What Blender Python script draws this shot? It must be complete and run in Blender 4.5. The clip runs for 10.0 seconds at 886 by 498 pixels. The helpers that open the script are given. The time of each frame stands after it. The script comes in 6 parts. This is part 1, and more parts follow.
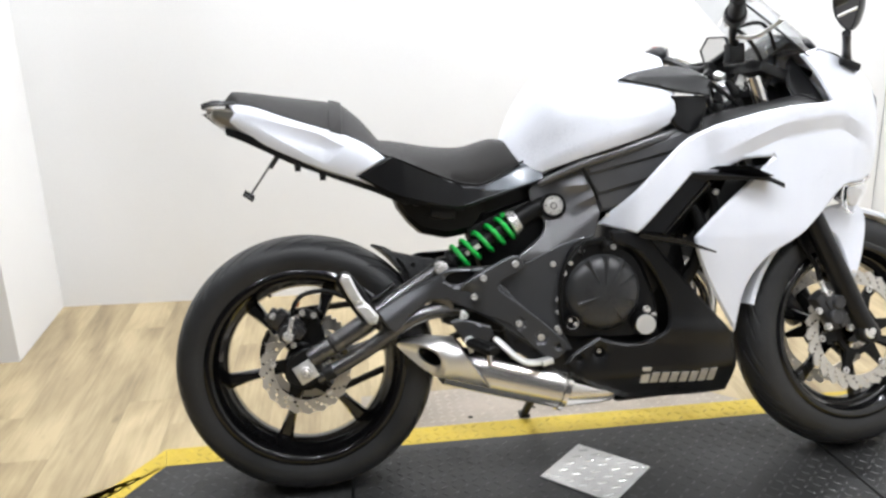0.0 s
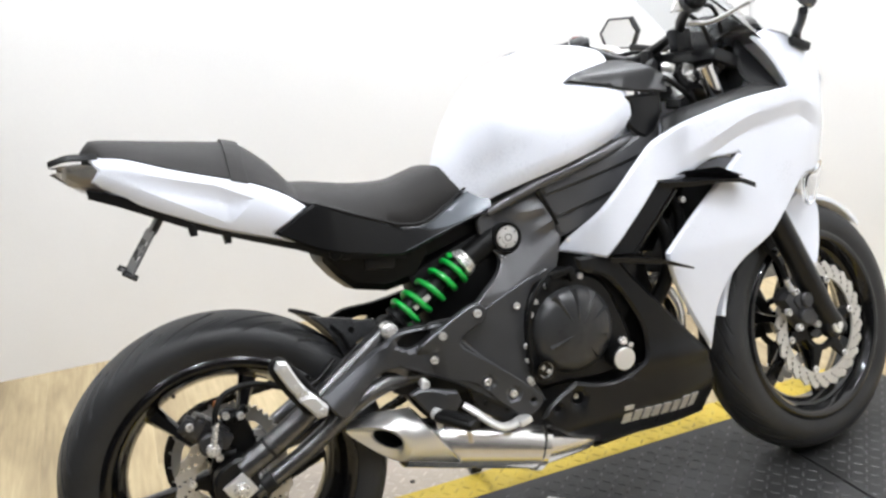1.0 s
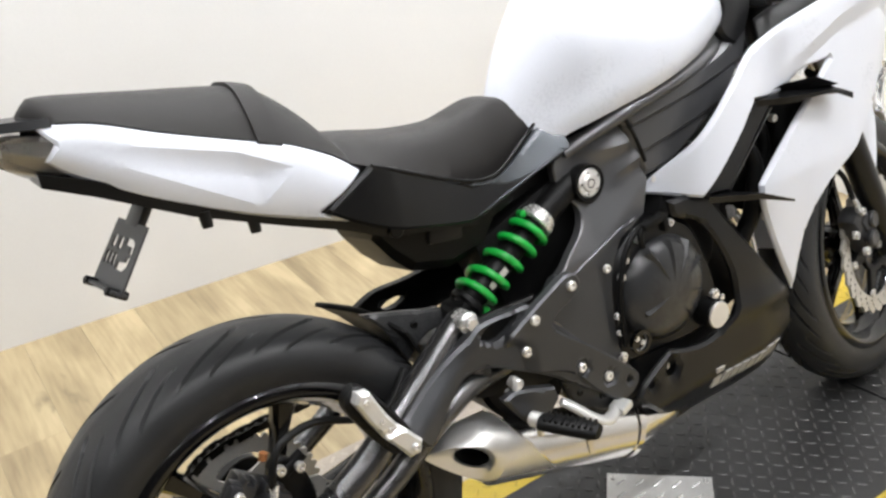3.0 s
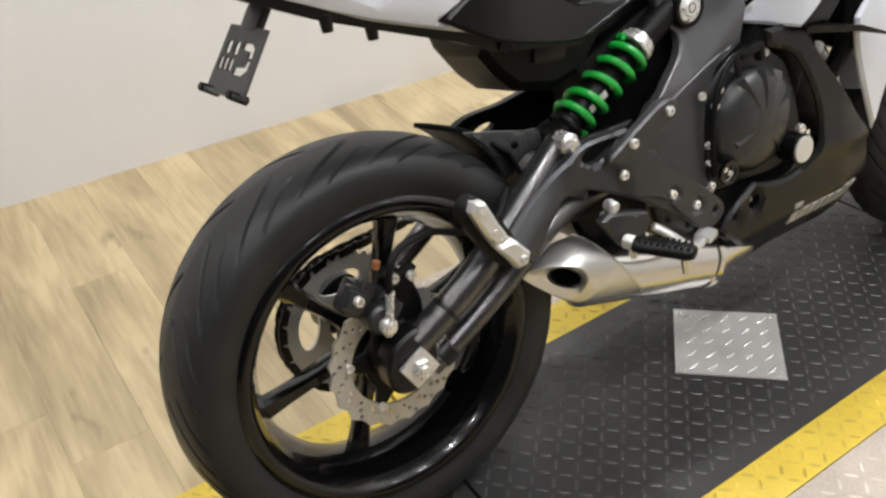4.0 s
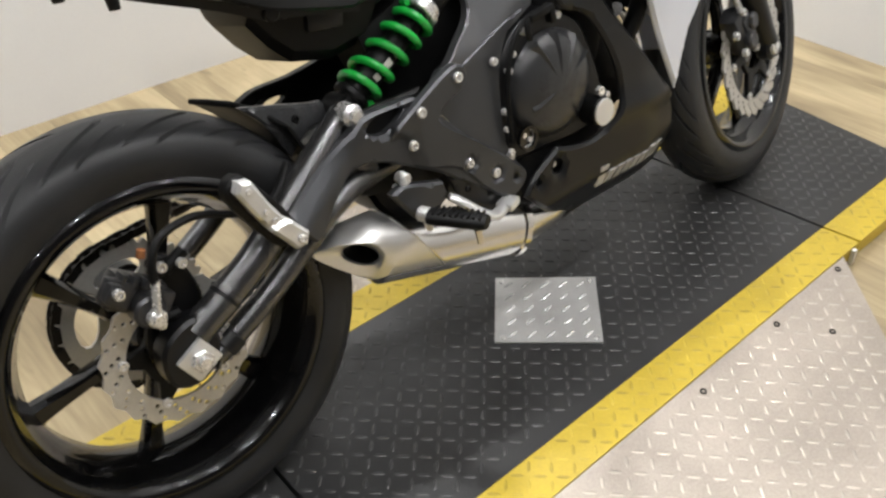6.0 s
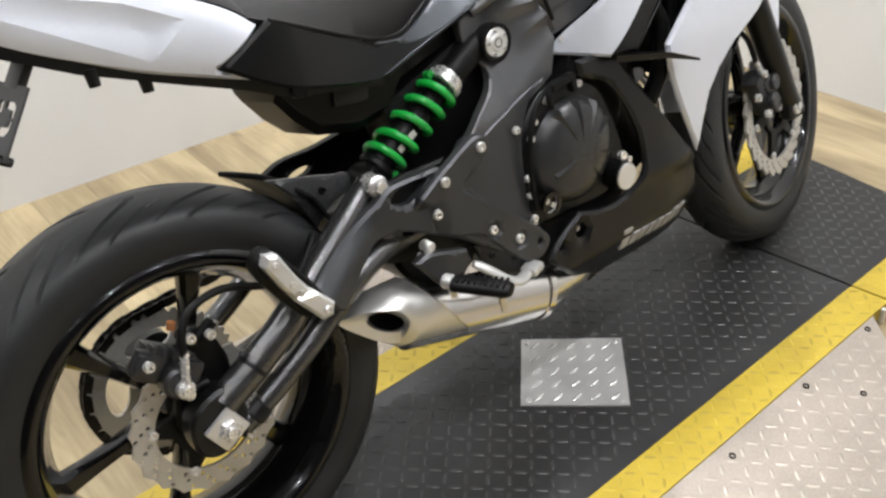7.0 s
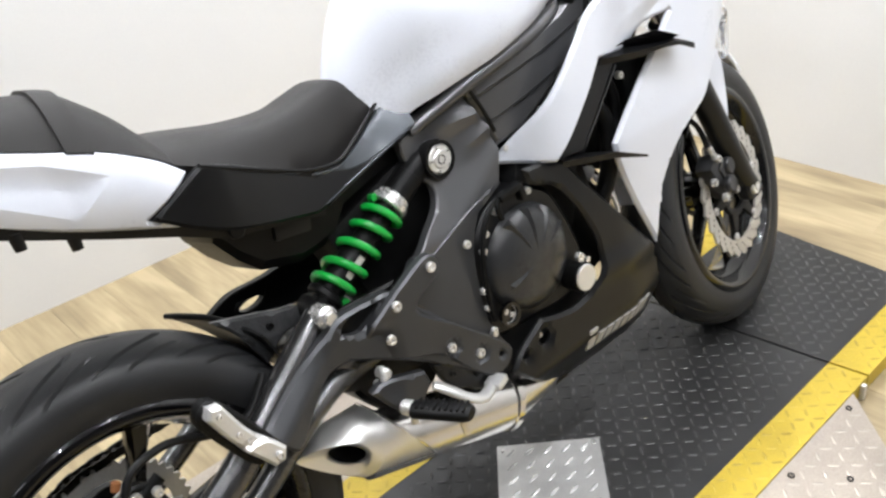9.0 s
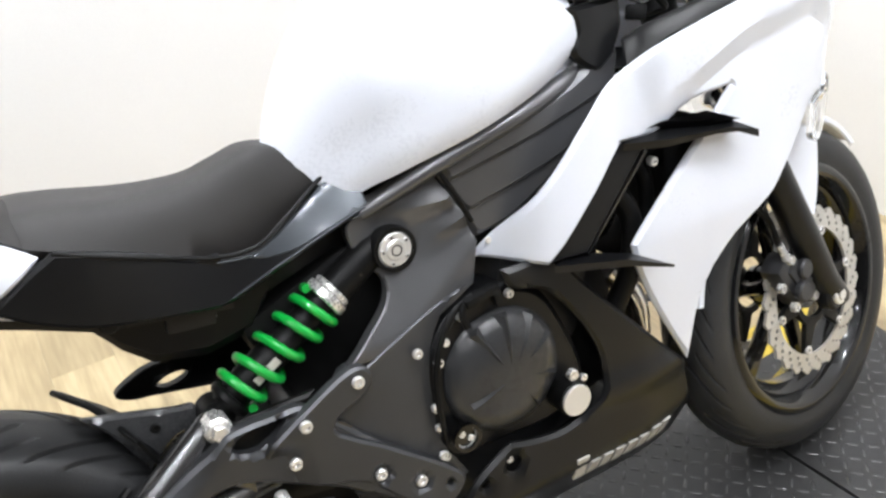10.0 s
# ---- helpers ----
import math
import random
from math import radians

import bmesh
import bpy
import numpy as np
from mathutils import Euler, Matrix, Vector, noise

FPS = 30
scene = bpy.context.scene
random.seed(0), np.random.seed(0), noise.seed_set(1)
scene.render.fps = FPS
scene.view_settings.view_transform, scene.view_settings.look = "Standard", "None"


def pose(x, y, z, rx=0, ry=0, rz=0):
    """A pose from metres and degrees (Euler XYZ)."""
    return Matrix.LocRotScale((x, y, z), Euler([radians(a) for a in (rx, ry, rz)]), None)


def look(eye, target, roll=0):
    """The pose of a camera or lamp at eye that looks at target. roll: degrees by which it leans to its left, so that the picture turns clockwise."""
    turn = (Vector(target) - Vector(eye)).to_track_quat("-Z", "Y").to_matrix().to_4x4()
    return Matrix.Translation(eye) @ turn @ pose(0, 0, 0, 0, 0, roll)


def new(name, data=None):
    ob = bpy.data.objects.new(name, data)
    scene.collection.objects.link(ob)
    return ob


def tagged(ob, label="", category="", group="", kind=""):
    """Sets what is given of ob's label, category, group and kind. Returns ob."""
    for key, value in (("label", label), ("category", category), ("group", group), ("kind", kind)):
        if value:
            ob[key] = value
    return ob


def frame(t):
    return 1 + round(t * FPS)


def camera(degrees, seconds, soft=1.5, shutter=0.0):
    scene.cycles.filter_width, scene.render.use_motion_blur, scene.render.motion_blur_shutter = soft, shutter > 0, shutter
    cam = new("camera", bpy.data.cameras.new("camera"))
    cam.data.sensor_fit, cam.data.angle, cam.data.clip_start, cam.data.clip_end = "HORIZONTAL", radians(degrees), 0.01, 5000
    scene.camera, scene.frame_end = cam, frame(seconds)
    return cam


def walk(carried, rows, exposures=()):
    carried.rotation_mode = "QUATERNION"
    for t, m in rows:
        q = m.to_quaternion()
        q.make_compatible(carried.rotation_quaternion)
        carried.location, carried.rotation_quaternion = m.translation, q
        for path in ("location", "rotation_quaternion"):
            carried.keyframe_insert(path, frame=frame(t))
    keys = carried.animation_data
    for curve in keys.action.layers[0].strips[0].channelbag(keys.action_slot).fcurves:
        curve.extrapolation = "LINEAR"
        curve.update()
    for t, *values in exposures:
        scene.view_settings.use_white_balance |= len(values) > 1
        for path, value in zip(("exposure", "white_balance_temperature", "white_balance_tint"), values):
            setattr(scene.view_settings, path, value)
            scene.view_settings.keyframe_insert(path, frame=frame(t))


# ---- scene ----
cam = camera(53.0, 10.0, soft=2.6)
PATH = [
    (0, (0.147, -1.951, 1.245), (0.333, -0.061, 0.615), -2.1),
    (0.5, (0.055, -1.694, 1.278), (0.394, 0.168, 0.631), -4.1),
    (1, (-0.076, -1.485, 1.291), (0.551, 0.276, 0.581), -4.7),
    (1.5, (-0.103, -1.292, 1.231), (0.73, 0.351, 0.453), -1.0),
    (2, (-0.08, -1.011, 1.257), (0.758, 0.628, 0.476), -1.7),
    (2.2, (-0.076, -0.96, 1.254), (0.76, 0.666, 0.444), -3.6),
    (3.3, (-0.379, -0.878, 1.263), (0.586, 0.534, 0.226), -3.7),
    (3.5, (-0.417, -0.866, 1.233), (0.517, 0.514, 0.127), -4.1),
    (4, (-0.441, -0.851, 1.201), (0.418, 0.516, 0.021), -3.6),
    (4.5, (-0.411, -0.854, 1.193), (0.417, 0.48, -0.045), -2.5),
    (5, (-0.358, -0.867, 1.192), (0.52, 0.433, -0.049), -2.0),
    (5.5, (-0.314, -0.892, 1.172), (0.689, 0.304, -0.078), -0.5),
    (5.7, (-0.301, -0.903, 1.168), (0.728, 0.275, -0.079), -1.3),
    (6.8, (-0.292, -0.904, 1.189), (0.723, 0.352, 0.008), -2.4),
    (7, (-0.287, -0.905, 1.202), (0.736, 0.372, 0.052), -3.1),
    (7.5, (-0.288, -0.9, 1.239), (0.746, 0.424, 0.153), -3.7),
    (8, (-0.299, -0.902, 1.245), (0.723, 0.435, 0.163), -2.9),
    (8.5, (-0.299, -0.893, 1.254), (0.794, 0.452, 0.256), -1.7),
    (9, (-0.196, -0.896, 1.248), (0.904, 0.425, 0.226), -6.9),
    (9.5, (0.042, -0.927, 1.249), (0.983, 0.531, 0.254), -4.9),
    (10, (0.219, -0.818, 1.271), (1.007, 0.673, 0.195), -5.3),
]
walk(
    cam,
    [(t, look(eye, target, roll)) for t, eye, target, roll in PATH],
    exposures=[(0, -0.13, 6100, 10), (1, -0.12, 6100, 10), (2.2, -0.09, 6150, 10), (3.3, -0.29, 6350, 10), (4, -0.44, 6450, 10), (4.5, -0.50, 6480, 10), (5.5, -0.51, 6440, 10), (7, -0.46, 6260, 10), (8, -0.42, 6200, 10), (9, -0.20, 6150, 10), (10, 0.0, 6100, 10)],
)

# ---- light ----
world = bpy.data.worlds.new("world")
scene.world = world
world.use_nodes = True
world.node_tree.nodes["Background"].inputs[0].default_value = (0.8, 0.85, 0.9, 1)
world.node_tree.nodes["Background"].inputs[1].default_value = 0.05

# ---- materials ----


def material(name, color, rough=0.5, metal=0.0, coat=0.0, var=0.12, scale=6.0, fine=220.0, bump=0.02, spec=0.5, stretch=(1, 1, 1), island=0.0, objvar=0.0, rvar=0.15, coat_rough=0.06):
    """Principled surface with variation at a coarse and a fine scale."""
    m = bpy.data.materials.new(name)
    m.use_nodes = True
    nt = m.node_tree
    b = nt.nodes["Principled BSDF"]
    b.inputs["Metallic"].default_value = metal
    b.inputs["Coat Weight"].default_value = coat
    b.inputs["Coat Roughness"].default_value = coat_rough
    b.inputs["Specular IOR Level"].default_value = spec
    tc = nt.nodes.new("ShaderNodeTexCoord")
    mp = nt.nodes.new("ShaderNodeMapping")
    mp.inputs["Scale"].default_value = stretch
    nt.links.new(tc.outputs["Object"], mp.inputs[0])
    n1 = nt.nodes.new("ShaderNodeTexNoise")
    n1.inputs["Scale"].default_value = scale
    n1.inputs["Detail"].default_value = 4
    n2 = nt.nodes.new("ShaderNodeTexNoise")
    n2.inputs["Scale"].default_value = fine
    n2.inputs["Detail"].default_value = 3
    for n in (n1, n2):
        nt.links.new(mp.outputs[0], n.inputs["Vector"])
    mix = nt.nodes.new("ShaderNodeMath")
    mix.operation = "MULTIPLY_ADD"
    mix.inputs[1].default_value = 0.65
    nt.links.new(n1.outputs["Fac"], mix.inputs[0])
    half = nt.nodes.new("ShaderNodeMath")
    half.operation = "MULTIPLY"
    half.inputs[1].default_value = 0.35
    nt.links.new(n2.outputs["Fac"], half.inputs[0])
    nt.links.new(half.outputs[0], mix.inputs[2])
    ramp = nt.nodes.new("ShaderNodeMapRange")
    ramp.inputs["From Min"].default_value = 0.3
    ramp.inputs["From Max"].default_value = 0.7
    ramp.inputs["To Min"].default_value = 1 - var
    ramp.inputs["To Max"].default_value = 1 + var
    nt.links.new(mix.outputs[0], ramp.inputs["Value"])
    fac = ramp.outputs[0]
    for amount, kind, out in ((objvar, "ShaderNodeObjectInfo", "Random"), (island, "ShaderNodeNewGeometry", "Random Per Island")):
        if amount:
            info = nt.nodes.new(kind)
            r2 = nt.nodes.new("ShaderNodeMapRange")
            r2.inputs["To Min"].default_value = 1 - amount
            r2.inputs["To Max"].default_value = 1 + amount
            nt.links.new(info.outputs[out], r2.inputs["Value"])
            mul = nt.nodes.new("ShaderNodeMath")
            mul.operation = "MULTIPLY"
            nt.links.new(fac, mul.inputs[0])
            nt.links.new(r2.outputs[0], mul.inputs[1])
            fac = mul.outputs[0]
    col = nt.nodes.new("ShaderNodeVectorMath")
    col.operation = "SCALE"
    col.inputs[0].default_value = color
    nt.links.new(fac, col.inputs["Scale"])
    nt.links.new(col.outputs[0], b.inputs["Base Color"])
    rr = nt.nodes.new("ShaderNodeMapRange")
    rr.inputs["From Min"].default_value = 0.3
    rr.inputs["From Max"].default_value = 0.7
    rr.inputs["To Min"].default_value = max(0.02, rough * (1 - rvar))
    rr.inputs["To Max"].default_value = min(1.0, rough * (1 + rvar))
    nt.links.new(mix.outputs[0], rr.inputs["Value"])
    nt.links.new(rr.outputs[0], b.inputs["Roughness"])
    if bump:
        bp = nt.nodes.new("ShaderNodeBump")
        bp.inputs["Strength"].default_value = bump
        bp.inputs["Distance"].default_value = 0.002
        nt.links.new(n2.outputs["Fac"], bp.inputs["Height"])
        nt.links.new(bp.outputs[0], b.inputs["Normal"])
    return m


def glass(name, color=(1, 1, 1), rough=0.02, ior=1.45):
    m = bpy.data.materials.new(name)
    m.use_nodes = True
    b = m.node_tree.nodes["Principled BSDF"]
    b.inputs["Base Color"].default_value = (*color, 1)
    b.inputs["Roughness"].default_value = rough
    b.inputs["Transmission Weight"].default_value = 1.0
    b.inputs["IOR"].default_value = ior
    return m


def glow(name, color, strength):
    m = bpy.data.materials.new(name)
    m.use_nodes = True
    b = m.node_tree.nodes["Principled BSDF"]
    b.inputs["Base Color"].default_value = (0.8, 0.8, 0.8, 1)
    b.inputs["Emission Color"].default_value = (*color, 1)
    b.inputs["Emission Strength"].default_value = strength
    return m


WHITE = material("pearl_white_paint", (0.735, 0.762, 0.835), 0.30, coat=0.5, var=0.02, bump=0.0)
BLACK = material("matte_black_plastic", (0.0056, 0.0058, 0.0064), 0.31, var=0.25, bump=0.05, fine=900, spec=0.34)
SATIN = material("satin_graphite_paint", (0.13, 0.129, 0.129), 0.27, metal=0.85, var=0.1, bump=0.05, fine=1200)
GREYPL = material("dark_grey_plastic", (0.0105, 0.0106, 0.0110), 0.36, var=0.2, bump=0.08, fine=900, spec=0.3)
DEEP = material("black_rubber_and_metal", (0.0035, 0.0035, 0.0035), 0.45, var=0.3, bump=0.1, fine=400, spec=0.2)
SEATM = material("seat_vinyl", (0.0130, 0.0115, 0.0104), 0.50, var=0.2, bump=0.45, fine=1400, spec=0.42)
# lighter than the black cover, to paint its sheen and edge highlights
SHEENM = material("painted_cover_sheen", (0.060, 0.068, 0.078), 0.34, metal=0.45, coat=0.25, var=0.06, spec=0.6)
TYRE = material("tyre_rubber", (0.0195, 0.0198, 0.0205), 0.43, var=0.35, scale=9, fine=500, bump=0.2, spec=0.34)
RIMM = material("gloss_black_wheel_paint", (0.0020, 0.0020, 0.0022), 0.25, coat=0.75, var=0.2, bump=0.0, spec=0.15, coat_rough=0.03)
STEEL = material("brushed_steel", (0.77, 0.755, 0.73), 0.23, metal=1.0, var=0.06, scale=9, fine=160, bump=0.03, stretch=(0.08, 3, 3), rvar=0.2)
STAMPED = material("satin_stamped_steel", (0.86, 0.85, 0.83), 0.40, metal=0.95, var=0.05, scale=9, fine=160, bump=0.03, stretch=(0.08, 3, 3), rvar=0.15)
POLISH = material("polished_steel", (0.78, 0.76, 0.73), 0.16, metal=1.0, var=0.05, bump=0.02)
ALU = material("cast_aluminium", (0.74, 0.735, 0.72), 0.30, metal=0.6, var=0.1, bump=0.1, fine=500)
DISCM = material("brake_disc_steel", (0.54, 0.52, 0.48), 0.36, metal=0.5, var=0.12, scale=30, bump=0.05)
BOLT = material("zinc_bolt", (0.78, 0.77, 0.75), 0.28, metal=0.7, var=0.1)
GREEN = material("green_spring_paint", (0.012, 0.36, 0.045), 0.3, coat=0.6, var=0.06)
CHAINM = material("oiled_chain_steel", (0.035, 0.033, 0.031), 0.45, metal=0.8, var=0.3, fine=300, bump=0.1)
RAILM = material("satin_graphite_frame_paint", (0.135, 0.136, 0.140), 0.33, metal=0.65, var=0.14, bump=0.1, fine=700, spec=0.4)
PLATEM = material("dull_graphite_engine_paint", (0.080, 0.082, 0.087), 0.36, metal=0.65, var=0.16, bump=0.12, fine=700, spec=0.4)
HANGM = material("satin_grey_casting", (0.082, 0.084, 0.089), 0.42, metal=0.8, var=0.12, bump=0.12, fine=700)
SPROCKET = material("sprocket_steel", (0.62, 0.61, 0.58), 0.40, metal=0.3, var=0.15)
CLEAR = glass("clear_screen", (0.97, 0.98, 1.0))
TINT = glass("tinted_screen", (0.84, 0.86, 0.88))
SMOKE = glass("smoked_lens", (0.42, 0.40, 0.37), 0.12)
MIRROR = material("mirror_silver", (0.92, 0.93, 0.94), 0.03, metal=1.0, var=0.0, bump=0.0, rvar=0.0)
CALIPER = material("anodised_caliper", (0.050, 0.050, 0.052), 0.34, metal=0.5, var=0.15, bump=0.1, fine=500)
CLUTCHM = material("satin_black_casting", (0.027, 0.0275, 0.0285), 0.28, var=0.15, bump=0.05, fine=900, spec=0.5)
LOGO = material("silver_badge_print", (0.62, 0.60, 0.56), 0.4, metal=0.3, var=0.05)
HOLDERM = material("dusty_black_steel", (0.045, 0.046, 0.048), 0.42, var=0.25, bump=0.05, spec=0.5)
RED = material("red_switch", (0.22, 0.02, 0.02), 0.4)
COPPER = material("rusty_bolt", (0.35, 0.14, 0.05), 0.6, var=0.3)
MAT = material("black_rubber_mat", (0.021, 0.0210, 0.0208), 0.46, var=0.35, scale=7, fine=240, bump=0.2, spec=0.5)
MATBAR = material("worn_rubber_bar", (0.034, 0.0338, 0.0332), 0.34, var=0.3, scale=12, island=0.3, bump=0.1, spec=0.6)
YELLOW = material("yellow_rubber", (0.55, 0.40, 0.035), 0.5, var=0.14, scale=10, fine=200, bump=0.15)
YELLOWBAR = material("worn_yellow_bar", (0.47, 0.345, 0.035), 0.5, var=0.2, scale=20, island=0.25, bump=0.1)
CHECK = material("chequer_aluminium", (0.60, 0.595, 0.58), 0.36, metal=0.5, var=0.14, scale=14, fine=260, bump=0.12)
CHECKBAR = material("worn_aluminium_bar", (0.86, 0.855, 0.84), 0.22, metal=0.6, var=0.08, scale=14, fine=260, bump=0.05)
PLATE = material("bare_sheet_aluminium", (0.40, 0.350, 0.295), 0.42, metal=0.4, var=0.30, scale=4, fine=240, bump=0.12)
PLATEBAR = material("rubbed_aluminium_bar", (0.47, 0.42, 0.36), 0.34, metal=0.45, var=0.15, scale=9, island=0.12, bump=0.08)
WALLM = material("white_wall_paint", (0.735, 0.735, 0.73), 0.6, var=0.03, scale=2.0, fine=160, bump=0.06)
# dark tones for the unseen ceiling and walls, to hold back bounced light
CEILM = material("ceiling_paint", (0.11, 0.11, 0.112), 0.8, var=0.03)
DIMWALL = material("unseen_dark_wall", (0.10, 0.10, 0.105), 0.7, var=0.05, scale=2.0)
BASEM = material("floor_underlay", (0.20, 0.15, 0.09), 0.8, var=0.1)


def wood(name):
    """Light oak vinyl plank: long grain, pale and dark streaks, knots."""
    m = bpy.data.materials.new(name)
    m.use_nodes = True
    nt = m.node_tree
    b = nt.nodes["Principled BSDF"]
    tc = nt.nodes.new("ShaderNodeTexCoord")
    info = nt.nodes.new("ShaderNodeObjectInfo")
    shift = nt.nodes.new("ShaderNodeVectorMath")
    shift.operation = "SCALE"
    shift.inputs[0].default_value = (37.0, 11.0, 5.0)
    nt.links.new(info.outputs["Random"], shift.inputs["Scale"])
    add = nt.nodes.new("ShaderNodeVectorMath")
    nt.links.new(tc.outputs["Object"], add.inputs[0])
    nt.links.new(shift.outputs[0], add.inputs[1])
    grain = nt.nodes.new("ShaderNodeMapping")
    grain.inputs["Scale"].default_value = (30.0, 2.2, 1.0)
    blot = nt.nodes.new("ShaderNodeMapping")
    blot.inputs["Scale"].default_value = (7.0, 1.7, 1.0)
    for mp in (grain, blot):
        nt.links.new(add.outputs[0], mp.inputs[0])
    n1 = nt.nodes.new("ShaderNodeTexNoise")
    n1.inputs["Scale"].default_value = 1.0
    n1.inputs["Detail"].default_value = 6
    n1.inputs["Distortion"].default_value = 0.6
    nt.links.new(blot.outputs[0], n1.inputs["Vector"])
    n2 = nt.nodes.new("ShaderNodeTexNoise")
    n2.inputs["Scale"].default_value = 3.0
    n2.inputs["Detail"].default_value = 5
    nt.links.new(grain.outputs[0], n2.inputs["Vector"])
    mix = nt.nodes.new("ShaderNodeMath")
    mix.operation = "MULTIPLY_ADD"
    mix.inputs[1].default_value = 0.74
    nt.links.new(n1.outputs["Fac"], mix.inputs[0])
    h = nt.nodes.new("ShaderNodeMath")
    h.operation = "MULTIPLY"
    h.inputs[1].default_value = 0.26
    nt.links.new(n2.outputs["Fac"], h.inputs[0])
    nt.links.new(h.outputs[0], mix.inputs[2])
    ramp = nt.nodes.new("ShaderNodeValToRGB")
    e = ramp.color_ramp.elements
    e[0].position, e[0].color = 0.30, (0.205, 0.155, 0.090, 1)
    e[1].position, e[1].color = 0.62, (0.500, 0.405, 0.240, 1)
    mid = ramp.color_ramp.elements.new(0.48)
    mid.color = (0.370, 0.292, 0.168, 1)
    nt.links.new(mix.outputs[0], ramp.inputs[0])
    tone = nt.nodes.new("ShaderNodeMapRange")
    tone.inputs["To Min"].default_value = 0.90
    tone.inputs["To Max"].default_value = 1.06
    nt.links.new(info.outputs["Random"], tone.inputs["Value"])
    sc = nt.nodes.new("ShaderNodeVectorMath")
    sc.operation = "SCALE"
    # small dark knots, drawn out along the grain
    knot = nt.nodes.new("ShaderNodeMapping")
    knot.inputs["Scale"].default_value = (14.0, 5.0, 1.0)
    nt.links.new(add.outputs[0], knot.inputs[0])
    n3 = nt.nodes.new("ShaderNodeTexNoise")
    n3.inputs["Scale"].default_value = 1.0
    n3.inputs["Detail"].default_value = 3
    nt.links.new(knot.outputs[0], n3.inputs["Vector"])
    dark = nt.nodes.new("ShaderNodeMapRange")
    dark.inputs["From Min"].default_value = 0.66
    dark.inputs["From Max"].default_value = 0.76
    dark.inputs["To Min"].default_value = 1.0
    dark.inputs["To Max"].default_value = 0.55
    nt.links.new(n3.outputs["Fac"], dark.inputs["Value"])
    both = nt.nodes.new("ShaderNodeMath")
    both.operation = "MULTIPLY"
    nt.links.new(tone.outputs[0], both.inputs[0])
    nt.links.new(dark.outputs[0], both.inputs[1])
    nt.links.new(ramp.outputs[0], sc.inputs[0])
    nt.links.new(both.outputs[0], sc.inputs["Scale"])
    nt.links.new(sc.outputs[0], b.inputs["Base Color"])
    b.inputs["Roughness"].default_value = 0.42
    bp = nt.nodes.new("ShaderNodeBump")
    bp.inputs["Strength"].default_value = 0.12
    bp.inputs["Distance"].default_value = 0.001
    nt.links.new(n2.outputs["Fac"], bp.inputs["Height"])
    nt.links.new(bp.outputs[0], b.inputs["Normal"])
    return m


WOOD = wood("oak_plank")

# ---- mesh helpers ----


def part(name, bm, mat, parent=None, label="", angle=32.0, matrix=None):
    """Link a bmesh as one mesh object under a thing or a part."""
    bmesh.ops.recalc_face_normals(bm, faces=bm.faces)
    lim = radians(angle)
    for f in bm.faces:
        f.smooth = True
    for e in bm.edges:
        e.smooth = len(e.link_faces) == 2 and e.calc_face_angle(3.0) < lim
    me = bpy.data.meshes.new(name)
    bm.to_mesh(me)
    bm.free()
    me.materials.append(mat)
    ob = new(name, me)
    if parent is not None:
        ob.parent = parent
    if matrix is not None:
        ob.matrix_basis = matrix
    if label:
        tagged(ob, label)
    return ob


def ring(bm, pts):
    return [bm.verts.new(p) for p in pts]


def bridge(bm, a, b, closed=True):
    n = len(a)
    for i in range(n if closed else n - 1):
        j = (i + 1) % n
        bm.faces.new((a[i], a[j], b[j], b[i]))


def loft(bm, rings, closed=True, caps=True):
    vs = [ring(bm, r) for r in rings]
    for a, b in zip(vs, vs[1:]):
        bridge(bm, a, b, closed)
    if caps and closed:
        bm.faces.new(vs[0])
        bm.faces.new(vs[-1][::-1])
    return vs


def basis(d):
    d = Vector(d).normalized()
    up = Vector((0, 0, 1)) if abs(d.z) < 0.95 else Vector((1, 0, 0))
    u = d.cross(up).normalized()
    return u, d.cross(u).normalized()


def catmull(pts, k=6):
    pts = [Vector(p) for p in pts]
    if len(pts) < 3 or k < 2:
        return pts
    out = []
    ext = [2 * pts[0] - pts[1]] + pts + [2 * pts[-1] - pts[-2]]
    for i in range(len(pts) - 1):
        p0, p1, p2, p3 = ext[i : i + 4]
        for s in range(k):
            t = s / k
            out.append(0.5 * ((2 * p1) + (p2 - p0) * t + (2 * p0 - 5 * p1 + 4 * p2 - p3) * t * t + (3 * p1 - p0 - 3 * p2 + p3) * t**3))
    out.append(pts[-1])
    return out


def tube(bm, pts, r, n=12, k=6, flat=1.0):
    """A round (or flattened) bar along a smooth line; r may be a list, one for each given point."""
    radii = r if isinstance(r, (list, tuple)) else [r] * len(pts)
    line = catmull(pts, k)
    rad = np.interp(np.linspace(0, len(pts) - 1, len(line)), range(len(pts)), radii)
    rings = []
    u = None
    for i, p in enumerate(line):
        d = (line[min(i + 1, len(line) - 1)] - line[max(i - 1, 0)]).normalized()
        if u is None:
            u, v = basis(d)
        else:
            u = (u - d * u.dot(d)).normalized()
            v = d.cross(u)
        rings.append([p + float(rad[i]) * (math.cos(a) * u + flat * math.sin(a) * v) for a in (2 * math.pi * j / n for j in range(n))])
    loft(bm, rings)


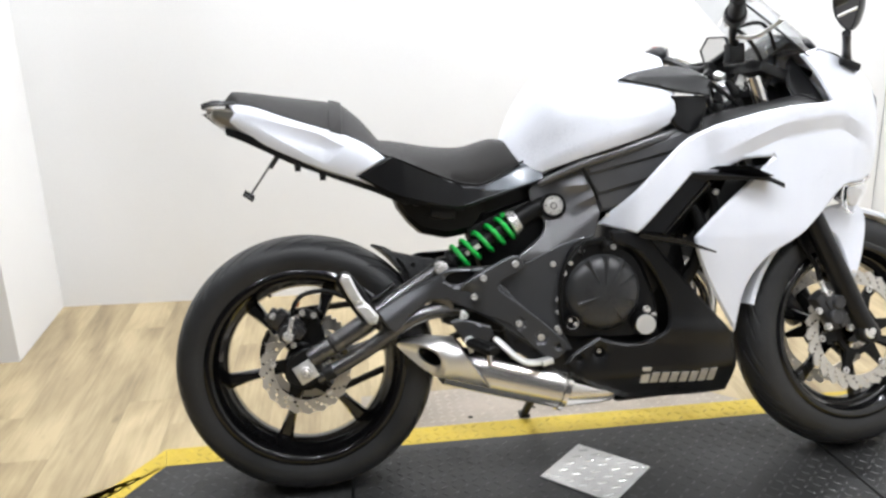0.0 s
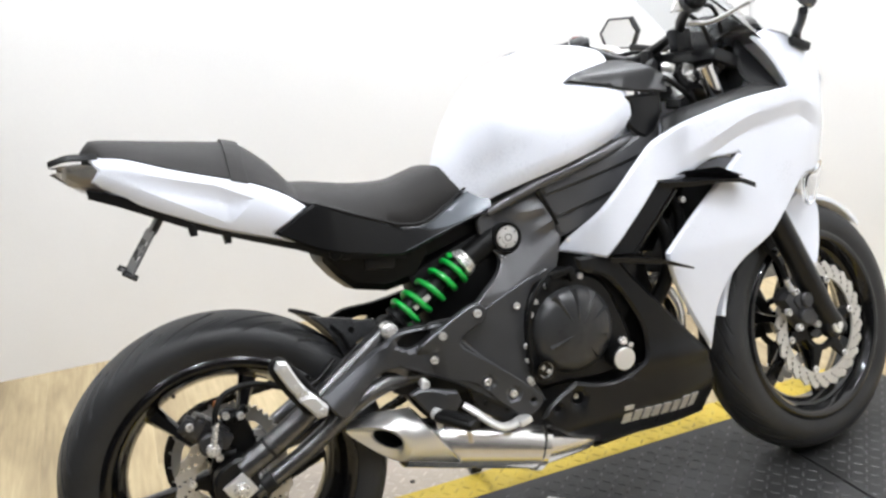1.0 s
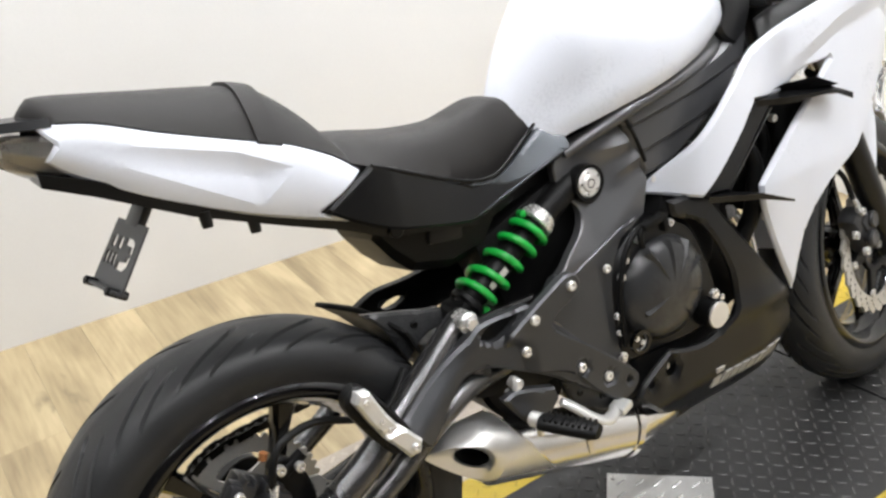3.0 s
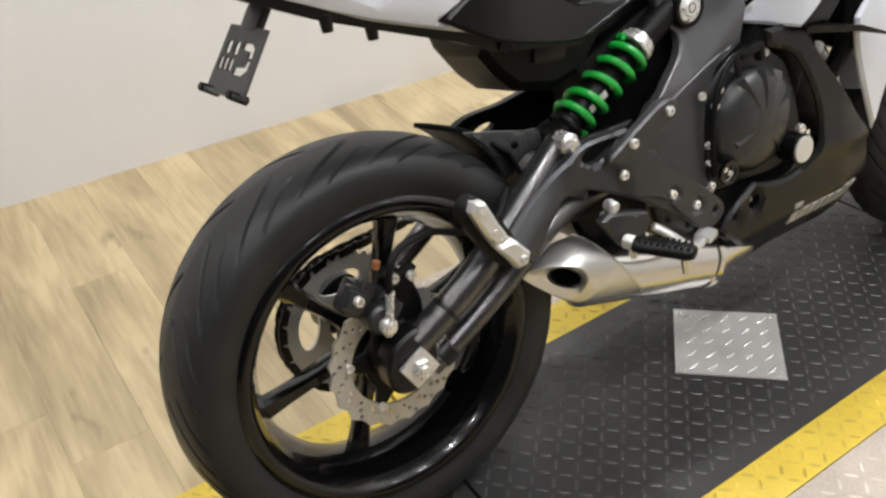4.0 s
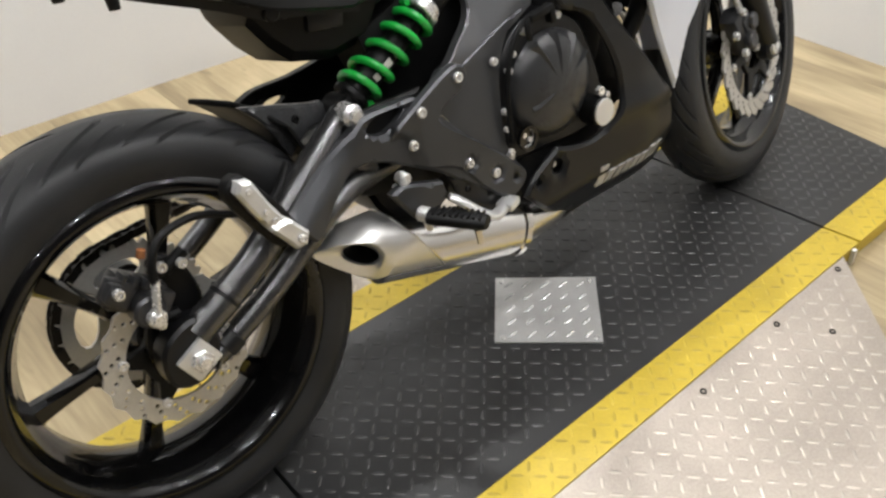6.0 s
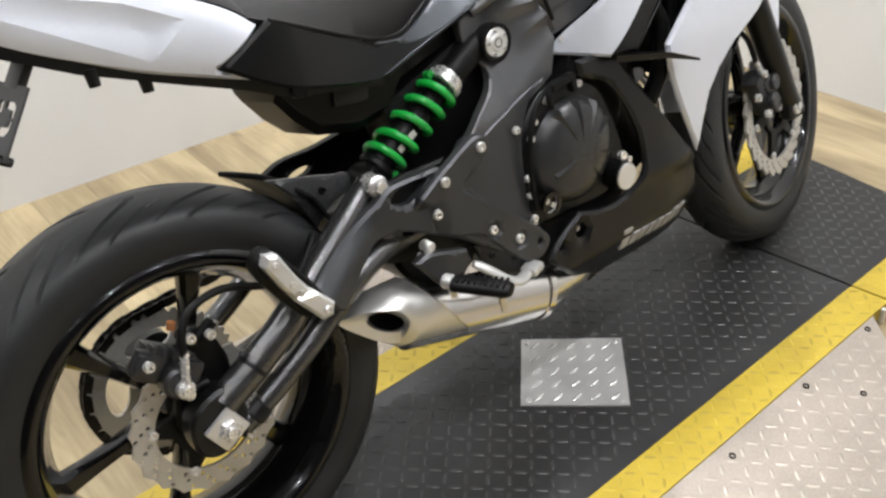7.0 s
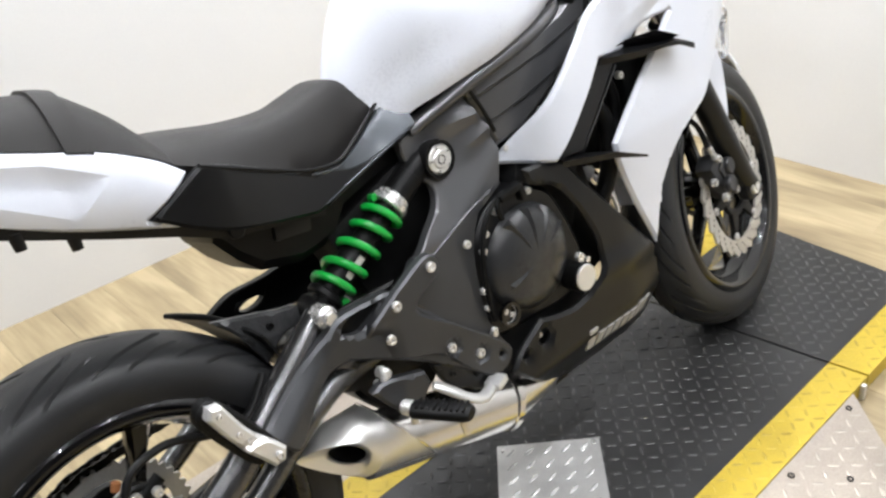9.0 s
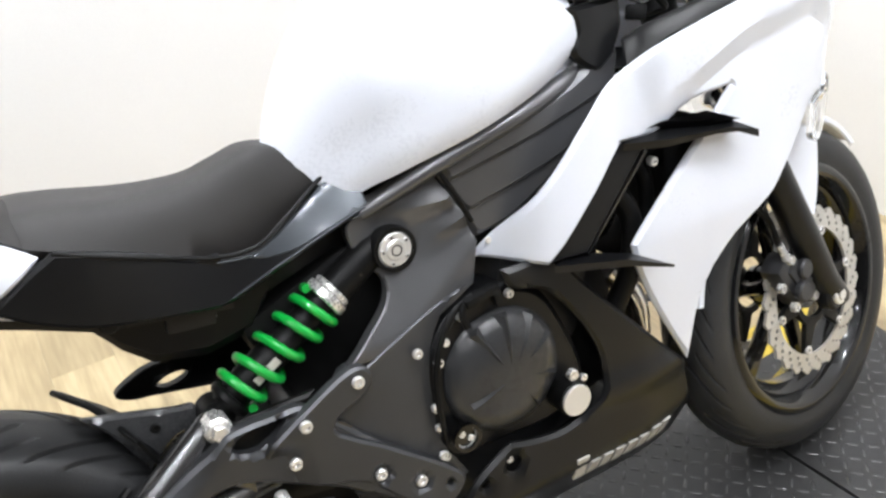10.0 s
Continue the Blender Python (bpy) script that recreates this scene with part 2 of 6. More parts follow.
def cyl(bm, p0, p1, r0, r1=None, n=20, chamfer=0.0):
    p0, p1 = Vector(p0), Vector(p1)
    r1 = r0 if r1 is None else r1
    d = (p1 - p0).normalized()
    u, v = basis(d)
    steps = [(p0, r0), (p1, r1)]
    if chamfer:
        steps = [(p0, r0 - chamfer), (p0 + d * chamfer, r0), (p1 - d * chamfer, r1), (p1, r1 - chamfer)]
    loft(bm, [[p + r * (math.cos(a) * u + math.sin(a) * v) for a in (2 * math.pi * j / n for j in range(n))] for p, r in steps])


def lathe(bm, profile, center, axis=(0, 1, 0), n=48, closed=False):
    """Turn a profile of (radius, distance along the axis) round an axis."""
    d = Vector(axis).normalized()
    u, v = basis(d)
    c = Vector(center)
    cols = []
    for j in range(n):
        a = 2 * math.pi * j / n
        w = math.cos(a) * u + math.sin(a) * v
        cols.append(ring(bm, [c + w * r + d * h for r, h in profile]))
    m = len(profile)
    for j in range(n):
        a, b = cols[j], cols[(j + 1) % n]
        for i in range(m if closed else m - 1):
            k = (i + 1) % m
            bm.faces.new((a[i], a[k], b[k], b[i]))
    bmesh.ops.remove_doubles(bm, verts=[v for v in bm.verts], dist=1e-6)


def box(bm, c, size, rot=None, bevel=0.0):
    """A box with chamfered edges, turned by rot about its centre."""
    made = bmesh.ops.create_cube(bm, size=1.0)["verts"]
    mat = Matrix.Translation(c) @ (rot.to_4x4() if rot else Matrix()) @ Matrix.Diagonal((*size, 1))
    bmesh.ops.transform(bm, matrix=mat, verts=made)
    if bevel:
        edges = list({e for v in made for e in v.link_edges})
        bmesh.ops.bevel(bm, geom=edges, offset=bevel, segments=2, affect="EDGES", profile=0.6)


def turn(ax=0, ay=0, az=0):
    return Euler((radians(ax), radians(ay), radians(az))).to_matrix()


def inside(p, poly):
    x, z = p[:, 0], p[:, 1]
    q = np.roll(poly, -1, 0)
    res = np.zeros(len(p), bool)
    for (x1, z1), (x2, z2) in zip(poly, q):
        if z1 != z2:
            res ^= ((z1 > z) != (z2 > z)) & (x < (x2 - x1) * (z - z1) / (z2 - z1) + x1)
    return res


def edge_distance(p, poly):
    best = np.full(len(p), 1e9)
    for a, b in zip(poly, np.roll(poly, -1, 0)):
        d = b - a
        t = np.clip(((p - a) @ d) / max(d @ d, 1e-12), 0, 1)
        best = np.minimum(best, np.hypot(*(p - a - t[:, None] * d).T))
    return best


def densify(poly, step):
    out = []
    for a, b in zip(poly, np.roll(poly, -1, 0)):
        k = max(1, int(round(np.hypot(*(b - a)) / step)))
        out += [a + (b - a) * i / k for i in range(k)]
    return np.array(out)


def soften(poly, corners=(), k=4):
    """A closed outline drawn smoothly through its points; the corners named by index stay sharp."""
    n = len(poly)
    P = np.array(poly, float)
    out = []
    for i in range(n):
        p1, p2 = P[i], P[(i + 1) % n]
        p0 = P[i - 1] if i not in corners else 2 * p1 - p2
        p3 = P[(i + 2) % n] if (i + 1) % n not in corners else 2 * p2 - p1
        for s in range(k):
            t = s / k
            out.append(0.5 * (2 * p1 + (p2 - p0) * t + (2 * p0 - 5 * p1 + 4 * p2 - p3) * t * t + (3 * p1 - p0 - 3 * p2 + p3) * t**3))
    return np.array(out)


def sheet(bm, outline, depth, thick=0.004, step=0.02, holes=(), roll=0.004, side=-1, fn=None, lines=()):
    """A moulded panel seen from the side: an outline in x and z, a depth y(x, z) away from the middle plane, edges rolled inwards.
    side -1 is the bike's right, 1 its left. fn maps (x, depth, z) to another frame."""
    from mathutils.geometry import delaunay_2d_cdt

    poly = densify(np.array(outline, float), step)
    loops = [poly] + [np.array(h, float) for h in holes]
    lo, hi = poly.min(0), poly.max(0)
    g = np.array([(x + (0.5 * step if j % 2 else 0), z) for j, z in enumerate(np.arange(lo[1], hi[1], step * 0.87)) for x in np.arange(lo[0], hi[0], step)]).reshape(-1, 2)
    if len(g):
        keep = inside(g, poly) & (edge_distance(g, poly) > 0.45 * step)
        for h in loops[1:]:
            keep &= ~inside(g, h) & (edge_distance(g, h) > 0.3 * step)
        g = g[keep]
    if roll and len(g):
        c = poly.mean(0)
        rim = []
        q = np.roll(poly, -1, 0)
        o = np.roll(poly, 1, 0)
        nrm = (q - o)[:, ::-1] * (1, -1)
        nrm /= np.maximum(np.hypot(*nrm.T), 1e-9)[:, None]
        for s in (1, -1):
            cand = poly + s * nrm * roll
            ok = inside(cand, poly) & (edge_distance(cand, poly) > roll * 0.7)
            rim.append(cand[ok])
        g = np.concatenate([g[edge_distance(g, poly) > roll * 1.6]] + rim)
    verts, edges = [], []
    for loop in loops:
        b = len(verts)
        verts += [Vector(p) for p in loop]
        edges += [(b + i, b + (i + 1) % len(loop)) for i in range(len(loop))]
    for line in lines:
        L = np.array(line, float)
        pts = np.concatenate([a + (b - a) * np.linspace(0, 1, max(2, int(np.hypot(*(b - a)) / step) + 1))[:-1, None] for a, b in zip(L, L[1:])] + [L[-1:]])
        pts = pts[inside(pts, poly) & (edge_distance(pts, poly) > 0.3 * step)]
        if len(pts) > 1:
            b = len(verts)
            verts += [Vector(p) for p in pts]
            edges += [(b + i, b + i + 1) for i in range(len(pts) - 1) if np.hypot(*(pts[i + 1] - pts[i])) < 1.6 * step]
            g = g[np.min(np.hypot(g[:, None, 0] - pts[None, :, 0], g[:, None, 1] - pts[None, :, 1]), 1) > 0.5 * step] if len(g) else g
    verts += [Vector(p) for p in g]
    v2, _, f2, *_ = delaunay_2d_cdt(verts, edges, [], 0, 1e-6)
    V = np.array([tuple(v) for v in v2])
    cen = np.array([V[list(f)].mean(0) for f in f2])
    ok = inside(cen, poly)
    for h in loops[1:]:
        ok &= ~inside(cen, h)
    d = edge_distance(V, poly)
    for h in loops[1:]:
        d = np.minimum(d, edge_distance(V, h))
    drop = np.where(d < roll, roll - np.sqrt(np.maximum(roll**2 - (roll - d) ** 2, 0)), 0) if roll else 0 * d
    front, back = [], []
    for (x, z), s in zip(V, drop):
        y = depth(x, z)
        a, b = (x, y - s, z), (x, y - s - thick, z)
        if fn:
            a, b = fn(*a), fn(*b)
        front.append(bm.verts.new((a[0], side * a[1], a[2])))
        back.append(bm.verts.new((b[0], side * b[1], b[2])))
    count = {}
    for f, good in zip(f2, ok):
        if good:
            bm.faces.new([front[i] for i in f])
            bm.faces.new([back[i] for i in reversed(f)])
            for i, j in zip(f, (*f[1:], f[0])):
                count[(i, j)] = count.get((i, j), 0) + 1
    for i, j in count:
        if (j, i) not in count:
            bm.faces.new((front[j], front[i], back[i], back[j]))
    loose = [v for v in bm.verts if not v.link_faces]
    for v in loose:
        bm.verts.remove(v)


def circle(x, z, r, n=10):
    return [(x + r * math.cos(2 * math.pi * i / n), z + r * math.sin(2 * math.pi * i / n)) for i in range(n)]


def smooth_curve(pairs):
    """A smooth function through (x, value) pairs."""
    P = catmull([(a, b, 0) for a, b in pairs], 8)
    xs, vs = [p.x for p in P], [p.y for p in P]
    return lambda x: float(np.interp(x, xs, vs))


def bolt(bm, p, r=0.007, h=0.006, axis=(0, -1, 0), n=14):
    """A socket-head bolt: a round head with a recessed hexagon."""
    d = Vector(axis).normalized()
    u, v = basis(d)
    p = Vector(p)

    def rg(rr, hh, m=n):
        return [p + d * hh + rr * (math.cos(a) * u + math.sin(a) * v) for a in (2 * math.pi * j / m for j in range(m))]

    loft(bm, [rg(r, 0), rg(r, h * 0.75), rg(r * 0.85, h), rg(r * 0.5, h), rg(r * 0.45, h * 0.35)])

# ---- the setting ----
FLOOR = -0.045


def slab(name, lo, hi, mat, label, category):
    bm = bmesh.new()
    box(bm, [(a + b) / 2 for a, b in zip(lo, hi)], [b - a for a, b in zip(lo, hi)])
    return tagged(part(name, bm, mat), label, category, kind="structure")


floor = slab("floor", (-4.0, -3.75, FLOOR - 0.12), (2.39, 1.9, FLOOR - 0.006), BASEM, "light oak vinyl plank floor with dark knots", "floor")


def skewed_wall(name, a, b, thick, mat, label):
    """A wall between two plan points, with its thickness behind it."""
    bm = bmesh.new()
    a, b = Vector((*a, 0)), Vector((*b, 0))
    n = Vector((-(b - a).y, (b - a).x, 0)).normalized() * thick
    loft(bm, [[Vector((*p.xy, z)) for p in (a, b, b + n, a + n)] for z in (FLOOR - 0.1, 2.8)])
    return tagged(part(name, bm, mat), label, "wall", kind="structure")


skewed_wall("wall_back", (2.22, 1.317), (-1.6, 1.545), -0.15, WALLM, "smooth white painted showroom wall")
skewed_wall("wall_front", (2.24, -4.0), (2.225, 1.6), -0.15, WALLM, "smooth white painted end wall")
# added out of view, dark so that this side of the room reflects little
skewed_wall("wall_behind", (-3.9, -3.6), (2.22, -3.6), -0.15, DIMWALL, "unseen wall behind the camera, dark to keep reflections low")
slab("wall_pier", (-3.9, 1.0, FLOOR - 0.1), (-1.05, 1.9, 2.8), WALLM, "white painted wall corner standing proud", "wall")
# side wall and ceiling are likewise unseen and dark to limit bounce
slab("wall_left", (-4.1, -4.0, FLOOR - 0.1), (-3.9, 2.0, 2.8), DIMWALL, "unseen side wall, dark to keep reflections low", "wall")
slab("ceiling", (-4.1, -4.0, 2.8), (2.40, 2.0, 2.95), CEILM, "unseen ceiling, dark to hold back bounced light", "ceiling")


def ceiling_light(x, y, power):
    base = new("ceiling_light")
    base.location = (x, y, 2.8)
    tagged(base, "short dark ceiling bar with three round lit spots", "ceiling light", "ceiling lights")
    bm = bmesh.new()
    box(bm, (0, 0, -0.008), (0.40, 0.120, 0.016), None, 0.003)
    part("mounting_bar", bm, CEILM, base)
    lens = glow("lamp_diffuser", (1.0, 0.985, 0.965), 4.6 * power)
    for dx in (-0.13, 0, 0.13):
        bm = bmesh.new()
        lathe(bm, [(0.052, -0.016), (0.056, -0.018), (0.056, -0.034), (0.050, -0.038), (0.0455, -0.038), (0.0455, -0.016)], (dx, 0, 0), (0, 0, 1), 28, True)
        ring_part = part("trim_ring", bm, CEILM, base)
        bm = bmesh.new()
        cyl(bm, (dx, 0, -0.024), (dx, 0, -0.032), 0.045, n=20)
        part("diffuser", bm, lens, ring_part)
    lamp = bpy.data.lights.new("ceiling_lamp", "AREA")
    lamp.shape, lamp.size, lamp.energy = "DISK", 0.040, power * 0.80
    lamp.color = (1.0, 0.985, 0.97)
    ob = new("ceiling_lamp", lamp)
    ob.location = (x, y, 2.755)
    return base


for lx in (-1.35, -0.25, 0.85, 1.85):
    for ly, power in ((-1.9, 12), (-0.75, 20), (0.80, 27)):
        ceiling_light(lx, ly, power * {-1.35: 0.6, -0.25: 1.0, 0.85: 1.15, 1.85: 1.2}[lx])

# ---- lift platform ----
lift = tagged(new("lift_platform"), "low lift table with black diamond rubber mat and yellow edges", "vehicle lift", kind="thing")
Y0, Y1, Y2, Y3 = -0.365, -0.285, 0.152, 0.238
SEAMS = (-0.60, 0.085, 1.285, 1.735)


def deck(bm, outline, z0, z1, bevel=0.003):
    loft(bm, [[Vector((x, y, z0)) for x, y in outline], [Vector((x, y, z1)) for x, y in outline]])


g = 0.0034
rear_mat = [(-0.60, -0.10), (-0.415, Y1), (SEAMS[1] - g, Y1), (SEAMS[1] + 0.01 - g, Y2), (-0.395, Y2), (-0.475, 0.02), (-0.60, 0.02)]
mid_mat = [(SEAMS[1] + g, Y1), (SEAMS[2] + 0.045 - g, Y1), (SEAMS[2] - g, Y2), (SEAMS[1] + 0.01 + g, Y2)]
front_mat = [(SEAMS[2] + 0.045 + g, Y1), (1.728, Y1), (1.765, Y2), (SEAMS[2] + g, Y2)]
for i, o in enumerate((rear_mat, mid_mat, front_mat)):
    bm = bmesh.new()
    deck(bm, o, -0.04, -0.003)
    part("rubber_mat", bm, MAT, lift)
yellow = [
    [(-0.42, Y0), (SEAMS[1] - g, Y0), (SEAMS[1] - g, Y1 - 0.001), (-0.4155, Y1 - 0.001)],
    [(SEAMS[1] + g, Y0), (SEAMS[2] + 0.055 - g, Y0), (SEAMS[2] + 0.045 - g, Y1 - 0.001), (SEAMS[1] + g, Y1 - 0.001)],
    [(SEAMS[2] + 0.055 + g, Y0), (1.72, Y0), (1.728, Y1 - 0.001), (SEAMS[2] + 0.045 + g, Y1 - 0.001)],
    [(-0.395, Y2 + 0.001), (SEAMS[1] + 0.01 - g, Y2 + 0.001), (SEAMS[1] + 0.01 - g, Y3), (-0.41, Y3)],
    [(SEAMS[1] + 0.01 + g, Y2 + 0.001), (SEAMS[2] - g, Y2 + 0.001), (SEAMS[2] - 0.01 - g, Y3), (SEAMS[1] + 0.01 + g, Y3)],
    [(SEAMS[2] + g, Y2 + 0.001), (1.765, Y2 + 0.001), (1.772, Y3), (SEAMS[2] - 0.01 + g, Y3)],
    [(-0.476, 0.021), (-0.396, 0.153), (-0.412, Y3), (-0.60, -0.06), (-0.60, 0.021)],
]
for o in yellow:
    bm = bmesh.new()
    deck(bm, o, -0.04, -0.003)
    part("yellow_edge", bm, YELLOW, lift)


def bars(area, pitch, length, width, height, z, angle, mat, name, parent, one_way=None):
    """Raised lozenge bars of a chequered surface, alternating in direction, over an outline in plan."""
    poly = np.array(area)
    lo, hi = poly.min(0), poly.max(0)
    c, s = math.cos(radians(angle)), math.sin(radians(angle))
    mid = (lo + hi) / 2
    half = np.hypot(*(hi - lo)) / 2
    n = int(half / pitch) + 2
    cells = [(i, j) for i in range(-n, n + 1) for j in range(-n, n + 1)]
    pts = np.array([(mid[0] + pitch * (i * c - j * s), mid[1] + pitch * (i * s + j * c)) for i, j in cells])
    ok = inside(pts, poly) & (edge_distance(pts, poly) > length * 0.42)
    V, F = [], []
    for (i, j), (x, y), good in zip(cells, pts, ok):
        if not good:
            continue
        a = radians(angle + (45 if (i + j) % 2 else -45)) if one_way is None else radians(one_way)
        u, v = (math.cos(a), math.sin(a)), (-math.sin(a), math.cos(a))
        b = len(V)
        for l, w, h in ((-0.5, 0, 0), (-0.25, -0.5, 0), (0.25, -0.5, 0), (0.5, 0, 0), (0.25, 0.5, 0), (-0.25, 0.5, 0), (-0.3, 0, 1), (0.3, 0, 1)):
            V.append((x + l * length * u[0] + w * width * v[0], y + l * length * u[1] + w * width * v[1], z + h * height))
        F += [tuple(b + k for k in f) for f in ((0, 1, 6), (1, 2, 7, 6), (2, 3, 7), (3, 4, 7), (4, 5, 6, 7), (5, 0, 6))]
    me = bpy.data.meshes.new(name)
    me.from_pydata(V, [], F)
    me.materials.append(mat)
    me.polygons.foreach_set("use_smooth", [True] * len(F))
    ob = new(name, me)
    ob.parent = parent
    tagged(ob, kind="stuff")
    return ob


for o in (rear_mat, mid_mat, front_mat):
    bars(o, 0.0262, 0.0245, 0.0060, 0.0022, -0.003, 0, MATBAR, "mat_tread", lift)
for o in yellow:
    bars(o, 0.0262, 0.0245, 0.0056, 0.0022, -0.003, 0, YELLOWBAR, "edge_tread", lift)
PLATE_CORNERS = [(0.687, 0.072), (0.837, -0.063), (0.704, -0.198), (0.556, -0.060)]
bm = bmesh.new()
deck(bm, PLATE_CORNERS, -0.001, 0.0022)
cover = part("cover_plate", bm, CHECK, lift, "bright aluminium chequer plate screwed to the mat")
bars(PLATE_CORNERS, 0.0360, 0.031, 0.0060, 0.0022, 0.0022, 48, CHECKBAR, "plate_tread", lift, 4)
for x, y in ((0.82, -0.063), (0.575, -0.062), (0.686, 0.055), (0.704, -0.182)):
    bm = bmesh.new()
    bolt(bm, (x, y, 0.002), 0.005, 0.003, (0, 0, 1), 10)
    part("screw", bm, BOLT, lift)
bm = bmesh.new()
deck(bm, [(-0.60, -0.08), (-0.415, Y0 + 0.006), (1.715, Y0 + 0.006), (1.762, Y3 - 0.006), (-0.41, Y3 - 0.006), (-0.60, -0.05)], FLOOR - 0.004, -0.0405)
part("frame", bm, DEEP, lift)
bm = bmesh.new()
box(bm, (1.31, Y0 - 0.006, -0.024), (0.012, 0.010, 0.036), bevel=0.002)
part("edge_bracket", bm, ALU, lift)


def side_sheet(outline):
    ob = tagged(new("side_plate"), "pale chequered aluminium side plate beside the lift", "metal plate", "side plates")
    bm = bmesh.new()
    deck(bm, outline, FLOOR - 0.004, FLOOR + 0.006)
    made = [part("sheet", bm, PLATE, ob)]
    made.append(bars(outline, 0.030, 0.026, 0.0060, 0.0010, FLOOR + 0.006, 0, PLATEBAR, "sheet_tread", ob))
    for x, y in ((0.99, -0.385), (1.055, -0.465), (0.745, -0.392), (1.225, -0.380)) if outline[0][1] < 0 else ((0.43, 0.30), (0.62, 0.33)):
        bm = bmesh.new()
        lathe(bm, [(0.0035, 0.0), (0.0065, 0.0), (0.0065, 0.0022), (0.0035, 0.0022)], (x, y, FLOOR + 0.006), (0, 0, 1), 14, True)
        made.append(part("screw", bm, CHAINM, ob))
    # each sheet slopes up to the edge of the lift
    near = outline[0][1] < 0
    for piece in made:
        for vert in piece.data.vertices:
            vert.co.z += 0.069 * (vert.co.y + 0.85) if near else 0.09 * (0.52 - vert.co.y)
    return ob


side_sheet([(0.02, Y0 - 0.0012), (1.272, Y0 - 0.0012), (1.10, -0.56), (1.10, -0.85), (0.02, -0.85)])
side_sheet([(0.12, Y3 + 0.003), (1.24, Y3 + 0.003), (1.10, 0.40), (1.10, 0.52), (0.12, 0.52)])

# ---- motorcycle ----
bike = tagged(new("motorcycle"), "white sport motorcycle with black frame, leaning on its side stand", "motorcycle")
bike.location = (0, 0.012, 0)
bike.rotation_euler = (radians(-11), 0, 0)


def mesh(name, mat, parent=bike, label="", angle=32.0):
    """A decorator: the function fills a bmesh, which becomes a part."""

    def run(fill):
        bm = bmesh.new()
        fill(bm)
        return part(name, bm, mat, parent, label, angle)

    return run


def both_sides(name, mat, label="", angle=32.0):
    """A decorator: the function fills a bmesh for one side, and the right and the left become a part each."""

    def run(fill):
        made = []
        for s in (-1, 1):
            bm = bmesh.new()
            fill(bm, s)
            made.append(part(name, bm, mat, bike, label, angle))
        return made

    return run


def bolts(points, parent=bike, r=0.007, h=0.006, mat=BOLT, axis=(0, -1, 0), name="bolt"):
    for p in points:
        bm = bmesh.new()
        bolt(bm, p, r, h, axis)
        part(name, bm, mat, parent)


# -- wheels --
def tyre_mesh(bm, R, hw, bead, grooves, lean):
    prof = [(bead, 0.84), (bead + 0.012, 0.93), (R - 0.052, 1.0), (R - 0.036, 0.98), (R - 0.021, 0.88), (R - 0.011, 0.68), (R - 0.004, 0.38), (R, 0.0)]
    f = smooth_curve([(i, r) for i, (r, w) in enumerate(prof)])
    w = smooth_curve([(i, w) for i, (r, w) in enumerate(prof)])
    half = [(f(i), w(i) * hw) for i in np.linspace(0, 7, 30)]
    full = [(r, -h) for r, h in half] + [(r, h) for r, h in half[-2::-1]]
    n = grooves * 30
    cols = []
    for j in range(n):
        col = []
        for r, h in full:
            q = abs(h) / hw
            # the columns follow the slant of the sipes, which alternate from side to side
            a = 2 * math.pi * (j / n + lean * q**1.4 / grooves)
            cut = 0.0
            if r > R - 0.036:
                ph = (j / 30 + (0.5 if h > 0 else 0.0)) % 1.0
                if 0.10 < q < 0.88 and min(ph, 1 - ph) < 0.04 + 0.02 * (q < 0.6):
                    cut = 0.0068 * min(1, (0.88 - q) / 0.15)
                ph2 = (ph + 0.5) % 1.0
                if 0.45 < q < 0.92 and min(ph2, 1 - ph2) < 0.04:
                    cut = 0.0054
            elif abs(r - (bead + 0.016)) < 0.0018:
                cut = -0.0012
            rr = r - cut
            col.append(bm.verts.new((rr * math.cos(a), h, rr * math.sin(a))))
        cols.append(col)
    for a, b in zip(cols, cols[1:] + cols[:1]):
        for i in range(len(full) - 1):
            bm.faces.new((a[i], a[i + 1], b[i + 1], b[i]))


def rim_mesh(bm, r, hw, spokes, hub, phase, sw=0.030, st=0.034):
    half = [(r - 0.046, 0.24 * hw), (r - 0.036, 0.52 * hw), (r - 0.030, hw - 0.022), (r - 0.027, hw - 0.014), (r - 0.0215, hw - 0.0075), (r - 0.0185, hw - 0.0010), (r - 0.0135, hw + 0.0035), (r - 0.0070, hw + 0.0052), (r - 0.0005, hw + 0.0038), (r + 0.0045, hw - 0.0005), (r + 0.0060, hw - 0.006), (r - 0.010, hw - 0.012), (r - 0.016, 0.55 * hw), (r - 0.030, 0.30 * hw)]
    prof = [(a, b) for a, b in half] + [(a, -b) for a, b in half[::-1]]
    lathe(bm, prof, (0, 0, 0), n=96, closed=True)
    lathe(bm, [(0.012, -0.055), (hub * 0.75, -0.055), (hub * 0.8, -0.045), (hub, -0.028), (hub, 0.028), (hub * 0.8, 0.045), (hub * 0.75, 0.055), (0.012, 0.055)], (0, 0, 0), n=40, closed=True)


